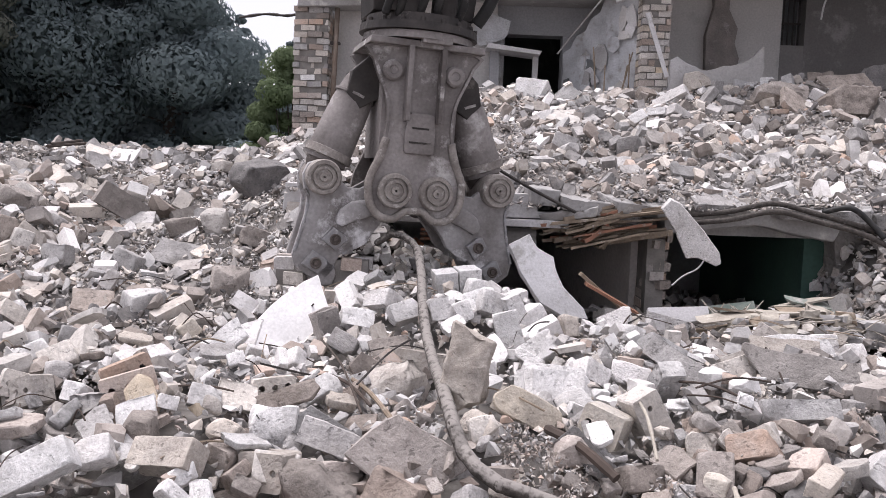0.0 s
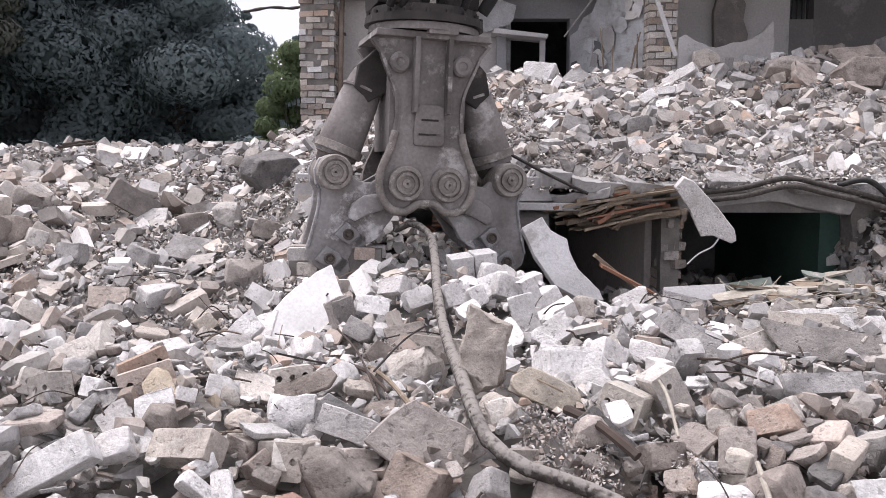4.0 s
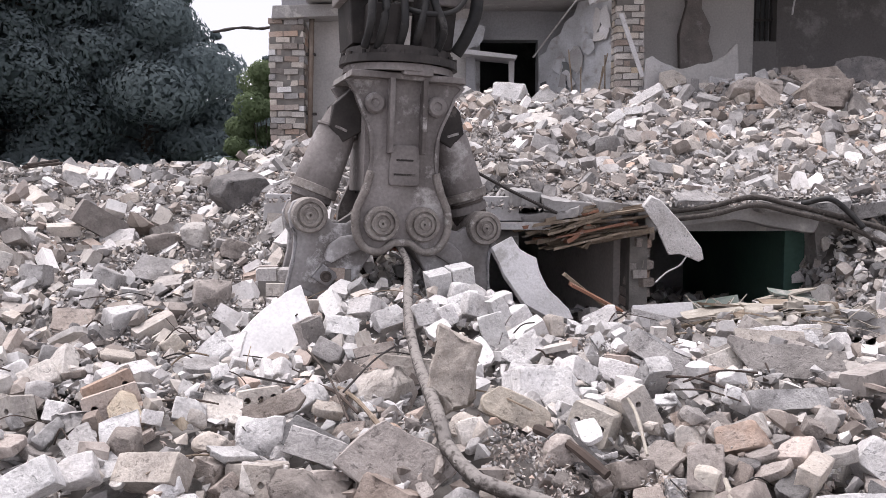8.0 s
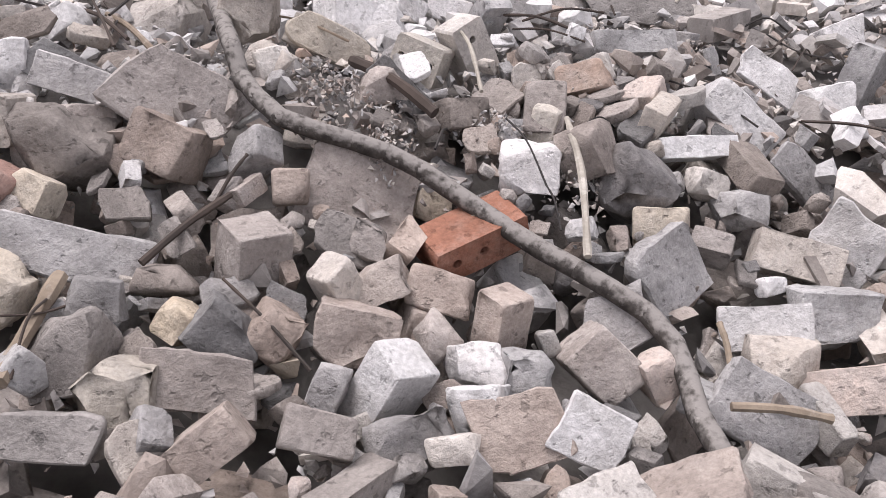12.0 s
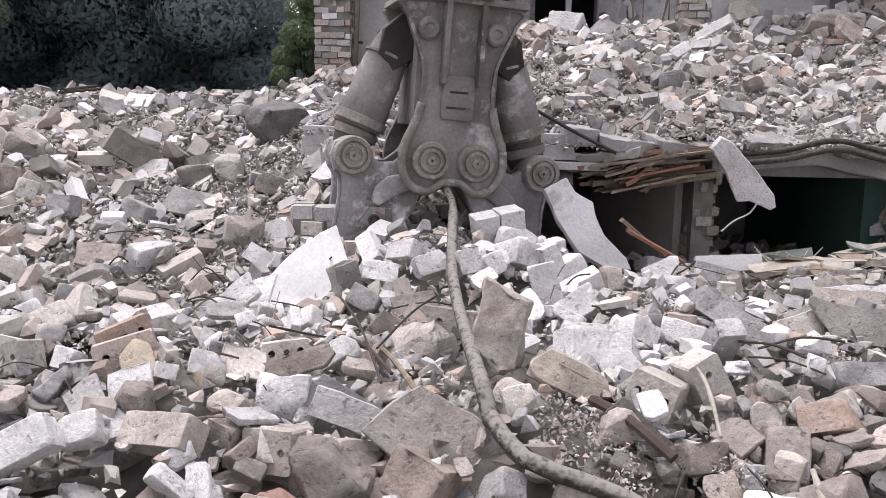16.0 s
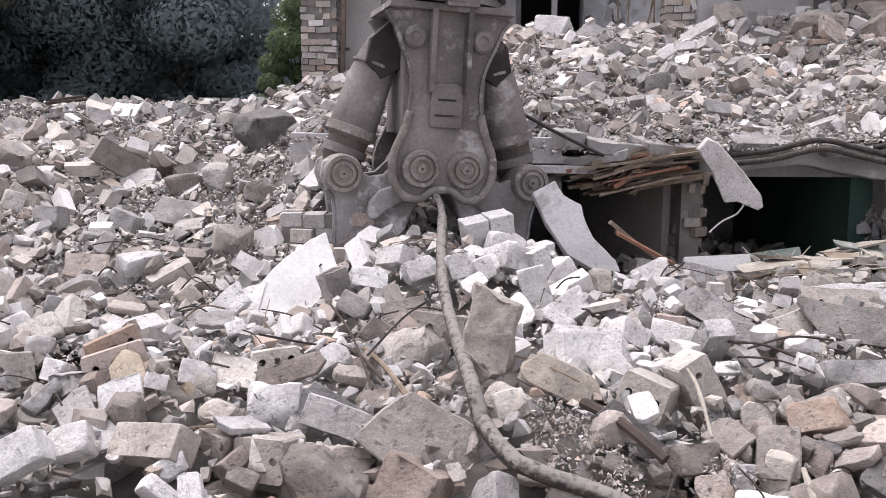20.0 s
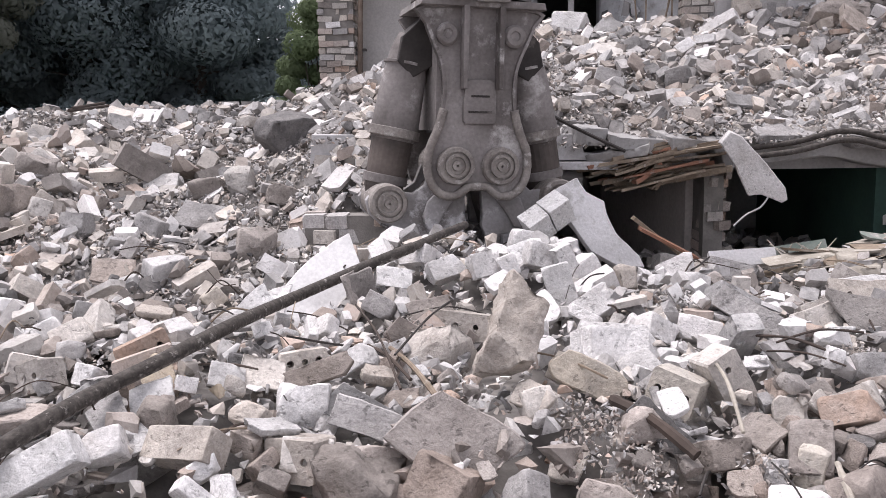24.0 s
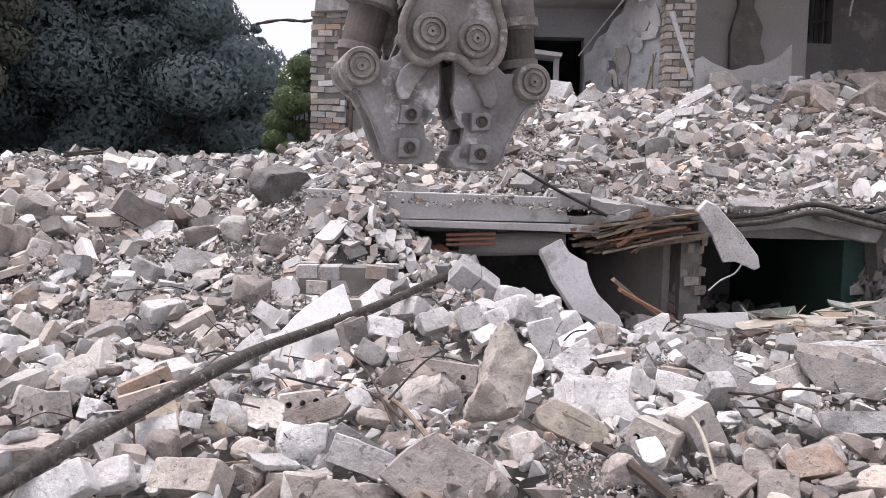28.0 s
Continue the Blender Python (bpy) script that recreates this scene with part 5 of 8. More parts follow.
piece("chunk", "stone", 1.413, 2.112, 0.132, 0.156, 0.119, 0.141, -20, 0, -11, "beige", "sandy rough lump of masonry at the foot of the heap")
piece("brick", "brick", 1.533, 2.039, 0.101, 0.245, 0.117, 0.117, -30, -20, -27, "pink", "pale orange brick at the foot of the heap")
piece("brick", "brick", 1.623, 2.449, 0.273, 0.244, 0.115, 0.115, -30, 8, -27, "beige", "sandy brick at the foot of the heap")
piece("brick", "brick", 1.456, 2.814, 0.486, 0.266, 0.067, 0.067, -30, -1, 3, "white", "white brick in the rubble heap")
piece("brick", "brick", 1.717, 3.049, 0.498, 0.290, 0.137, 0.137, -38, 37, -27, "white", "white brick in the rubble heap")
piece("slab", "slab_fragment", 1.195, 2.385, 0.282, 0.231, 0.200, 0.054, 58, 60, -10, "grey", "grey flat slab fragment at the foot of the heap")
piece("chunk", "boulder", 1.225, 2.710, 0.407, 0.227, 0.173, 0.192, -20, 30, -11, "dark", "dark rough lump of masonry in the rubble heap")
piece("half", "half_brick", 1.261, 2.562, 0.335, 0.175, 0.109, 0.109, -24, -10, -27, "yellow", "yellowish broken brick at the foot of the heap")
piece("half", "half_brick", 0.934, 2.145, 0.150, 0.194, 0.130, 0.130, -30, 40, -27, "tan", "tan broken brick at the foot of the heap")
piece("chunk", "stone", 0.888, 2.740, 0.455, 0.144, 0.110, 0.134, -20, 0, -11, "white", "white rough lump of masonry in the rubble heap")
piece("half", "half_brick", 0.993, 2.916, 0.534, 0.161, 0.083, 0.083, -38, -80, 3, "yellow", "yellowish broken brick in the rubble heap")
piece("holed", "brick", 0.678, 3.342, 0.625, 0.171, 0.139, 0.131, 80, 15, -33, "yellow", "yellowish perforated brick in the rubble heap")
piece("holed", "brick", 0.873, 3.395, 0.619, 0.294, 0.125, 0.118, 80, 62, 9, "beige", "sandy perforated brick in the rubble heap")
piece("half", "half_brick", 1.231, 3.193, 0.598, 0.203, 0.107, 0.107, -38, -20, -27, "pink", "pale orange broken brick in the rubble heap")
piece("slab", "slab_fragment", 0.360, 3.288, 0.694, 0.261, 0.121, 0.033, 58, 30, -4, "yellow", "yellowish flat slab fragment in the rubble heap")
piece("half", "half_brick", 0.188, 3.180, 0.645, 0.158, 0.095, 0.095, -38, 10, -37, "beige", "sandy broken brick in the rubble heap")
piece("brick", "brick", 0.510, 3.763, 0.663, 0.271, 0.161, 0.161, -38, 6, 3, "white", "white brick in the pale heap")
piece("brick", "brick", 1.186, 4.034, 0.715, 0.404, 0.105, 0.105, -24, 25, -37, "grey", "grey brick in the pale heap")
piece("half", "half_brick", 1.470, 4.099, 0.712, 0.185, 0.146, 0.146, -24, -20, 3, "beige", "sandy broken brick in the pale heap")
piece("brick", "brick", 1.532, 3.548, 0.653, 0.336, 0.092, 0.092, -30, -2, 3, "grey", "grey brick in the rubble heap")
piece("slab", "slab_fragment", 1.717, 3.936, 0.735, 0.486, 0.157, 0.043, 58, 6, -13, "brown", "brown grey flat slab fragment in the pale heap")
piece("slab", "slab_fragment", 2.010, 3.326, 0.578, 0.290, 0.127, 0.035, 58, 30, -14, "white", "white flat slab fragment in the rubble heap")
piece("half", "half_brick", 2.183, 3.193, 0.532, 0.195, 0.123, 0.123, -24, -10, 3, "white", "white broken brick in the rubble heap")
piece("half", "half_brick", 2.466, 3.611, 0.688, 0.229, 0.114, 0.114, -30, -15, 13, "white", "white broken brick in the pale heap")
piece("brick", "brick", 2.313, 3.232, 0.587, 0.296, 0.115, 0.115, -38, -80, -27, "grey", "grey brick in the rubble heap")
piece("chunk", "boulder", -0.172, 3.899, 0.625, 0.233, 0.178, 0.178, -20, -10, -11, "beige", "sandy rough lump of masonry in the pale heap")
piece("slab", "slab_fragment", 0.563, 3.019, 0.605, 0.246, 0.095, 0.030, 58, 42, -18, "dark", "dark flat slab fragment in the rubble heap")
piece("slab", "slab_fragment", -0.390, 3.171, 0.599, 0.284, 0.111, 0.030, 58, 28, -3, "grey", "grey flat slab fragment in the rubble heap")
piece("half", "half_brick", 0.220, 2.707, 0.419, 0.119, 0.088, 0.088, -30, 0, 3, "tan", "tan broken brick in the rubble heap")
piece("half", "half_brick", 0.126, 2.803, 0.488, 0.148, 0.100, 0.100, -38, -42, -37, "grey", "grey broken brick in the rubble heap")
piece("chunk", "stone", -0.261, 2.381, 0.259, 0.133, 0.101, 0.113, -20, 0, -11, "grey", "grey rough lump of masonry at the foot of the heap")
piece("chunk", "boulder", -0.298, 2.245, 0.210, 0.163, 0.124, 0.150, -20, -20, -11, "brown", "brown grey rough lump of masonry at the foot of the heap")
piece("half", "half_brick", -0.383, 2.196, 0.199, 0.121, 0.077, 0.077, -24, 52, 13, "grey", "grey broken brick at the foot of the heap")
piece("chunk", "stone", 0.136, 2.300, 0.191, 0.157, 0.120, 0.138, -20, 20, -11, "tan", "tan rough lump of masonry at the foot of the heap")
piece("half", "half_brick", 0.259, 2.142, 0.139, 0.158, 0.074, 0.074, -38, -70, 13, "grey", "grey broken brick at the foot of the heap")
piece("chunk", "stone", 0.707, 2.091, 0.164, 0.118, 0.090, 0.115, -20, 0, -11, "grey", "grey rough lump of masonry at the foot of the heap")
piece("slab", "slab_fragment", 0.649, 1.934, 0.144, 0.204, 0.153, 0.042, 58, -12, -9, "tan", "tan flat slab fragment at the foot of the heap")
piece("slab", "slab_fragment", 0.805, 1.895, 0.151, 0.173, 0.133, 0.036, 58, 25, -18, "white", "white flat slab fragment at the foot of the heap")
piece("half", "half_brick", 1.049, 2.085, 0.146, 0.126, 0.080, 0.080, -30, 65, -27, "pink", "pale orange broken brick at the foot of the heap")
piece("half", "half_brick", 0.508, 1.912, 0.123, 0.112, 0.059, 0.059, -24, -20, -27, "beige", "sandy broken brick at the foot of the heap")
piece("chunk", "boulder", 0.426, 1.978, 0.107, 0.165, 0.126, 0.108, -20, -25, -11, "grey", "grey rough lump of masonry at the foot of the heap")
piece("chunk", "boulder", 1.621, 2.256, 0.172, 0.199, 0.151, 0.167, -20, 0, -11, "grey", "grey rough lump of masonry at the foot of the heap")
piece("slab", "slab_fragment", 1.789, 2.456, 0.292, 0.242, 0.189, 0.051, 58, -70, -17, "white", "white flat slab fragment at the foot of the heap")
piece("half", "half_brick", 1.508, 2.356, 0.240, 0.103, 0.052, 0.052, -30, 0, 13, "white", "white broken brick at the foot of the heap")
piece("chunk", "boulder", -0.470, 2.429, 0.273, 0.179, 0.136, 0.110, -20, -70, -11, "yellow", "yellowish rough lump of masonry at the foot of the heap")
piece("slab", "slab_fragment", 1.003, 2.243, 0.222, 0.160, 0.141, 0.038, 58, -30, -13, "grey", "grey flat slab fragment at the foot of the heap")
piece("half", "half_brick", 1.156, 2.037, 0.120, 0.076, 0.107, 0.107, -38, -80, 3, "grey", "grey broken brick at the foot of the heap")
piece("chunk", "stone", 0.417, 2.424, 0.261, 0.135, 0.103, 0.090, -20, -30, -11, "brown", "brown grey rough lump of masonry at the foot of the heap")
piece("chunk", "stone", -0.115, 2.479, 0.274, 0.131, 0.100, 0.088, -20, -10, -11, "brown", "brown grey rough lump of masonry at the foot of the heap")
piece("half", "half_brick", 0.990, 2.515, 0.352, 0.088, 0.049, 0.049, -38, -20, -37, "white", "white broken brick at the foot of the heap")
piece("chunk", "stone", 1.029, 3.205, 0.601, 0.119, 0.091, 0.099, -20, 0, -11, "beige", "sandy rough lump of masonry in the rubble heap")
piece("half", "half_brick", 1.451, 2.682, 0.408, 0.144, 0.081, 0.081, -24, 20, 3, "beige", "sandy broken brick in the rubble heap")
piece("slab", "slab_fragment", 1.829, 2.774, 0.397, 0.276, 0.119, 0.032, 58, 40, -5, "grey", "grey flat slab fragment in the rubble heap")
piece("chunk", "stone", 1.529, 2.615, 0.352, 0.158, 0.120, 0.096, -20, 0, -11, "grey", "grey rough lump of masonry in the rubble heap")
piece("holed", "brick", -0.580, 2.973, 0.530, 0.182, 0.135, 0.127, 80, -4, -22, "beige", "sandy perforated brick in the rubble heap")
piece("brick", "brick", -0.926, 2.924, 0.583, 0.269, 0.104, 0.104, -38, -8, -26, "beige", "sandy brick on the slope")
piece("brick", "brick", -1.319, 2.746, 0.582, 0.288, 0.102, 0.102, -30, -26, 14, "white", "white brick on the slope")
piece("chunk", "boulder", -0.617, 3.205, 0.607, 0.179, 0.136, 0.148, -20, 0, 0, "white", "white rough lump of masonry in the rubble heap")
piece("slab", "slab_fragment", -0.373, 3.139, 0.589, 0.274, 0.104, 0.030, 58, 20, 0, "grey", "grey flat slab fragment in the rubble heap")
piece("chunk", "boulder", -0.387, 2.947, 0.486, 0.243, 0.185, 0.154, -20, 0, 0, "tan", "tan rough lump of masonry in the rubble heap")
piece("half", "half_brick", -0.468, 3.534, 0.673, 0.174, 0.094, 0.094, -38, -38, -16, "white", "white broken brick in the rubble heap")
piece("holed", "brick", -0.673, 3.517, 0.691, 0.177, 0.083, 0.080, 80, -4, 20, "beige", "sandy perforated brick in the rubble heap")
piece("slab", "slab_fragment", -0.649, 3.362, 0.666, 0.389, 0.079, 0.030, 58, -22, -3, "brown", "brown grey flat slab fragment in the rubble heap")
piece("holed", "brick", -1.673, 3.470, 0.645, 0.180, 0.118, 0.111, 80, -20, -22, "beige", "sandy perforated brick on the slope")
piece("holed", "brick", -1.252, 3.453, 0.693, 0.218, 0.107, 0.101, 80, -15, 20, "pink", "pale orange perforated brick on the slope")
piece("slab", "slab_fragment", -1.123, 3.181, 0.662, 0.156, 0.103, 0.030, 58, -20, 7, "white", "white flat slab fragment on the slope")
piece("half", "half_brick", -1.461, 3.449, 0.651, 0.114, 0.083, 0.083, -30, 0, -26, "white", "white broken brick on the slope")
piece("brick", "brick", 0.518, 3.747, 0.660, 0.305, 0.154, 0.154, -24, 12, 24, "white", "white brick in the pale heap")
piece("slab", "slab_fragment", 0.335, 3.307, 0.696, 0.225, 0.102, 0.030, 58, 20, -7, "yellow", "yellowish flat slab fragment in the rubble heap")
piece("half", "half_brick", 0.194, 3.175, 0.644, 0.136, 0.094, 0.094, -24, -10, 14, "beige", "sandy broken brick in the rubble heap")
piece("brick", "brick", 1.164, 4.247, 0.722, 0.340, 0.108, 0.108, -38, 26, 24, "grey", "grey brick in the pale heap")
piece("half", "half_brick", 1.441, 4.056, 0.706, 0.213, 0.132, 0.132, -24, -12, 24, "beige", "sandy broken brick in the pale heap")
piece("slab", "slab_fragment", 2.006, 4.745, 0.705, 0.358, 0.124, 0.034, 58, -4, -5, "white", "white flat slab fragment in the pale heap")
piece("brick", "brick", 0.371, 4.357, 0.784, 0.251, 0.126, 0.126, -24, 72, -26, "white", "white brick in the pale heap")
piece("half", "half_brick", 0.514, 4.230, 0.737, 0.212, 0.123, 0.123, -38, -30, 14, "white", "white broken brick in the pale heap")
piece("half", "half_brick", 0.241, 4.639, 0.904, 0.179, 0.122, 0.122, -30, -20, -16, "white", "white broken brick in the pale heap")
piece("half", "half_brick", 0.917, 3.964, 0.683, 0.199, 0.105, 0.105, -24, 10, -16, "white", "white broken brick in the pale heap")
piece("half", "half_brick", 0.721, 3.903, 0.696, 0.171, 0.103, 0.103, -24, 30, 24, "white", "white broken brick in the pale heap")
piece("half", "half_brick", 1.052, 4.983, 0.771, 0.218, 0.105, 0.105, -30, -25, -16, "white", "white broken brick in the pale heap")
piece("half", "half_brick", 0.592, 3.588, 0.645, 0.158, 0.095, 0.095, -38, -20, 14, "white", "white broken brick in the rubble heap")
piece("half", "half_brick", -0.316, 4.719, 0.892, 0.177, 0.099, 0.099, -30, -10, -26, "white", "white broken brick in the pale heap")
piece("half", "half_brick", -0.422, 4.487, 0.806, 0.197, 0.109, 0.109, -38, 12, 14, "white", "white broken brick in the pale heap")
piece("half", "half_brick", -0.171, 4.580, 0.851, 0.189, 0.106, 0.106, -30, -15, 24, "white", "white broken brick in the pale heap")
piece("half", "half_brick", -0.459, 4.262, 0.730, 0.161, 0.099, 0.099, -24, 25, -16, "grey", "grey broken brick in the pale heap")
piece("slab", "slab_fragment", -0.231, 4.239, 0.711, 0.201, 0.124, 0.034, 58, -12, 7, "brown", "brown grey flat slab fragment in the pale heap")
piece("slab", "slab_fragment", -0.299, 3.994, 0.648, 0.217, 0.105, 0.030, 58, 35, 0, "brown", "brown grey flat slab fragment in the pale heap")
piece("slab", "slab_fragment", -1.080, 4.361, 0.710, 0.236, 0.127, 0.035, 58, -40, 0, "white", "white flat slab fragment on the slope")
piece("half", "half_brick", -0.894, 3.308, 0.694, 0.146, 0.088, 0.088, -24, 15, 14, "white", "white broken brick in the rubble heap")
piece("half", "half_brick", -1.147, 2.884, 0.608, 0.147, 0.093, 0.093, -38, -15, 14, "white", "white broken brick on the slope")
piece("half", "half_brick", -1.690, 3.843, 0.708, 0.182, 0.112, 0.112, -38, -25, 24, "beige", "sandy broken brick on the slope")
piece("half", "half_brick", -0.759, 3.101, 0.622, 0.138, 0.070, 0.070, -38, 10, -16, "beige", "sandy broken brick in the rubble heap")
piece("half", "half_brick", -0.836, 2.848, 0.552, 0.094, 0.061, 0.061, -30, -30, 24, "white", "white broken brick in the rubble heap")
piece("half", "half_brick", 1.279, 3.291, 0.600, 0.186, 0.105, 0.105, -24, -30, -16, "beige", "sandy broken brick in the rubble heap")
piece("half", "half_brick", 1.375, 3.036, 0.561, 0.153, 0.113, 0.113, -24, 60, 24, "pink", "pale orange broken brick in the rubble heap")
piece("half", "half_brick", 1.012, 2.981, 0.538, 0.140, 0.173, 0.173, -38, 0, -16, "tan", "tan broken brick in the rubble heap")
piece("half", "half_brick", 0.740, 2.932, 0.555, 0.186, 0.094, 0.094, -30, 6, 24, "brown", "brown grey broken brick in the rubble heap")
piece("chunk", "stone", 0.500, 3.032, 0.603, 0.148, 0.113, 0.127, -20, 15, 0, "tan", "tan rough lump of masonry in the rubble heap")
piece("half", "half_brick", 2.329, 4.730, 0.670, 0.148, 0.100, 0.100, -38, 0, 14, "white", "white broken brick in the pale heap")
piece("holed", "brick", 0.685, 2.56, 0.322, 0.28, 0.105, 0.15, 98, -18, 14, "red", "red perforated brick lying in the rubble")
piece("slab", "slab_fragment", -0.564, 4.422, 0.785, 0.180, 0.120, 0.042, 72, 70, 0, "brown", "brown grey flat slab fragment in the pale heap")
piece("half", "half_brick", 0.019, 4.553, 0.878, 0.163, 0.130, 0.122, -18, -10, 20, "white", "white broken brick in the pale heap")
piece("half", "half_brick", 0.276, 4.608, 0.902, 0.144, 0.130, 0.123, -18, 20, 20, "white", "white broken brick in the pale heap")
piece("half", "half_brick", 0.140, 4.525, 0.873, 0.121, 0.122, 0.111, -18, -20, 15, "white", "white broken brick in the pale heap")
piece("half", "half_brick", 0.217, 4.901, 0.947, 0.131, 0.108, 0.098, -18, 15, 10, "white", "white broken brick in the pale heap")
piece("brick", "brick", 0.408, 4.598, 0.853, 0.227, 0.113, 0.103, -18, 70, 10, "white", "white brick in the pale heap")
piece("half", "half_brick", 0.518, 4.663, 0.822, 0.147, 0.127, 0.115, -18, 65, 10, "white", "white broken brick in the pale heap")
piece("chunk", "stone", 0.703, 4.588, 0.794, 0.145, 0.122, 0.125, -18, -10, 10, "beige", "sandy rough lump of masonry in the pale heap")
piece("half", "half_brick", 1.274, 6.285, 0.575, 0.172, 0.130, 0.129, -18, 15, 15, "beige", "sandy broken brick in the pale heap")
piece("half", "half_brick", 1.081, 4.725, 0.741, 0.152, 0.107, 0.098, -18, 15, 10, "white", "white broken brick in the pale heap")
piece("brick", "brick", 1.410, 5.253, 0.696, 0.268, 0.130, 0.134, -18, 12, -15, "grey", "grey brick in the pale heap")
piece("slab", "slab_fragment", 1.894, 4.650, 0.686, 0.383, 0.158, 0.055, 50, 5, 0, "beige", "sandy flat slab fragment in the pale heap")
piece("chunk", "boulder", 2.053, 6.297, 0.564, 0.266, 0.200, 0.178, -18, -0, 0, "beige", "sandy rough lump of masonry in the pale heap")
piece("half", "half_brick", 2.198, 4.829, 0.697, 0.143, 0.130, 0.119, -18, -0, 0, "white", "white broken brick in the pale heap")
piece("half", "half_brick", 1.080, 10.522, 2.618, 0.439, 0.275, 0.250, -14, 6, -30, "white", "white broken brick on the deck rubble")
piece("brick", "brick", 2.049, 9.284, 2.256, 0.195, 0.117, 0.106, -28, -30, 16, "white", "white brick on the deck rubble")
piece("brick", "brick", 2.298, 9.459, 2.342, 0.222, 0.093, 0.084, -20, -4, -30, "white", "white brick on the deck rubble")
piece("brick", "brick", 2.485, 9.185, 2.302, 0.295, 0.120, 0.109, -20, 25, 28, "grey", "grey brick on the deck rubble")
piece("brick", "brick", 2.452, 8.304, 2.065, 0.247, 0.118, 0.107, -14, -25, 16, "beige", "sandy brick on the deck rubble")
piece("brick", "brick", 2.575, 9.942, 2.542, 0.405, 0.130, 0.118, -28, -28, -30, "white", "white brick on the deck rubble")
piece("brick", "brick", 3.049, 10.579, 2.775, 0.340, 0.126, 0.115, -28, -15, 28, "beige", "sandy brick on the deck rubble")
piece("brick", "brick", 3.177, 10.227, 2.662, 0.266, 0.122, 0.111, -20, -85, 28, "grey", "grey brick on the deck rubble")
piece("half", "half_brick", 3.430, 10.425, 2.704, 0.232, 0.119, 0.109, -14, 0, -30, "beige", "sandy broken brick on the deck rubble")
piece("half", "half_brick", 2.385, 7.639, 1.887, 0.199, 0.105, 0.096, -20, 15, 16, "beige", "sandy broken brick on the deck rubble")
piece("half", "half_brick", 3.073, 8.681, 2.087, 0.140, 0.120, 0.109, -14, 0, -30, "white", "white broken brick on the deck rubble")
piece("slab", "slab_fragment", 1.399, 8.081, 2.010, 0.258, 0.178, 0.041, 42, 40, 5, "tan", "tan flat slab fragment on the deck rubble")
piece("half", "half_brick", 3.270, 7.619, 1.910, 0.294, 0.100, 0.091, -28, -4, -30, "beige", "sandy broken brick on the deck rubble")
piece("half", "half_brick", 4.126, 8.648, 2.102, 0.226, 0.130, 0.118, -28, 15, 28, "grey", "grey broken brick on the deck rubble")
piece("chunk", "boulder", 3.786, 9.982, 2.585, 0.503, 0.383, 0.326, -14, 10, 0, "brown", "brown grey rough lump of masonry on the deck rubble")
piece("slab", "slab_fragment", 3.858, 9.520, 2.465, 0.406, 0.355, 0.082, 42, 30, 4, "brown", "brown grey flat slab fragment on the deck rubble")
piece("chunk", "boulder", 4.354, 9.602, 2.485, 0.601, 0.458, 0.288, -14, 0, 0, "brown", "brown grey rough lump of masonry on the deck rubble")
piece("slab", "slab_fragment", 4.604, 10.012, 2.783, 0.547, 0.306, 0.071, 42, -8, 0, "brown", "brown grey flat slab fragment on the deck rubble")
piece("chunk", "boulder", 5.427, 10.679, 2.850, 0.726, 0.553, 0.305, -14, 6, 0, "dark", "dark rough lump of masonry on the deck rubble")
piece("half", "half_brick", 3.813, 10.318, 2.806, 0.192, 0.106, 0.097, -20, 0, -18, "white", "white broken brick on the deck rubble")
piece("slab", "slab_fragment", 4.759, 9.376, 2.366, 0.313, 0.399, 0.092, 42, 40, 3, "brown", "brown grey flat slab fragment on the deck rubble")
piece("slab", "slab_fragment", 1.418, 10.328, 2.552, 0.301, 0.262, 0.060, 42, -40, 4, "grey", "grey flat slab fragment on the deck rubble")
piece("slab", "slab_fragment", 1.550, 7.604, 1.742, 0.355, 0.142, 0.040, 42, -4, -6, "grey", "grey flat slab fragment on the deck rubble")
piece("slab", "slab_fragment", 2.875, 7.529, 1.813, 0.302, 0.167, 0.040, 42, -10, -7, "grey", "grey flat slab fragment on the deck rubble")
piece("slab", "slab_fragment", 1.905, 6.728, 1.678, 0.270, 0.120, 0.040, 42, 6, 6, "grey", "grey flat slab fragment on the deck rubble")
piece("half", "half_brick", 1.495, 9.135, 2.280, 0.203, 0.125, 0.114, -28, -20, 28, "grey", "grey broken brick on the deck rubble")
piece("half", "half_brick", 1.087, 9.220, 2.227, 0.227, 0.137, 0.124, -20, -10, -30, "white", "white broken brick on the deck rubble")
piece("half", "half_brick", 3.736, 7.550, 1.813, 0.235, 0.131, 0.119, -14, 20, 16, "beige", "sandy broken brick on the deck rubble")
piece("slab", "slab_fragment", 1.983, 7.949, 1.982, 0.233, 0.176, 0.041, 42, 10, -4, "brown", "brown grey flat slab fragment on the deck rubble")
piece("chunk", "boulder", 1.678, 7.864, 1.891, 0.215, 0.164, 0.140, -14, -10, 0, "grey", "grey rough lump of masonry on the deck rubble")
piece("chunk", "boulder", 1.096, 7.950, 1.895, 0.239, 0.182, 0.141, -14, 15, 0, "grey", "grey rough lump of masonry on the deck rubble")
piece("chunk", "boulder", -3.203, 6.487, 1.291, 0.294, 0.224, 0.160, -14, 8, 0, "brown", "brown grey rough lump of masonry on the slope")
piece("half", "half_brick", -2.845, 5.960, 1.046, 0.216, 0.138, 0.125, -28, 35, 16, "beige", "sandy broken brick on the slope")
piece("half", "half_brick", -3.021, 5.919, 1.081, 0.177, 0.130, 0.118, -28, -20, -30, "beige", "sandy broken brick on the slope")
piece("slab", "slab_fragment", -2.385, 6.769, 1.158, 0.281, 0.127, 0.040, 42, -5, -6, "grey", "grey flat slab fragment on the slope")
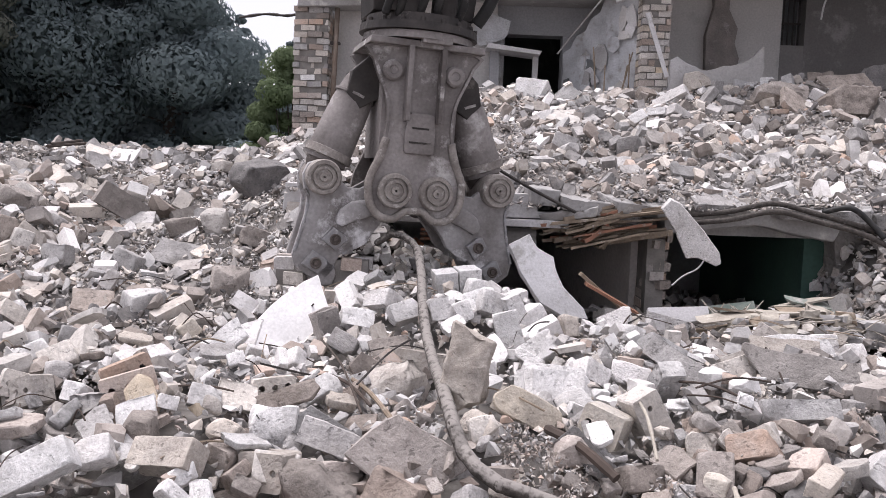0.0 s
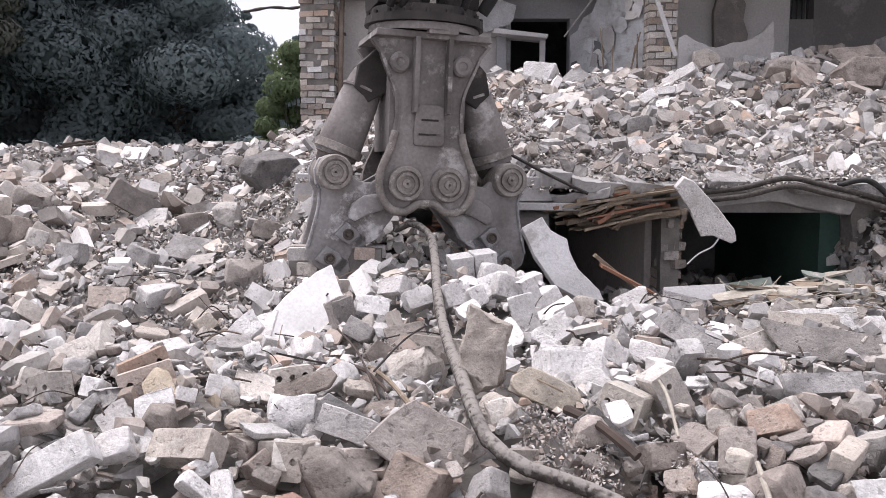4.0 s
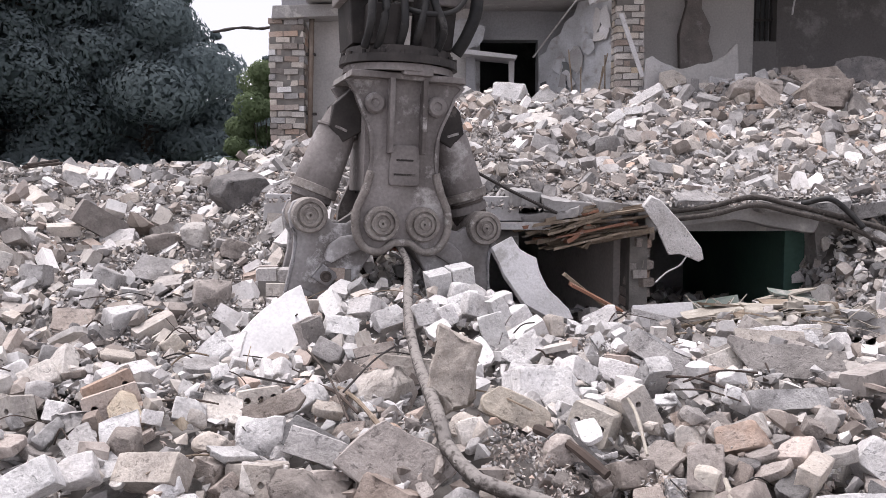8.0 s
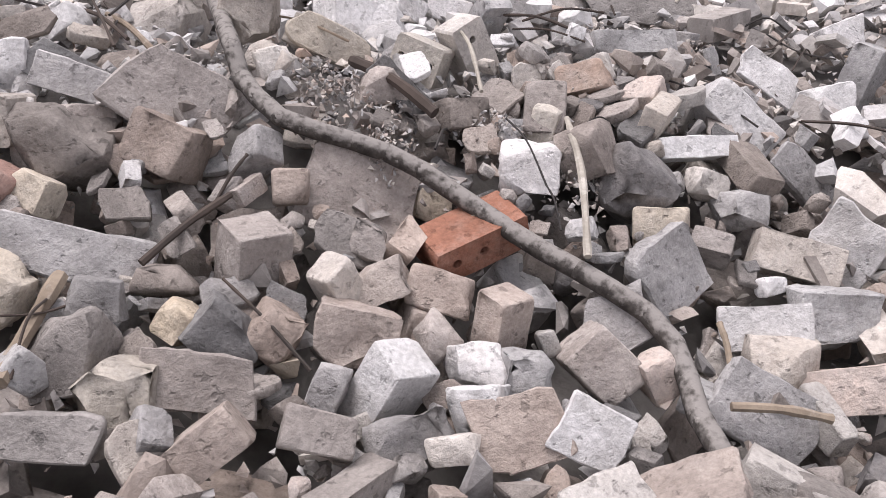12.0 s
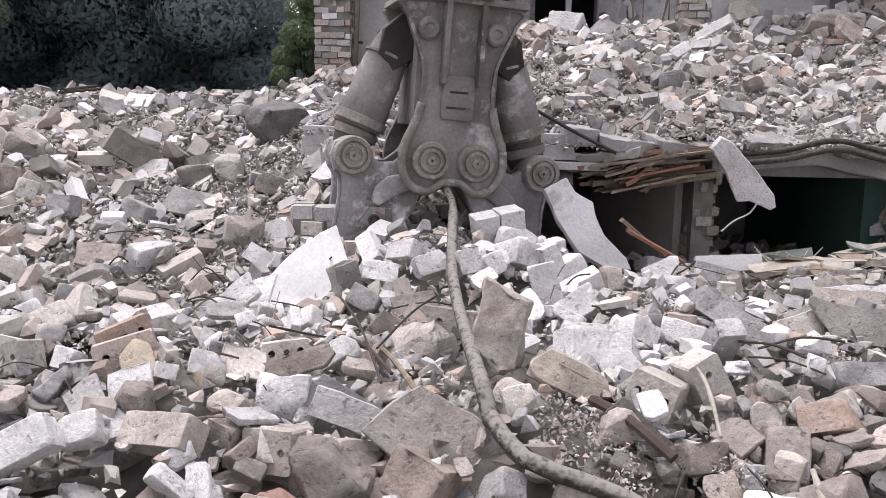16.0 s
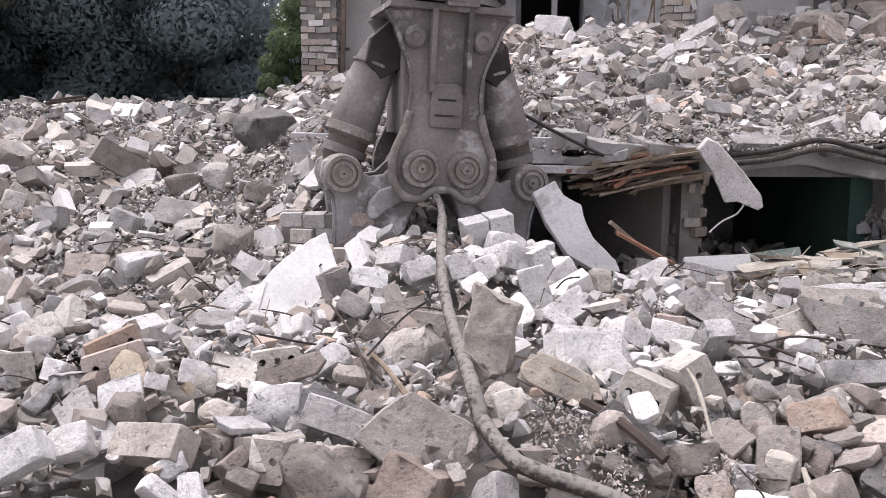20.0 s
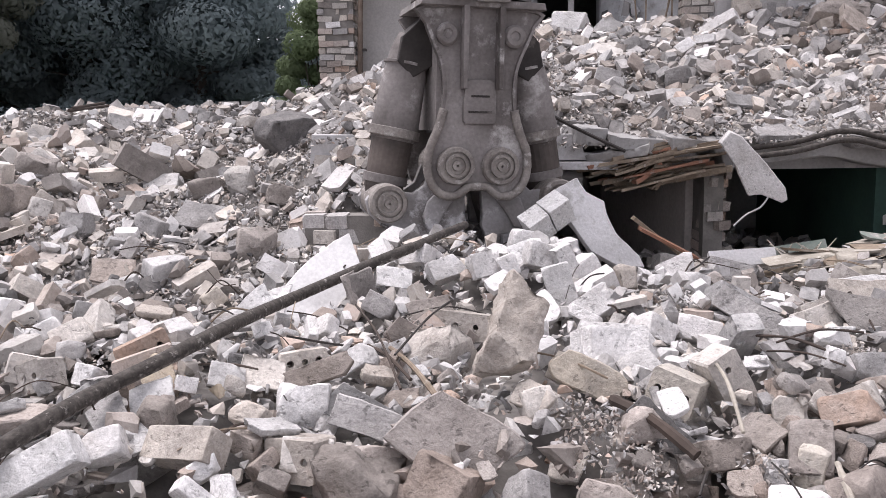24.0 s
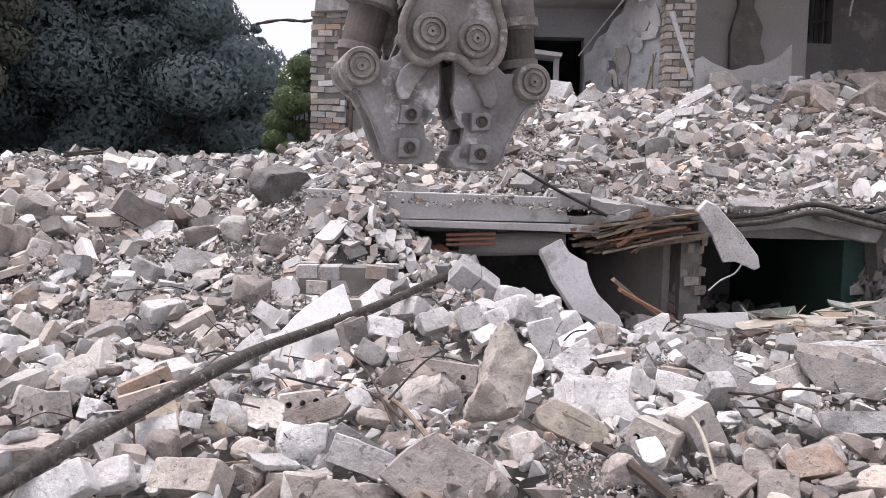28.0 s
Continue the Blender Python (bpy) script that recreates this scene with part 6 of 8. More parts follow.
piece("chunk", "boulder", -1.628, 6.259, 1.185, 0.181, 0.151, 0.198, -14, -10, 0, "beige", "sandy rough lump of masonry on the slope")
piece("chunk", "boulder", -1.903, 6.348, 1.129, 0.210, 0.160, 0.131, -14, 0, 0, "brown", "brown grey rough lump of masonry on the slope")
piece("slab", "slab_fragment", -2.054, 5.057, 0.758, 0.212, 0.140, 0.040, 42, 10, 6, "brown", "brown grey flat slab fragment on the slope")
piece("chunk", "boulder", -1.291, 5.259, 0.884, 0.196, 0.149, 0.167, -14, 0, 0, "brown", "brown grey rough lump of masonry on the slope")
piece("half", "half_brick", -2.087, 5.784, 0.931, 0.224, 0.134, 0.122, -14, 20, -18, "grey", "grey broken brick on the slope")
piece("chunk", "boulder", -2.532, 5.705, 0.955, 0.205, 0.156, 0.150, -14, 0, 0, "grey", "grey rough lump of masonry on the slope")
piece("half", "half_brick", -2.683, 8.031, 1.423, 0.199, 0.120, 0.109, -20, -20, 16, "beige", "sandy broken brick on the slope")
piece("half", "half_brick", -3.309, 7.998, 1.319, 0.199, 0.120, 0.109, -28, 20, -18, "beige", "sandy broken brick on the slope")
piece("slab", "slab_fragment", -3.293, 8.921, 1.669, 0.262, 0.182, 0.042, 42, 6, -1, "white", "white flat slab fragment on the slope")
piece("half", "half_brick", -2.763, 9.201, 1.641, 0.205, 0.116, 0.106, -20, -12, -18, "grey", "grey broken brick on the slope")
piece("half", "half_brick", -4.216, 8.693, 1.526, 0.270, 0.124, 0.112, -14, 14, -18, "beige", "sandy broken brick on the slope")
piece("chunk", "boulder", -1.316, 6.048, 1.102, 0.191, 0.146, 0.125, -14, 20, 0, "brown", "brown grey rough lump of masonry on the slope")
piece("chunk", "boulder", -1.113, 5.600, 0.914, 0.193, 0.147, 0.155, -14, -10, 0, "tan", "tan rough lump of masonry on the slope")
piece("half", "half_brick", -2.173, 8.534, 1.580, 0.212, 0.118, 0.107, -14, -10, -30, "beige", "sandy broken brick on the slope")
piece("half", "half_brick", -2.863, 6.384, 1.161, 0.175, 0.084, 0.077, -20, 30, -18, "grey", "grey broken brick on the slope")
piece("slab", "slab_fragment", -1.861, 5.990, 0.980, 0.298, 0.205, 0.047, 42, 10, -7, "grey", "grey flat slab fragment on the slope")
piece("chunk", "boulder", -3.719, 5.978, 1.177, 0.395, 0.301, 0.257, -14, 0, 9, "beige", "sandy rough lump of masonry on the slope")
piece("chunk", "boulder", -3.281, 5.780, 1.013, 0.509, 0.388, 0.328, -14, 0, 9, "tan", "tan rough lump of masonry on the slope")
piece("brick", "brick", -3.242, 6.080, 1.231, 0.227, 0.145, 0.132, -28, -82, 25, "beige", "sandy brick on the slope")
piece("brick", "brick", -3.208, 6.503, 1.306, 0.225, 0.139, 0.126, -28, -35, 37, "beige", "sandy brick on the slope")
piece("half", "half_brick", -2.870, 5.889, 1.041, 0.158, 0.140, 0.127, -14, 20, 37, "beige", "sandy broken brick on the slope")
piece("chunk", "boulder", -3.076, 5.938, 1.097, 0.270, 0.205, 0.177, -14, -10, 9, "brown", "brown grey rough lump of masonry on the slope")
piece("brick", "brick", -3.805, 6.896, 1.522, 0.241, 0.124, 0.113, -28, 8, -9, "beige", "sandy brick on the slope")
piece("half", "half_brick", -5.430, 9.356, 1.582, 0.208, 0.159, 0.144, -14, 0, 37, "white", "white broken brick on the slope")
piece("half", "half_brick", -3.449, 5.655, 0.980, 0.170, 0.123, 0.112, -20, -10, -9, "beige", "sandy broken brick on the slope")
piece("brick", "brick", -2.273, 4.627, 0.725, 0.266, 0.104, 0.095, -28, 36, 37, "beige", "sandy brick on the slope")
piece("half", "half_brick", -1.843, 3.900, 0.723, 0.143, 0.091, 0.083, -20, -15, 37, "white", "white broken brick on the slope")
piece("brick", "brick", -2.178, 3.396, 0.617, 0.132, 0.090, 0.081, -20, -80, -21, "grey", "grey brick on the slope")
piece("slab", "slab_fragment", -2.142, 3.701, 0.686, 0.235, 0.147, 0.040, 42, -15, 15, "beige", "sandy flat slab fragment on the slope")
piece("holed", "brick", -1.718, 3.519, 0.659, 0.182, 0.109, 0.103, 80, 20, 29, "beige", "sandy perforated brick on the slope")
piece("holed", "brick", -1.321, 3.616, 0.706, 0.207, 0.110, 0.104, 80, -20, 29, "pink", "pale orange perforated brick on the slope")
piece("slab", "slab_fragment", -2.055, 5.066, 0.760, 0.234, 0.176, 0.041, 42, 6, 13, "brown", "brown grey flat slab fragment on the slope")
piece("half", "half_brick", -1.707, 4.920, 0.789, 0.239, 0.198, 0.180, -28, -80, -21, "grey", "grey broken brick on the slope")
piece("half", "half_brick", -1.320, 4.537, 0.728, 0.123, 0.099, 0.090, -14, -30, 37, "yellow", "yellowish broken brick on the slope")
piece("slab", "slab_fragment", -1.864, 3.145, 0.577, 0.182, 0.127, 0.040, 42, 10, 8, "brown", "brown grey flat slab fragment on the slope")
piece("chunk", "stone", -1.684, 3.155, 0.593, 0.137, 0.104, 0.111, -14, 0, 9, "white", "white rough lump of masonry on the slope")
piece("holed", "brick", -1.998, 3.047, 0.588, 0.108, 0.097, 0.086, 80, 0, 29, "beige", "sandy perforated brick on the slope")
piece("holed", "brick", -0.107, 4.197, 0.665, 0.308, 0.120, 0.113, 80, 4, -13, "beige", "sandy perforated brick in the pale heap")
piece("slab", "slab_fragment", -0.581, 4.433, 0.782, 0.213, 0.168, 0.040, 42, 70, 4, "tan", "tan flat slab fragment in the pale heap")
piece("half", "half_brick", -1.750, 4.122, 0.746, 0.156, 0.087, 0.079, -14, 20, 25, "grey", "grey broken brick on the slope")
piece("half", "half_brick", -2.733, 3.975, 0.690, 0.156, 0.096, 0.088, -28, -10, 37, "beige", "sandy broken brick on the slope")
piece("half", "half_brick", -3.002, 4.509, 0.818, 0.159, 0.098, 0.089, -14, 20, -9, "white", "white broken brick on the slope")
piece("half", "half_brick", -2.790, 4.665, 0.813, 0.169, 0.101, 0.092, -20, -20, -21, "beige", "sandy broken brick on the slope")
piece("half", "half_brick", -2.887, 5.288, 0.792, 0.205, 0.120, 0.109, -14, 10, -21, "beige", "sandy broken brick on the slope")
piece("half", "half_brick", -3.829, 5.556, 0.923, 0.191, 0.116, 0.105, -28, -10, 25, "grey", "grey broken brick on the slope")
piece("half", "half_brick", -1.650, 3.701, 0.685, 0.121, 0.078, 0.071, -20, 10, 25, "grey", "grey broken brick on the slope")
piece("chunk", "stone", -1.367, 3.326, 0.642, 0.137, 0.105, 0.092, -14, 0, 9, "grey", "grey rough lump of masonry on the slope")
piece("slab", "slab_fragment", -0.793, 3.369, 0.687, 0.154, 0.120, 0.040, 42, 15, 9, "beige", "sandy flat slab fragment in the rubble heap")

# pieces that the crusher shifts
def big_block():
    r = random.Random(8)
    bm = fractured(r, 0.16, 0.16, 0.43, 10)
    bmesh.ops.translate(bm, vec=-sum((v.co for v in bm.verts), Vector()) / len(bm.verts), verts=bm.verts)
    bm = roughen(bm, 0.034, r, 0.014)
    o = part("big_stone", bm, RUBBLE["beige"][0], m=pose(0.145, 3.36, 0.80, -14, 9, -10))
    HOLD.append((0.145, 3.36, 0.25))
    return tagged(o, "long brown grey stone tipped by the cable", "stone", group="loose pieces of masonry")


big_stone = big_block()


def white_slab():
    r = random.Random(9)
    bm = roughen(prism([(-0.235, -0.10), (-0.19, -0.02), (-0.085, 0.12), (0.03, 0.215), (0.106, 0.262), (0.15, 0.14), (0.18, 0.04), (0.17, -0.19), (0.015, -0.25), (-0.18, -0.25)], -0.04, 0.04), 0.008, r)
    o = part("slab_fragment", bm, SLAB_PLASTER, m=pose(-0.762, 4.550, 0.795, -38, 0, 4))
    HOLD.append((-0.766, 4.550, 0.5))
    tagged(o, "large white plaster-faced slab leaning in rubble", "slab", group="loose pieces of masonry")
    bm = roughen(prism([(-0.17, -0.10), (-0.14, 0.0), (0.10, 0.15), (0.19, 0.18), (0.18, -0.02), (0.0, -0.10), (-0.08, -0.14)], -0.04, 0.04), 0.008, r)
    o = part("slab_fragment", bm, RUBBLE["white"][0], m=pose(-1.119, 4.420, 0.644, -40, 0, -6))
    HOLD.append((-1.119, 4.420, 0.34))
    tagged(o, "pale slab fragment propped against a larger one", "slab", group="loose pieces of masonry")


white_slab()
HOLD.append((0.350, 3.065, 0.2))
for _k in range(0, len(LYING) - 1):
    for _f in (0.0, 0.2, 0.4, 0.6, 0.8):
        HOLD.append((LYING[_k][0] * (1 - _f) + LYING[_k + 1][0] * _f, LYING[_k][1] * (1 - _f) + LYING[_k + 1][1] * _f, 0.13))


def cracked_brick():
    """A brick split across its middle: two worn halves that still lie together."""
    r = random.Random(71)
    bm = bmesh.new()
    for side in (-1, 1):
        half = roughen(hull(brick_points(r, 0.132, 0.14, 0.15, 0.008)), 0.007, r)
        half.transform(pose(side * 0.067, 0.0, 0.003 * side, 0, side * 1.5, side * 1.2))
        me = bpy.data.meshes.new("half")
        half.to_mesh(me)
        half.free()
        bm.from_mesh(me)
        bpy.data.meshes.remove(me)
    o = part("cracked_brick", bm, RUBBLE["white"][0], m=pose(0.10, 5.02, 0.97, 6, -5, 14))
    HOLD.append((0.10, 5.02, 0.2))
    return tagged(o, "sandy white brick split by a crack", "brick", group="loose pieces of masonry")


pair_brick = cracked_brick()

# ---- round the basement openings ----


def basement_clutter():
    r = random.Random(77)
    t = anchor("timber_bundle", pose(0, 0, 0), "splintered floor boards squeezed under the deck edge", "timber")
    for i in range(52):
        k = r.random()
        z = 1.12 + 0.22 * k
        x0 = 0.56 + r.uniform(0, 0.42) + 0.25 * (1 - k)
        x1 = 1.52 + r.uniform(-0.35, 0.16)
        a, b = Vector((x0, 6.22 + r.uniform(-0.04, 0.26), z - 0.035)), Vector((x1, 6.2 + r.uniform(-0.04, 0.26), z + 0.085 + r.uniform(-0.012, 0.012)))
        h, w = r.uniform(0.006, 0.019), r.uniform(0.02, 0.06)
        bm = boxed(-0.5, 0.5, -w, w, -h, h, 0.005)
        bmesh.ops.subdivide_edges(bm, edges=[e for e in bm.edges if abs(e.verts[0].co.x - e.verts[1].co.x) > 0.5], cuts=4)
        for v in bm.verts:
            v.co += Vector((r.uniform(-0.02, 0.02) if abs(v.co.x) > 0.45 else 0, r.uniform(-0.004, 0.004), r.uniform(-0.004, 0.004)))
        d = (b - a)
        m = Matrix.Translation((a + b) / 2) @ d.to_track_quat("X", "Z").to_matrix().to_4x4() @ Matrix.Diagonal((d.length, 1, 1, 1))
        part("board", bm, RUST_WOOD if i % 9 == 0 else ROTTEN if i % 6 == 0 else WOOD, t, m=m)
    # leaning slabs
    s = part("slab_fragment", roughen(prism([(-0.246, 0.192), (-0.116, 0.265), (-0.063, 0.178), (0.04, 0.124), (0.051, 0.049), (0.1, -0.073), (0.229, -0.202), (0.258, -0.268), (0.107, -0.263), (-0.047, -0.173), (-0.169, 0.014)], -0.045, 0.045), 0.008, r), PALE_CONCRETE, m=pose(0.677, 5.400, 0.974, -18, 0, 0))
    HOLD.append((0.777, 5.300, 0.3))
    HOLD.append((0.877, 5.250, 0.3))
    tagged(s, "grey concrete slab leaning against the opening", "slab", group="loose pieces of masonry")
    s = part("slab_fragment", roughen(prism([(-0.214, 0.162), (-0.159, 0.237), (-0.089, 0.205), (0.087, 0.012), (0.192, -0.124), (0.212, -0.202), (0.178, -0.223), (0.048, -0.167), (-0.03, -0.176), (-0.108, -0.003)], -0.05, 0.05), 0.008, r), RUBBLE["white"][0], m=pose(1.759, 6.030, 1.247, 6, 0, -8))
    tagged(s, "pale concrete blade hanging over the dark opening", "slab", group="loose pieces of masonry")
    # slabs along the deck edge right of the beam
    for x, z, lx, lz, tip in ((1.02, 1.45, 0.46, 0.10, 6), (1.38, 1.455, 0.52, 0.09, 4), (0.93, 1.37, 0.52, 0.07, 2), (1.22, 1.385, 0.6, 0.06, 3), (1.68, 1.46, 0.5, 0.09, 10), (2.02, 1.50, 0.55, 0.08, 16), (2.62, 1.46, 0.5, 0.09, 10), (0.72, 1.50, 0.3, 0.12, 4), (2.95, 1.45, 0.5, 0.10, 8), (3.35, 1.44, 0.5, 0.12, 8)):
        o = part("slab_fragment", roughen(shard(r, lx * 0.85, 0.40, lz), 0.022, r), (CONCRETE, RUBBLE["grey"][0], RUBBLE["grey"][0])[int(x * 100) % 3], m=pose(x, 6.41 + r.uniform(-0.04, 0.05), z - 0.035, tip + r.uniform(-2, 8), r.uniform(-9, 9), r.uniform(-25, 25)))
        tagged(o, "broken deck slab at the edge of the opening", "slab", group="broken deck slabs")
    # boards and strips in front of the openings
    tagged(part("board", boxed(-0.22, 0.22, -0.035, 0.035, -0.012, 0.012, 0.004), RUST_WOOD, m=pose(1.20, 5.9, 0.78, 10, 28, 10)), "red brown painted board lying at the opening", "board", group="loose boards")
    tagged(part("board", boxed(-0.2, 0.2, -0.03, 0.03, -0.010, 0.010, 0.004), WOOD, m=pose(1.13, 5.95, 0.82, 10, 38, 10)), "thin splintered wooden board", "board", group="loose boards")
    tagged(part("board", boxed(-0.19, 0.19, -0.04, 0.04, -0.022, 0.022, 0.006), GREEN_WOOD, m=pose(1.98, 5.85, 0.735, 60, -7, 4)), "pale green painted board lying flat", "board", group="loose boards")
    tagged(part("board", boxed(-0.2, 0.2, -0.05, 0.05, -0.02, 0.02, 0.006), PALE_CONCRETE, m=pose(1.62, 5.75, 0.70, 60, -4, -3)), "whitish painted board lying at the opening", "board", group="loose boards")
    for i in range(12):
        a = (1.98 + r.uniform(-0.12, 0.12), 5.75, 0.70)
        tagged(part("splinter", cyl(bmesh.new(), a, (a[0] + r.uniform(-0.12, 0.12), a[1] + r.uniform(-0.1, 0.1), a[2] + r.uniform(0.03, 0.12)), 0.007, 0.003, 5), ROTTEN), "pale wood splinter sticking up from the heap", "splinter", group="wood splinters")
    # cables over the second opening
    for dz, dy in ((0, 0), (-0.055, -0.05)):
        tagged(part("cable", tube([(1.75, 6.25 + dy, 1.36 + dz), (2.05, 6.16 + dy, 1.40 + dz), (2.35, 6.12 + dy, 1.47 + dz), (2.6, 6.08 + dy, 1.42 + dz), (2.95, 6.0 + dy, 1.33 + dz), (3.25, 5.9 + dy, 1.24 + dz * 2), (3.7, 5.8 + dy, 1.12 + dz)], 0.019, 10, 0.06), HOSE, smooth=True),
               "black rubber cable drooping over the opening", "cable", group="black cables")
    tagged(part("cable", tube([(2.7, 6.1, 1.42), (2.85, 6.0, 1.46), (2.98, 5.96, 1.36), (3.05, 5.9, 1.26)], 0.02, 10), RUBBER, smooth=True), "short black cable end at the opening", "cable", group="black cables")
    tagged(part("wire", tube([(1.86, 6.0, 1.08), (1.80, 5.98, 1.0), (1.70, 5.96, 0.95), (1.62, 5.95, 0.88)], 0.006, 6), PALE_CONCRETE), "thin pale wire dangling from the blade", "wire")
    tagged(part("rebar", tube([(0.36, 6.1, 1.66), (0.62, 6.1, 1.52), (0.95, 6.1, 1.36)], 0.012, 6), DARK_STEEL), "thin bent reinforcing bar", "bar")
    tagged(part("pipe_duct", cyl(bmesh.new(), (-0.05, 6.55, 1.10), (0.72, 6.5, 1.14), 0.085, seg=24), CONCRETE, smooth=False), "grey duct pipe lying under the beam", "pipe")
    tagged(part("brick", hull(brick_points(r, 0.16, 0.12, 0.08)), RUBBLE["red"][0], m=pose(-0.22, 6.33, 1.05, 20, -10, 30)), "orange red brick under the beam", "brick", group="loose pieces of masonry")
    for k in range(3):
        tagged(part("rib_bar", cyl(bmesh.new(), (-0.15, 6.3, 1.12 + k * 0.035), (0.2, 6.28, 1.14 + k * 0.035), 0.012, seg=8), RUST_WOOD), "rusty bar under the beam", "bar", group="rusty bars")
    # rotten layered boards beside the openings
    st = anchor("rotten_boards", pose(2.196, 5.550, 0.689), "stack of rotten grey brown layered boards", "boards")
    for i in range(26):
        k = i // 4
        part("layer", shard(r, r.uniform(0.2, 0.5), r.uniform(0.12, 0.24), r.uniform(0.014, 0.03)), (GREEN_WOOD, ROTTEN, CONCRETE, WOOD)[i % 4], st,
             m=pose(r.uniform(-0.28, 0.36), r.uniform(-0.15, 0.2), k * 0.032 - 0.06, r.uniform(-10, 14), r.uniform(-12, 10), r.uniform(-25, 25)))
    # rotten board and straw at the far right
    f = anchor("torn_insulation", pose(0, 0, 0), "rotten fibre board and straw matted on the heap", "debris")
    for i in range(46):
        x, y = r.uniform(1.85, 2.9), r.uniform(4.9, 5.75)
        z = float(lower(np.float64(x), np.float64(y))) + r.uniform(0.04, 0.10) + 0.08 * math.exp(-((x - 2.3) / 0.3) ** 2)
        part("clod", roughen(fractured(r, r.uniform(0.08, 0.24), r.uniform(0.06, 0.14), r.uniform(0.04, 0.08), 6), 0.02, r), (ROTTEN, ROTTEN, WOOD, CONCRETE)[i % 4], f, m=pose(x, y, z, r.uniform(-20, 20), r.uniform(-20, 12), r.uniform(-40, 40)))
    for i in range(70):
        x, y = r.uniform(1.85, 2.95), r.uniform(4.7, 5.7)
        z = float(lower(np.float64(x), np.float64(y))) + r.uniform(0.07, 0.15)
        a, n = r.gauss(0.2, 0.6), r.uniform(0.05, 0.17)
        d = Vector((math.cos(a) * n, math.sin(a) * n * 0.6, r.uniform(-0.04, 0.04)))
        p = Vector((x, y, z))
        part("strand", tube([p - d, p + Vector((0, 0, r.uniform(0, 0.015))), p + d], r.uniform(0.0015, 0.004), 4), ROTTEN if i % 3 else WOOD, f)


basement_clutter()


def twigs():
    """Thin wires, splinters and twigs that lie in the heap."""
    r = random.Random(55)
    for i in range(70):
        x, y = r.uniform(-2.2, 2.4), r.uniform(2.0, 5.4)
        z = float(lower(np.float64(x), np.float64(y))) + 0.07
        a, n = r.uniform(0, 6.28), r.uniform(0.06, 0.2)
        dx, dy = math.cos(a) * n, math.sin(a) * n
        pts = [(x - dx, y - dy, z + r.uniform(-0.05, 0.03)), (x, y, z + r.uniform(0, 0.05)), (x + dx, y + dy, z + r.uniform(-0.05, 0.08))]
        tagged(part("twig", tube(pts, r.uniform(0.002, 0.0055), 5, 0.15), r.choice((WOOD, BARK, BARK, DARK_STEEL))), "thin splinter or wire caught in the rubble", "twig", group="twigs and wires")

    tagged(part("stick", tube([(1.011, 2.797, 0.587), (0.980, 2.562, 0.506), (0.929, 2.327, 0.364)], 0.010, 7, 0.2), ROTTEN), "long pale splintered stick lying on the rubble", "stick", group="sticks in the rubble")
    tagged(part("stick", tube([(-0.561, 4.141, 0.771), (-0.408, 3.654, 0.762), (-0.275, 3.166, 0.693)], 0.005, 7, 0.2), BARK), "thin splintered stick in the heap", "stick", group="sticks in the rubble")
    tagged(part("stick", tube([(-0.323, 3.470, 0.727), (-0.219, 3.847, 0.780), (-0.135, 4.224, 0.772)], 0.005, 7, 0.2), DARK_STEEL), "thin bent bar in the heap", "stick", group="sticks in the rubble")
    tagged(part("stick", tube([(0.806, 3.464, 0.737), (0.803, 3.189, 0.715), (0.779, 2.914, 0.634)], 0.007, 7, 0.2), ROTTEN), "pale lath leaning between bricks", "stick", group="sticks in the rubble")
    tagged(part("rebar", tube([(-1.083, 5.677, 1.001), (-0.915, 5.664, 0.979), (-0.747, 5.650, 0.957)], 0.006, 7, 0.15), DARK_STEEL), "thin straight reinforcing bar beside the crusher", "rebar", group="sticks in the rubble")
    tagged(part("rebar", tube([(-1.071, 5.616, 0.977), (-0.906, 5.606, 0.955), (-0.740, 5.597, 0.932)], 0.006, 7, 0.15), DARK_STEEL), "thin straight reinforcing bar beside the crusher", "rebar", group="sticks in the rubble")
    tagged(part("rebar", tube([(-1.059, 5.554, 0.953), (-0.894, 5.534, 0.932), (-0.729, 5.515, 0.912)], 0.006, 7, 0.15), DARK_STEEL), "thin straight reinforcing bar beside the crusher", "rebar", group="sticks in the rubble")
    tagged(part("plank", tube([(-5.913, 8.210, 1.339), (-4.998, 7.188, 1.360), (-4.083, 6.167, 1.362)], 0.028, 7, 0.15), ROTTEN), "pale broken plank on the crest of the slope", "plank", group="sticks in the rubble")
    tagged(part("stick", tube([(-4.161, 9.096, 1.743), (-4.107, 9.435, 1.771), (-4.052, 9.774, 1.799)], 0.018, 7, 0.15), BARK), "long dark lath on the crest of the slope", "stick", group="sticks in the rubble")
    tagged(part("stick", tube([(-4.150, 9.148, 1.766), (-4.128, 9.489, 1.799), (-4.106, 9.829, 1.833)], 0.018, 7, 0.15), BARK), "dark lath on the crest of the slope", "stick", group="sticks in the rubble")
    tagged(part("stick", tube([(-0.368, 3.736, 0.682), (-0.256, 3.431, 0.695), (-0.144, 3.126, 0.668)], 0.010, 7, 0.15), WOOD), "splintered grey lath beside the cable", "stick", group="sticks in the rubble")
    tagged(part("stick", tube([(-0.449, 3.682, 0.708), (-0.349, 3.477, 0.720), (-0.249, 3.273, 0.693)], 0.007, 7, 0.15), BARK), "splintered grey lath beside the cable", "stick", group="sticks in the rubble")
    tagged(part("stick", tube([(1.091, 3.795, 0.708), (1.196, 3.700, 0.722), (1.301, 3.605, 0.696)], 0.006, 7, 0.15), BARK), "thin dry branch lying on the rubble", "stick", group="sticks in the rubble")
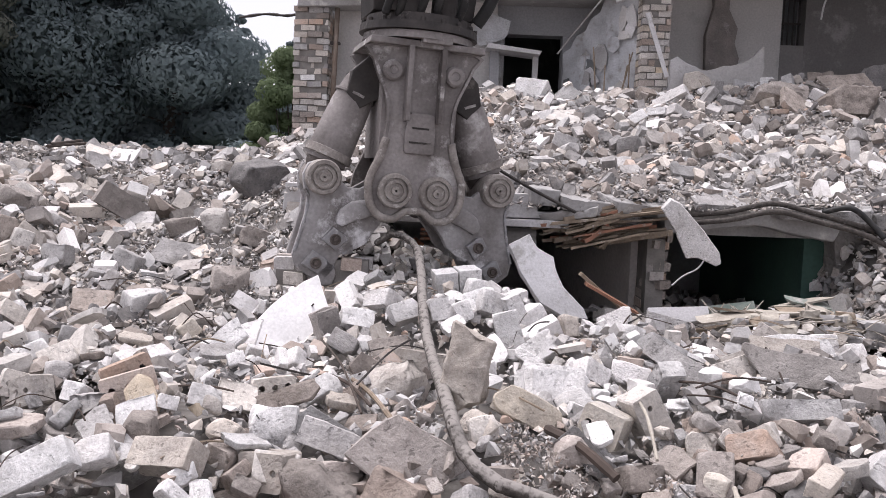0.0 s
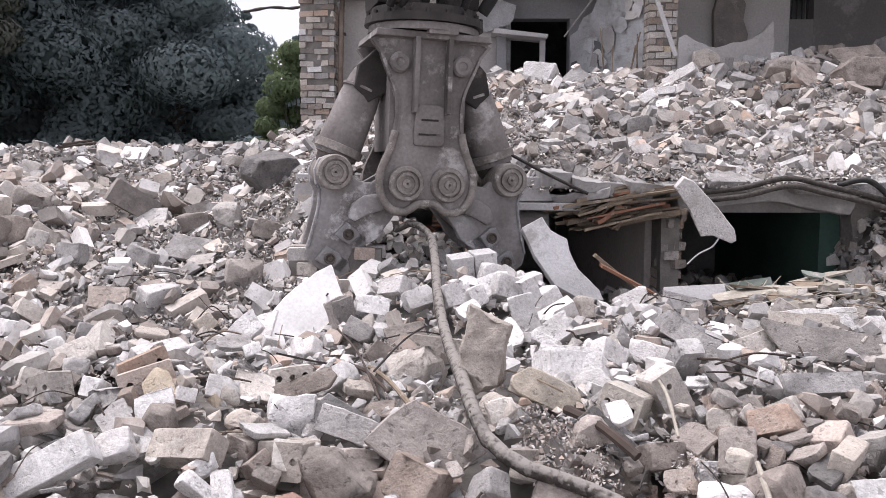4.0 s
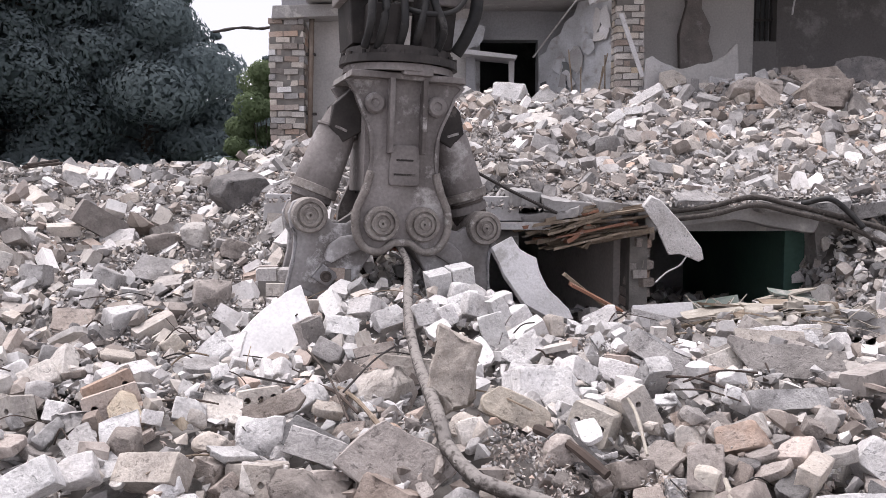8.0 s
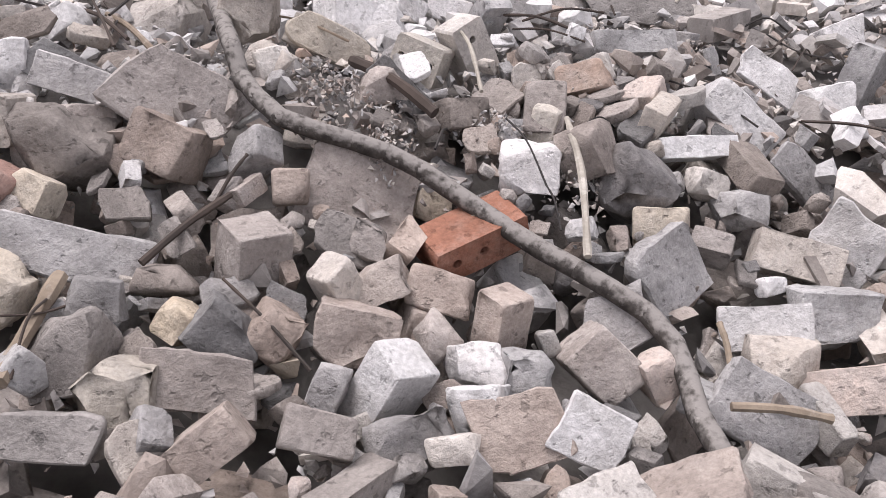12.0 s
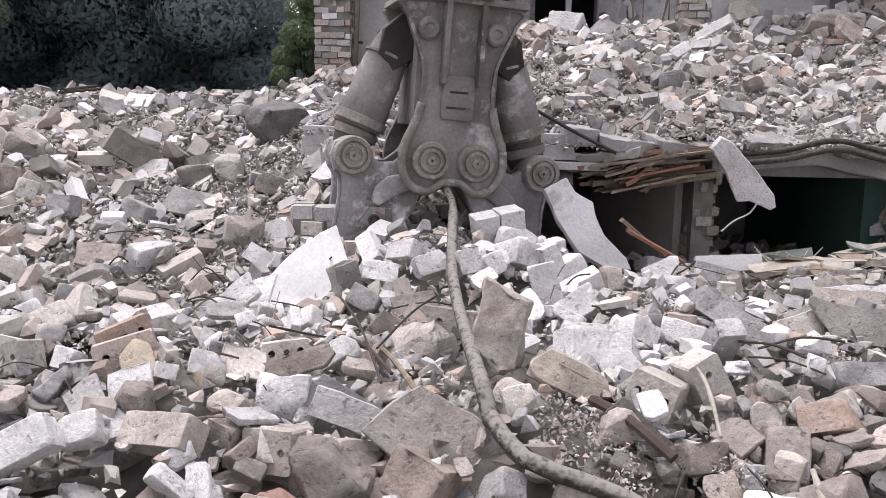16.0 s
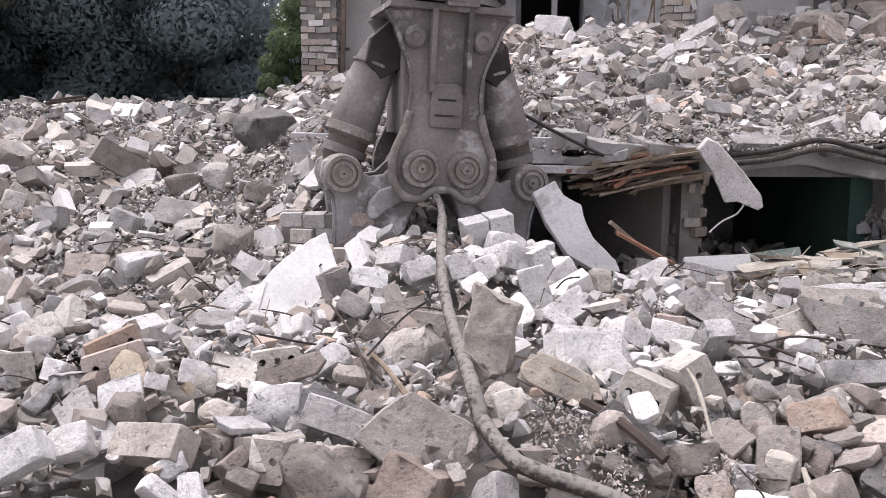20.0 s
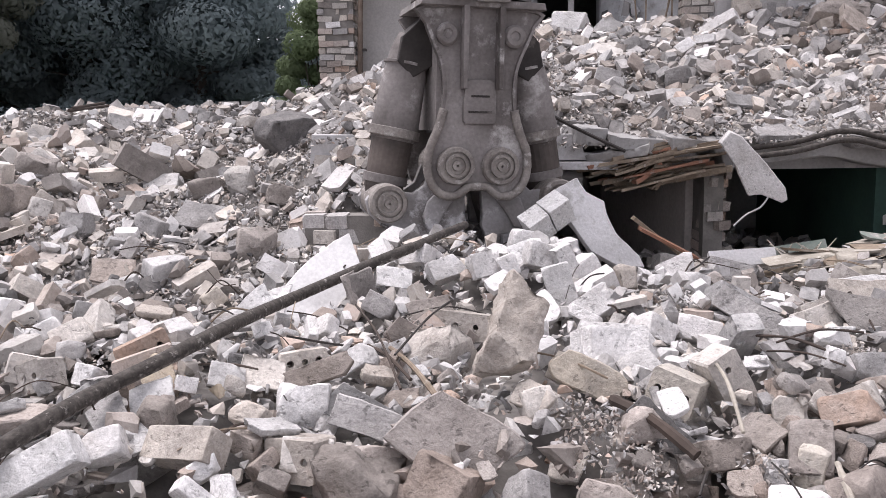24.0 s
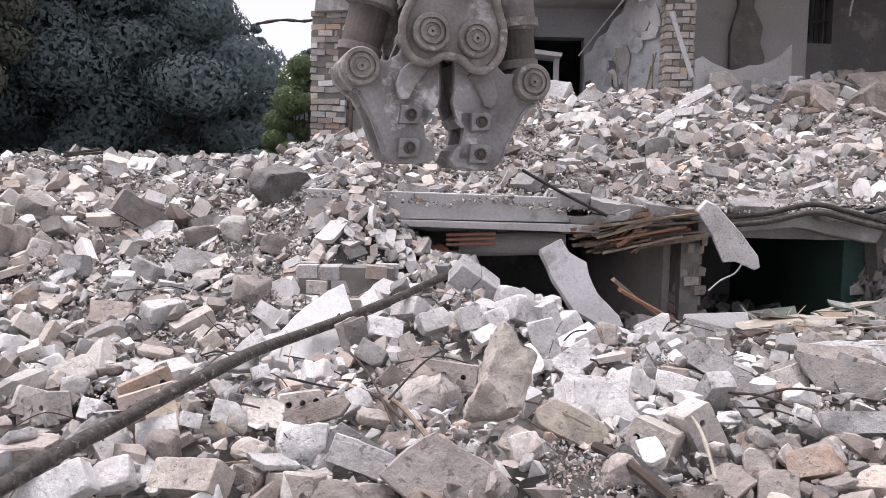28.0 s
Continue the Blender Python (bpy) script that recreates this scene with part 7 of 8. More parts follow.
    tagged(part("stick", tube([(1.142, 3.714, 0.701), (1.302, 3.700, 0.754), (1.462, 3.686, 0.746)], 0.005, 7, 0.15), BARK), "thin dry branch lying on the rubble", "stick", group="sticks in the rubble")
    tagged(part("stick", tube([(1.096, 3.679, 0.677), (1.206, 3.582, 0.695), (1.316, 3.484, 0.673)], 0.004, 7, 0.15), BARK), "thin dry branch lying on the rubble", "stick", group="sticks in the rubble")
    tagged(part("stick", tube([(0.414, 3.110, 0.676), (0.523, 2.989, 0.648), (0.631, 2.869, 0.580)], 0.018, 7, 0.15), BARK), "dark charred lath in the rubble", "stick", group="sticks in the rubble")
    tagged(part("plank", tube([(-0.421, 2.132, 0.219), (-0.381, 2.282, 0.266), (-0.340, 2.432, 0.313)], 0.020, 7, 0.15), WOOD), "grey weathered plank edge in the rubble", "plank", group="sticks in the rubble")
    tagged(part("stick", tube([(-0.163, 2.459, 0.325), (-0.057, 2.550, 0.386), (0.050, 2.641, 0.427)], 0.010, 7, 0.15), BARK), "thin bare branch caught in the rubble", "stick", group="sticks in the rubble")
    tagged(part("stick", tube([(0.014, 2.635, 0.414), (0.055, 2.685, 0.469), (0.095, 2.735, 0.504)], 0.005, 7, 0.15), BARK), "thin forked twig on the rubble", "stick", group="sticks in the rubble")
    tagged(part("stick", tube([(1.230, 2.157, 0.249), (1.219, 2.098, 0.233), (1.208, 2.040, 0.196)], 0.009, 7, 0.15), WOOD), "weathered stick on the rubble", "stick", group="sticks in the rubble")
    tagged(part("stick", tube([(1.158, 1.935, 0.162), (1.273, 1.909, 0.163), (1.389, 1.883, 0.144)], 0.012, 7, 0.15), WOOD), "weathered stick on the rubble", "stick", group="sticks in the rubble")
    tagged(part("wire", tube([(0.832, 2.815, 0.581), (0.862, 2.700, 0.551), (0.893, 2.584, 0.460)], 0.003, 7, 0.15), DARK_STEEL), "thin bent wire in the rubble", "wire", group="sticks in the rubble")
    tagged(part("wire", tube([(0.893, 2.584, 0.460), (0.893, 2.511, 0.445), (0.893, 2.438, 0.390)], 0.003, 7, 0.15), DARK_STEEL), "thin bent wire in the rubble", "wire", group="sticks in the rubble")


twigs()


def gripped_chips():
    """Chips that the jaws lift out of the heap and let fall again."""
    r = random.Random(23)
    out = []
    for i in range(12):
        o = part("chip", hull(chunk_points(r, r.uniform(0.03, 0.06), r.uniform(0.03, 0.05), r.uniform(0.025, 0.045), 10)), RUBBLE[r.choice(("beige", "white", "grey"))][0], m=pose(0, 0, 0))
        tagged(o, "small masonry chip falling from the jaws", "chip", group="falling chips")
        out.append((o, r.uniform(-0.12, 0.12), r.uniform(-0.05, 0.1), r.uniform(25.6, 27.6), r.uniform(0, 360)))
    return out


CHIPS = gripped_chips()

# ---- rubble ----


def shape_arrays(bm):
    bmesh.ops.triangulate(bm, faces=bm.faces)
    bm.verts.index_update()
    v = np.array([p.co[:] for p in bm.verts])
    f = np.array([[q.index for q in p.verts] for p in bm.faces])
    bm.free()
    return v, f


def library():
    r = random.Random(99)
    lib = {"brick": [], "half": [], "chunk": [], "plate": [], "bit": [], "crumb": []}
    for i in range(7):
        lib["brick"].append(shape_arrays(hull(brick_points(r, 0.25, 0.12, 0.088, 0.014))))
    for i in range(8):
        lib["half"].append(shape_arrays(hull(brick_points(r, 0.17, 0.12, 0.088, 0.016, r.uniform(0.1, 0.4)))))
    for i in range(12):
        lib["chunk"].append(shape_arrays(fractured(r, 0.18, 0.135, 0.11, 9) if i % 3 else hull(chunk_points(r, 0.16, 0.12, 0.10, 20))))
    for i in range(8):
        lib["plate"].append(shape_arrays(shard(r, 0.25, 0.16, 0.05)))
    for i in range(12):
        lib["bit"].append(shape_arrays(hull(chunk_points(r, 0.17, 0.12, 0.085, 9))))
    for i in range(8):
        lib["crumb"].append(shape_arrays(hull(chunk_points(r, 0.056, 0.046, 0.036, 6))))
    return lib


LIB = library()
KIND_NAME = {"brick": "brick", "half": "half_brick", "chunk": "concrete_chunk", "plate": "broken_slab", "bit": "masonry_bit", "crumb": "crumb"}


def piece_meshes():
    out = {}
    for k, shapes in LIB.items():
        for i, (v, f) in enumerate(shapes):
            me = bpy.data.meshes.new(KIND_NAME[k])
            me.from_pydata(v.tolist(), [], f.tolist())
            if k not in ("crumb", "bit"):
                bm = bmesh.new()
                bm.from_mesh(me)
                roughen(bm, 0.009 if k in ("brick", "half") else 0.016, random.Random(i), 0.006, 0.045).to_mesh(me)
                bm.free()
            me.materials.append(None)
            out[(k, i)] = me
    return out


def key_at(x, y, kind, deck_side):
    """The colour of a piece by the part of the site it lies in."""
    u = min(0.999, max(0.0, rng.random() + 0.2 * noise.noise(Vector((x * 1.3, y * 1.3, 7.7)))))
    if not deck_side and -0.8 < x < 1.4 and 3.5 < y < 5.8:
        return "white" if u < 0.66 else "beige" if u < 0.78 else "grey" if u < 0.88 else "tan" if u < 0.95 else "pink"
    if not deck_side and y < 3.4 and x < -0.7:
        return "white" if u < 0.10 else "beige" if u < 0.3 else "grey" if u < 0.58 else "tan" if u < 0.78 else "brown" if u < 0.98 else "yellow"
    if not deck_side and y < 3.8 and x > 0.75:
        return "white" if u < 0.05 else "beige" if u < 0.2 else "grey" if u < 0.36 else "tan" if u < 0.6 else "brown" if u < 0.92 else "dark"
    if not deck_side and y < 3.0:
        return "white" if u < 0.06 else "beige" if u < 0.16 else "grey" if u < 0.30 else "tan" if u < 0.6 else "brown" if u < 0.9 else "yellow" if u < 0.93 else "pink" if u < 0.95 else "dark"
    if not deck_side and x > 1.4 and y > 3.4:
        return "white" if u < 0.16 else "beige" if u < 0.4 else "grey" if u < 0.66 else "brown" if u < 0.94 else "dark"
    if not deck_side and x < -2.5 and 4.8 < y < 7.6:
        return "white" if u < 0.12 else "beige" if u < 0.5 else "grey" if u < 0.64 else "tan" if u < 0.8 else "brown" if u < 0.96 else "pink"
    if x < -1.2:
        return "white" if u < 0.17 else "beige" if u < 0.38 else "grey" if u < 0.66 else "brown" if u < 0.96 else "pink" if u < 0.97 else "dark"
    if deck_side:
        return "white" if u < 0.09 else "beige" if u < 0.30 else "grey" if u < 0.64 else "brown" if u < 0.93 else "pink" if u < 0.97 else "dark"
    return "white" if u < 0.34 else "beige" if u < 0.56 else "grey" if u < 0.8 else "brown" if u < 0.92 else "pink" if u < 0.97 else "dark"


def grit_key(key):
    """Crumbs are mostly mortar and dust, seldom white."""
    return rng.choice(("grey", "beige", "grey", "white")) if key == "white" else key


def lie(x, y, z, gx, gy, sink, kind):
    """A resting pose on the slope with a random tilt."""
    normal = Vector((-gx, -gy, 1)).normalized()
    tip = 22 if kind == "plate" else 30
    face = rng.choice((0, 0, 90, 90)) if kind in ("brick", "half") else 0
    roll = Euler((radians(rng.gauss(0, tip) + face), radians(rng.gauss(0, tip)), rng.uniform(0, 6.283)))
    m = normal.to_track_quat("Z", "Y").to_matrix() @ Euler((0, 0, rng.uniform(0, 6.283))).to_matrix() @ roll.to_matrix()
    return Matrix.Translation(Vector((x, y, z)) + normal * sink) @ m.to_4x4()


TAKEN = {}


def free(x, y, gap):
    i, j = int(x // 0.2), int(y // 0.2)
    for a in (i - 2, i - 1, i, i + 1, i + 2):
        for b in (j - 2, j - 1, j, j + 1, j + 2):
            for px, py, pg in TAKEN.get((a, b), ()):
                if (px - x) ** 2 + (py - y) ** 2 < ((gap + pg) * 0.5) ** 2:
                    return False
    TAKEN.setdefault((i, j), []).append((x, y, gap))
    return True


for _x, _y, _g in HOLD:
    TAKEN.setdefault((int(_x // 0.2), int(_y // 0.2)), []).append((_x, _y, _g))


def clear(x, y, d):
    """True where no single piece or cable lies within d."""
    i, j = int(x // 0.4), int(y // 0.4)
    for a in (i - 1, i, i + 1):
        for b in (j - 1, j, j + 1):
            for px, py, pg in HELD.get((a, b), ()):
                if (px - x) ** 2 + (py - y) ** 2 < (d + pg * 0.6) ** 2:
                    return False
    return True


HELD = {}
for _x, _y, _g in HOLD:
    HELD.setdefault((int(_x // 0.4), int(_y // 0.4)), []).append((_x, _y, _g))


def near(x, y):
    """The stretch of the heap that is walked past at arm's length."""
    return y < 4.1 and -1.7 < x < 1.9


JOINED = {}
PIECES = []


def scatter(count, x0, x1, y0, y1, deck_side, mix, size, spread, gap, sink):
    """Random pieces over a field; mix: kind and weight."""
    kinds, weights = [k for k, _ in mix], [w for _, w in mix]
    xs, ys = nrng.uniform(x0, x1, count), nrng.uniform(y0, y1, count)
    e = 0.06
    zs = height(xs, ys, deck_side)
    gxs = (height(xs + e, ys, deck_side) - height(xs - e, ys, deck_side)) / (2 * e)
    gys = (height(xs, ys + e, deck_side) - height(xs, ys - e, deck_side)) / (2 * e)
    for x, y, z, gx, gy in zip(xs.tolist(), ys.tolist(), zs.tolist(), gxs.tolist(), gys.tolist()):
        if not deck_side and 0.2 < x < 2.95 and y > 6.05 and rng.random() > 0.25:
            continue
        # the heap thins out at its foot and its ends
        edge = max(-2.1 - x, x - 2.5, 0) / 2.4 * ease(5.0, 3.8, y)
        if not deck_side and y0 > 0.6 and y < 5 and (rng.random() < edge * 1.3 or y < 1.5 + 0.35 * noise.noise(Vector((x * 1.4, y, 0.3))) + edge):
            continue
        kind = rng.choices(kinds, weights)[0]
        s = size * rng.uniform(1 - spread, 1 + spread)
        if kind not in ("crumb", "bit") and (deck_side or (x < -0.8 and y > 3.4)):
            # drifts of fine grit between heaps of larger pieces
            if rng.random() < 0.85 * ease(0.05, 0.35, drift(x, y, deck_side)):
                continue
        if kind == "bit" and rng.random() < 0.6 * ease(0.1, 0.4, drift(x, y, deck_side)):
            continue
        if kind not in ("crumb", "bit") and not deck_side and sink > 0 and not clear(x, y, 0.085 * s):
            continue
        if gap and not free(x, y, gap * s):
            continue
        m = lie(x, y, z, gx, gy, sink * s + rng.uniform(-0.015, 0.02), kind)
        sc = (s * rng.uniform(0.85, 1.15), s * rng.uniform(0.85, 1.15), s * rng.uniform(0.8, 1.2)) if kind in ("chunk", "plate", "bit", "crumb") else (s, s, s)
        put_piece(kind, m @ Matrix.Diagonal((*sc, 1)), grit_key(key_at(x, y, kind, deck_side)) if kind in ("crumb", "bit") else key_at(x, y, kind, deck_side), x, y, deck_side)


def drift(x, y, deck_side):
    """How far the spot is covered by dust and fine grit instead of larger pieces."""
    d = 0.8 * noise.noise(Vector((x * 0.9, y * 0.9, 3.1))) + 0.45 * noise.noise(Vector((x * 2.4, y * 2.4, 1.7)))
    if deck_side:
        return d - 0.16 + 0.6 * float(ease(7.5, 6.9, y)) + 0.25 * float(ease(2.6, 3.6, x)) * float(ease(9.2, 8.4, y))
    d += 0.6 * math.exp(-((x + 1.55) / 0.75) ** 2 - ((y - 6.1) / 0.9) ** 2)
    return d + 0.10 - 0.8 * math.exp(-((x + 3.5) / 0.8) ** 2 - ((y - 6.4) / 0.9) ** 2)


def put_piece(kind, m, key, x, y, deck_side):
    i = rng.randrange(len(LIB[kind]))
    if kind not in ("crumb", "bit") and not deck_side and near(x, y):
        PIECES.append((kind, i, m, key))
    else:
        JOINED.setdefault((key, deck_side, kind in ("crumb", "bit")), []).append((kind, i, m))


def grit_patch(x, y, wide, count, key):
    """A small spill of crumbled mortar over the larger pieces."""
    for _ in range(count):
        a, d = rng.uniform(0, 6.283), wide * rng.random() ** 0.6
        px, py = x + math.cos(a) * d, y + math.sin(a) * d
        z = float(lower(np.float64(px), np.float64(py))) + 0.055 * (1 - d / wide) + rng.uniform(0.0, 0.035)
        s = rng.uniform(0.14, 0.5)
        m = Matrix.Translation((px, py, z)) @ Euler((rng.uniform(0, 6), rng.uniform(0, 6), rng.uniform(0, 6))).to_matrix().to_4x4() @ Matrix.Diagonal((s, s, s, 1))
        put_piece("crumb", m, rng.choice((key, key, "beige", "grey")), px, py, False)


def fields():
    big = [("brick", 4), ("half", 5), ("chunk", 4), ("plate", 2.6)]
    rough = [("brick", 0.8), ("half", 3), ("chunk", 7), ("plate", 4)]
    grit = [("crumb", 3), ("bit", 1)]
    # the near heap: a half-buried bed, the main layer, pieces on top, grit
    held = dict((k, list(v)) for k, v in TAKEN.items())
    TAKEN.clear()
    scatter(3900, -4.6, 5.0, 1.2, 5.8, False, big, 1.05, 0.2, 0.21, -0.14)
    TAKEN.update(held)
    scatter(3900, -4.6, 5.0, 1.2, 5.7, False, big, 0.98, 0.2, 0.18, 0.03)
    scatter(7000, -4.2, 4.4, 2.9, 5.9, False, rough, 0.55, 0.35, 0.11, 0.04)
    scatter(5000, -4.2, 4.4, 2.95, 5.9, False, [("bit", 1)], 0.42, 0.45, 0.06, 0.04)
    scatter(495, -4.6, 5.0, 1.3, 3.1, False, rough, 0.85, 0.3, 0.0, 0.075)
    scatter(1350, -4.6, 5.0, 1.2, 3.0, False, rough, 0.55, 0.25, 0.13, 0.03)
    scatter(750, -4.6, 5.0, 2.2, 5.7, False, rough, 0.5, 0.35, 0.0, 0.13)
    scatter(15000, -4.2, 4.4, 2.9, 6.6, False, grit, 0.55, 0.45, 0, 0.0)
    scatter(3300, -4.6, 5.0, 1.2, 3.0, False, grit, 0.6, 0.45, 0, -0.09)
    scatter(675, -4.6, 5.0, 1.2, 3.3, False, rough, 0.75, 0.35, 0.0, -0.15)
    scatter(700, -1.15, 0.5, 5.6, 6.7, False, rough, 0.65, 0.35, 0.1, 0.02)
    scatter(900, -1.15, 0.5, 5.6, 6.7, False, rough, 0.35, 0.4, 0.0, 0.03)
    scatter(2550, -4.6, 5.0, 1.2, 3.2, False, rough, 0.38, 0.4, 0.07, 0.05)
    # rubble added on the basement floor to bounce light onto its walls
    scatter(1500, 0.3, 2.85, 6.1, 9.2, False, rough, 0.6, 0.4, 0.12, 0.0)
    # thin spread round the heap
    scatter(900, -7.5, 7.5, 0.4, 4.4, False, rough, 0.7, 0.4, 0.2, 0.0)
    scatter(2500, -7.5, 7.5, -1.0, 4.4, False, grit, 0.8, 0.5, 0, 0.0)
    # the slope beside the deck
    bits = [("bit", 1)]
    scatter(1500, -7.0, -1.0, 3.6, 10.9, False, big, 0.85, 0.35, 0.22, 0.03)
    scatter(520, -4.6, -2.4, 5.0, 7.6, False, big, 1.25, 0.25, 0.17, 0.08)
    scatter(8000, -7.0, -0.9, 3.6, 10.9, False, rough, 0.5, 0.5, 0.11, 0.02)
    scatter(19000, -7.0, -0.9, 3.6, 10.9, False, bits, 0.38, 0.5, 0.05, 0.012)
    scatter(42000, -6.5, -0.9, 3.6, 10.6, False, [("crumb", 1)], 0.6, 0.55, 0, -0.005)
    for spill in ((0.390, 2.966, 0.17, 330, "tan"), (0.293, 3.100, 0.10, 110, "tan"), (-0.305, 4.075, 0.13, 200, "brown"), (0.812, 2.868, 0.12, 170, "brown"), (1.426, 3.646, 0.14, 150, "brown"), (0.477, 2.812, 0.10, 150, "tan"), (1.020, 2.663, 0.10, 120, "brown"), (0.917, 4.341, 0.16, 160, "grey"), (1.800, 3.571, 0.12, 90, "brown")):
        grit_patch(*spill)
    # rubble on the deck
    TAKEN.clear()
    scatter(1300, -1.2, 6.0, 6.38, 11.2, True, big, 0.78, 0.35, 0.22, 0.03)
    scatter(7000, -1.2, 6.0, 6.36, 11.2, True, rough, 0.6, 0.45, 0.11, 0.02)
    scatter(17000, -1.2, 6.0, 6.26, 11.2, True, bits, 0.40, 0.5, 0.05, 0.015)
    scatter(40000, -1.2, 5.6, 6.18, 11.2, True, [("crumb", 1)], 0.6, 0.55, 0, -0.005)
    # beyond the right end of the basement
    scatter(1600, 2.8, 6.0, 3.5, 6.8, False, big, 0.8, 0.35, 0.16, 0.03)
    scatter(3500, 2.8, 6.0, 3.5, 6.9, False, bits, 0.5, 0.45, 0.06, 0.02)
    scatter(8000, 2.8, 6.0, 3.5, 6.9, False, grit, 0.8, 0.45, 0, 0.012)


fields()


def heap():
    meshes = piece_meshes()
    counts = {}
    rest = []
    PIECES.sort(key=lambda p: (p[2].translation - Vector((0.3, 1.6, 0.4))).length)
    for kind, i, m, key in PIECES:
        counts[kind] = counts.get(kind, 0) + 1
        if counts[kind] > 290:
            JOINED.setdefault((key, False, False), []).append((kind, i, m))
            continue
        o = new(KIND_NAME[kind], meshes[(kind, i)])
        o.parent = ground
        o.matrix_basis = m
        o.material_slots[0].link = "OBJECT"
        o.material_slots[0].material = RUBBLE[key][0]
    for (key, deck_side, small), items in JOINED.items():
        vs, fs, n = [], [], 0
        for kind, i, m in items:
            v, f = LIB[kind][i]
            a = np.array(m)
            vs.append(v @ a[:3, :3].T + a[:3, 3])
            fs.append(f + n)
            n += len(v)
        me = bpy.data.meshes.new("rubble")
        me.from_pydata(np.concatenate(vs).tolist(), [], np.concatenate(fs).tolist())
        me.materials.append(RUBBLE[key][1])
        o = new("rubble_crumbs" if small else "rubble", me)
        tagged(o, "heaped %s masonry rubble of a wrecked building" % {"white": "white", "grey": "grey", "beige": "sandy", "yellow": "yellowish", "pink": "pinkish", "dark": "dark", "brown": "brown grey", "tan": "tan", "red": "red"}[key], "rubble", kind="stuff")


heap()

# ---- what moves ----
BODY_ROWS = [
    # seconds, x, y, z, lean, left jaw, right jaw
    (0.0, -0.158, 5.40, 1.476, 2.8, 0.0, 0.0),
    (1.0, -0.158, 5.40, 1.475, 2.8, 0.0, 0.0),
    (2.0, -0.158, 5.40, 1.474, 2.8, 0.0, 0.0),
    (3.0, -0.156, 5.40, 1.473, 2.7, 0.0, 0.0),
    (3.5, -0.154, 5.40, 1.468, 2.5, -0.5, -0.4),
    (4.5, -0.151, 5.40, 1.400, 2.5, -0.3, -0.3),
    (5.5, -0.148, 5.40, 1.333, 2.5, -0.3, 0.2),
    (6.5, -0.144, 5.40, 1.328, 2.5, 0.2, 0.4),
    (7.0, -0.141, 5.40, 1.324, 2.4, 0.3, -2.0),
    (7.5, -0.132, 5.40, 1.321, 2.4, 1.0, -4.8),
    (8.0, -0.118, 5.40, 1.317, 2.4, 1.7, -8.6),
    (8.5, -0.099, 5.40, 1.317, 2.4, 3.3, -12.2),
    (9.0, -0.081, 5.40, 1.315, 2.3, 5.0, -14.7),
    (9.5, -0.077, 5.40, 1.307, 2.4, 5.3, -16.5),
    (10.0, -0.080, 5.40, 1.304, 2.6, 5.2, -15.5),
    (12.0, -0.084, 5.40, 1.305, 3.0, 5.4, -13.5),
    (14.0, -0.088, 5.40, 1.307, 3.4, 6.0, -12.1),
    (15.0, -0.088, 5.40, 1.314, 3.4, 6.8, -11.4),
    (16.5, -0.088, 5.40, 1.310, 3.5, 6.8, -11.0),
    (17.0, -0.109, 5.40, 1.289, 3.5, 4.6, -7.8),
    (17.5, -0.120, 5.40, 1.271, 4.0, 2.8, -1.4),
    (18.0, -0.113, 5.40, 1.274, 4.1, 3.9, -2.6),
    (18.5, -0.107, 5.40, 1.280, 3.4, 5.0, -6.2),
    (19.0, -0.096, 5.40, 1.288, 2.9, 7.1, -10.2),
    (19.5, -0.087, 5.40, 1.296, 2.9, 9.6, -12.8),
    (20.0, -0.078, 5.40, 1.300, 2.8, 12.8, -14.6),
    (20.5, -0.068, 5.40, 1.301, 2.6, 15.6, -16.2),
    (21.0, -0.062, 5.40, 1.302, 2.7, 18.9, -18.4),
    (21.5, -0.051, 5.40, 1.303, 2.9, 23.4, -19.6),
    (22.5, -0.032, 5.40, 1.308, 2.7, 33.0, -25.0),
    (23.5, -0.017, 5.40, 1.313, 2.4, 37.0, -29.2),
    (24.0, 0.002, 5.40, 1.313, 2.2, 37.0, -31.5),
    (24.5, 0.000, 5.40, 1.315, 2.3, 36.9, -32.2),
    (25.0, -0.040, 5.38, 1.335, 3.4, 36.6, -31.9),
    (25.5, -0.161, 5.30, 1.760, 4.3, 37.0, -32.5),
    (26.0, -0.182, 5.22, 2.225, 4.4, 38.0, -33.5),
    (26.5, -0.139, 5.20, 2.030, 5.0, 39.0, -32.0),
    (27.0, -0.104, 5.20, 2.205, 4.7, 39.0, -32.0),
    (27.5, -0.098, 5.20, 2.475, 4.8, 39.0, -32.0),
    (28.0, -0.108, 5.20, 2.410, 4.7, 39.0, -32.0),
]
TURNED = 16.0  # how far the crusher is turned on its ring


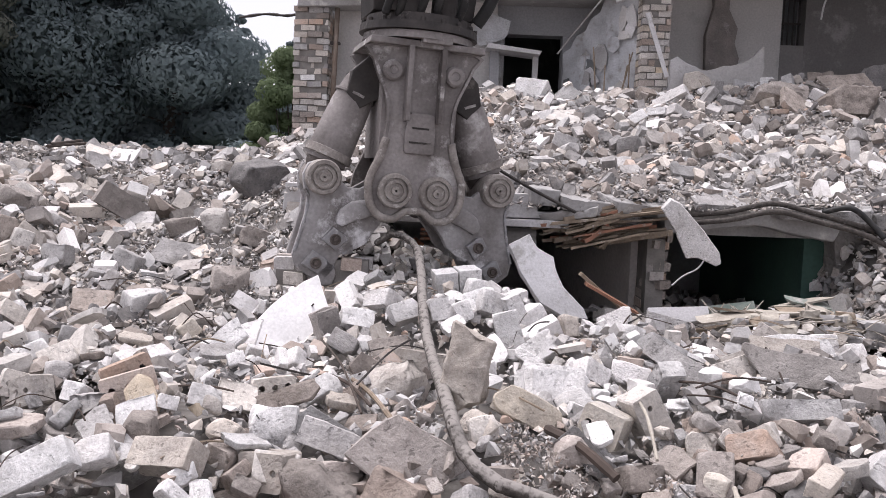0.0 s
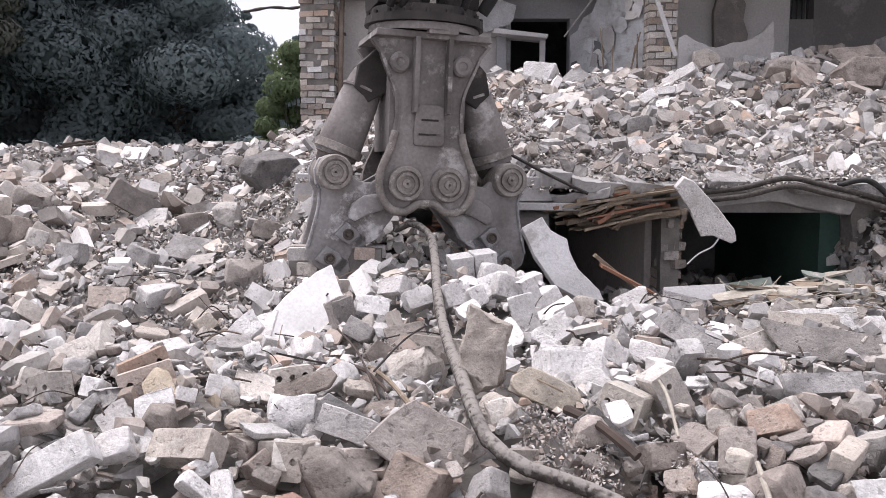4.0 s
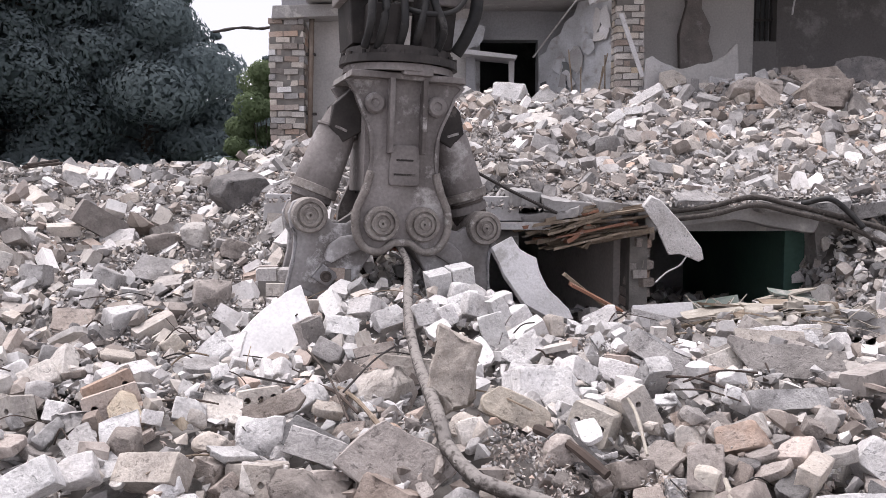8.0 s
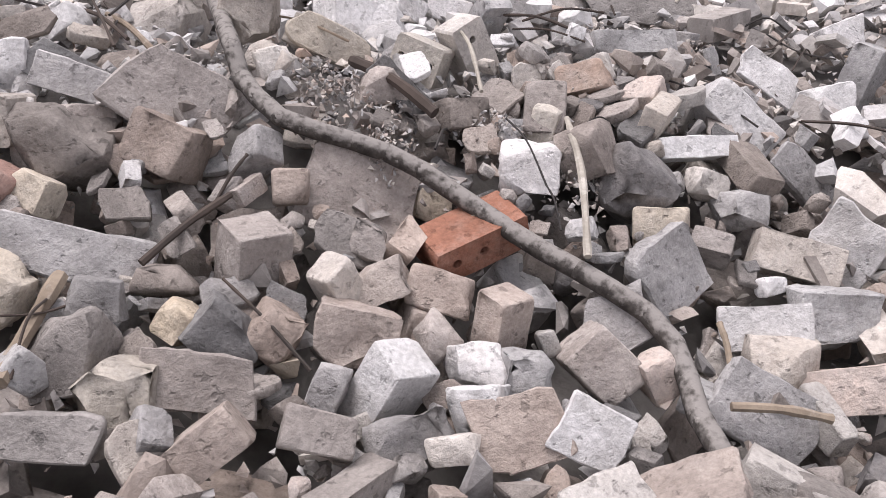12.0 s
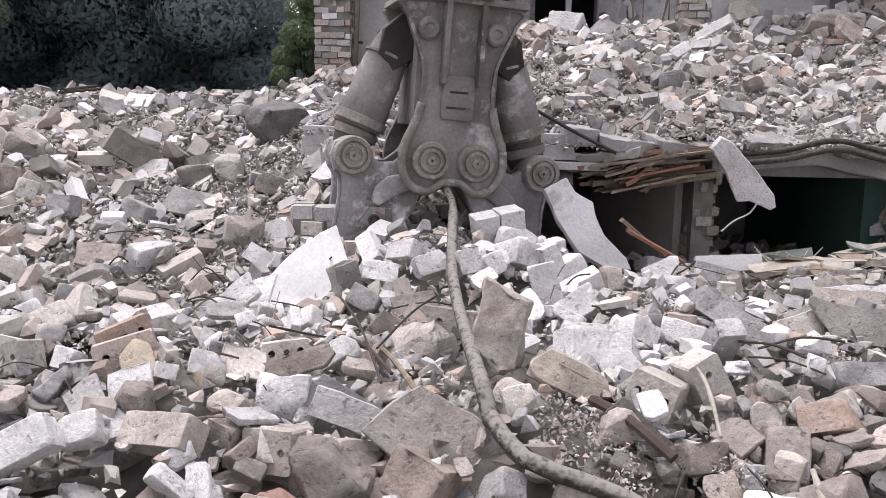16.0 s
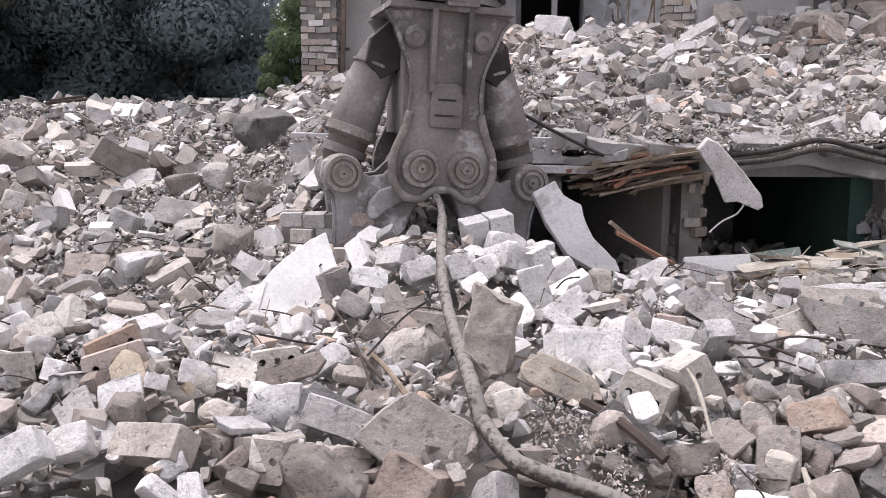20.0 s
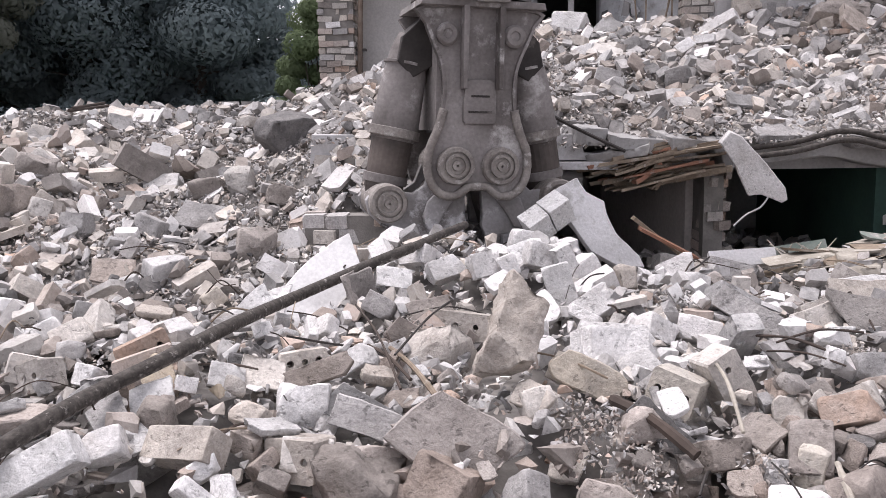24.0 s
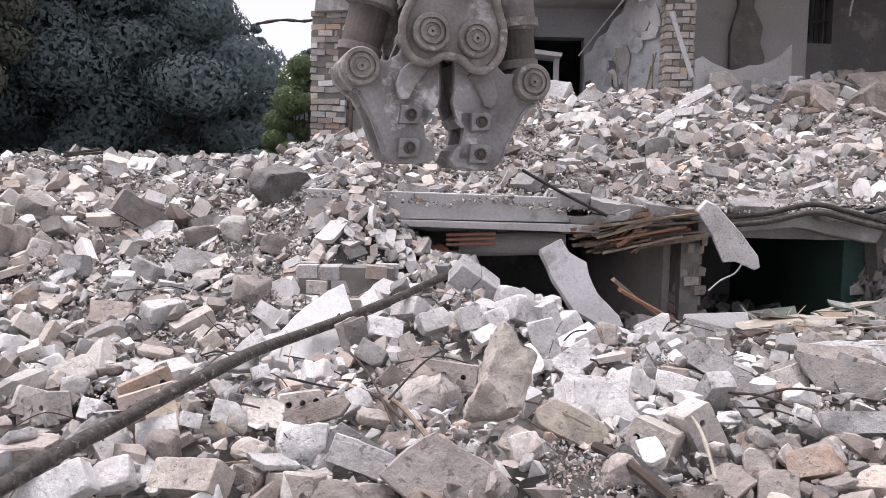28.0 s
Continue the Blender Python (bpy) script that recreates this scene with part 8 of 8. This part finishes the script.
def motions():
    walk(CRUSHER["body"], [(t, pose(x, y, z, 0, lean, TURNED) @ pose(0, 0.262, 0)) for t, x, y, z, lean, _, _ in BODY_ROWS])
    for s in (-1, 1):
        walk(CRUSHER[("jaw", s)], [(r[0], pose(s * PIN, 0, 0, 0, -(r[5] if s < 0 else r[6]), 0)) for r in BODY_ROWS])
        barrel, sleeve = [], []
        for r in BODY_ROWS:
            a = radians(r[5] if s < 0 else r[6])
            pin = Vector((s * PIN + s * 0.44 * math.cos(a) - 0.05 * math.sin(a), 0.10, s * 0.44 * math.sin(a) + 0.05 * math.cos(a)))
            top = Vector((s * 0.37, 0.10, 0.60))
            lean = math.degrees(math.atan2(pin.x - top.x, top.z - pin.z))
            barrel.append((r[0], pose(*top, 0, -lean, 0)))
            sleeve.append((r[0], pose(*pin, 0, -lean, 0)))
        walk(CRUSHER[("barrel", s)], barrel)
        walk(CRUSHER[("sleeve", s)], sleeve)
    lying, gripped, lifted, dragged, dropped = along(LYING), along(GRIPPED), along(LIFTED), along(DRAGGED), along(DROPPED)
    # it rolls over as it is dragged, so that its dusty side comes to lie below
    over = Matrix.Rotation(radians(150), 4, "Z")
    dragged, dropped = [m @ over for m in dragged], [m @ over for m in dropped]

    def between(a, b, f):
        return Matrix.Translation(a.translation.lerp(b.translation, f)) @ a.to_quaternion().slerp(b.to_quaternion(), f).to_matrix().to_4x4()

    for i, o in enumerate(CRUSHER["links"]):
        walk(o, [(0.0, lying[i]), (3.5, lying[i]), (5.4, gripped[i]), (17.3, gripped[i]), (17.7, lifted[i]), (18.1, lifted[i]), (18.5, gripped[i]), (21.6, gripped[i]), (22.1, between(gripped[i], dragged[i], 0.28)), (22.6, between(gripped[i], dragged[i], 0.62)), (23.0, between(gripped[i], dragged[i], 0.88)), (23.3, dragged[i]), (25.2, dragged[i]), (25.9, dropped[i]), (28.0, dropped[i])])
    a = big_stone.matrix_basis.copy()
    up = pose(0.135, 3.34, 0.84, -38, 22, 8)
    b = pose(0.13, 3.30, 0.83, -36, 24, 6)
    walk(big_stone, [(0.0, a), (17.3, a), (17.8, up), (18.4, up), (18.9, a), (21.6, a), (23.2, b), (28.0, b)])
    p = pair_brick.matrix_basis.copy()
    q = pose(0.155, 5.03, 1.0, 8, -10, 16)
    w = pose(0.37, 5.22, 1.03, 25, -32, 16)
    e = pose(0.03, 5.15, 1.0, 30, 35, 16)
    walk(pair_brick, [(0.0, p), (3.5, p), (5.3, q), (21.6, q), (23.3, w), (25.1, w), (25.7, e), (28.0, e)])

    # chips: lifted with the jaws, then dropped on the heap
    for o, dx, dy, when, turn in CHIPS:
        x, y = -0.13 + dx, 5.12 + dy
        rest = pose(x + 0.05, y - 0.1, float(lower(np.float64(x + 0.05), np.float64(y - 0.1))) + 0.05, turn, turn, 0)
        low, high = pose(x, y, 0.95, turn, 0, 0), pose(x - 0.05, y, 1.70, turn, 0, 0)
        rows = [(0.0, low), (25.1, low), (25.55, high)]
        if when > 25.8:
            rows.append((when, high))
        fall = max(when, 25.55)
        rows += [(fall + 0.2, pose(x, y - 0.02, 1.5, turn + 30, 0, 0)), (fall + 0.42, rest), (28.1, rest)]
        walk(o, rows)


motions()
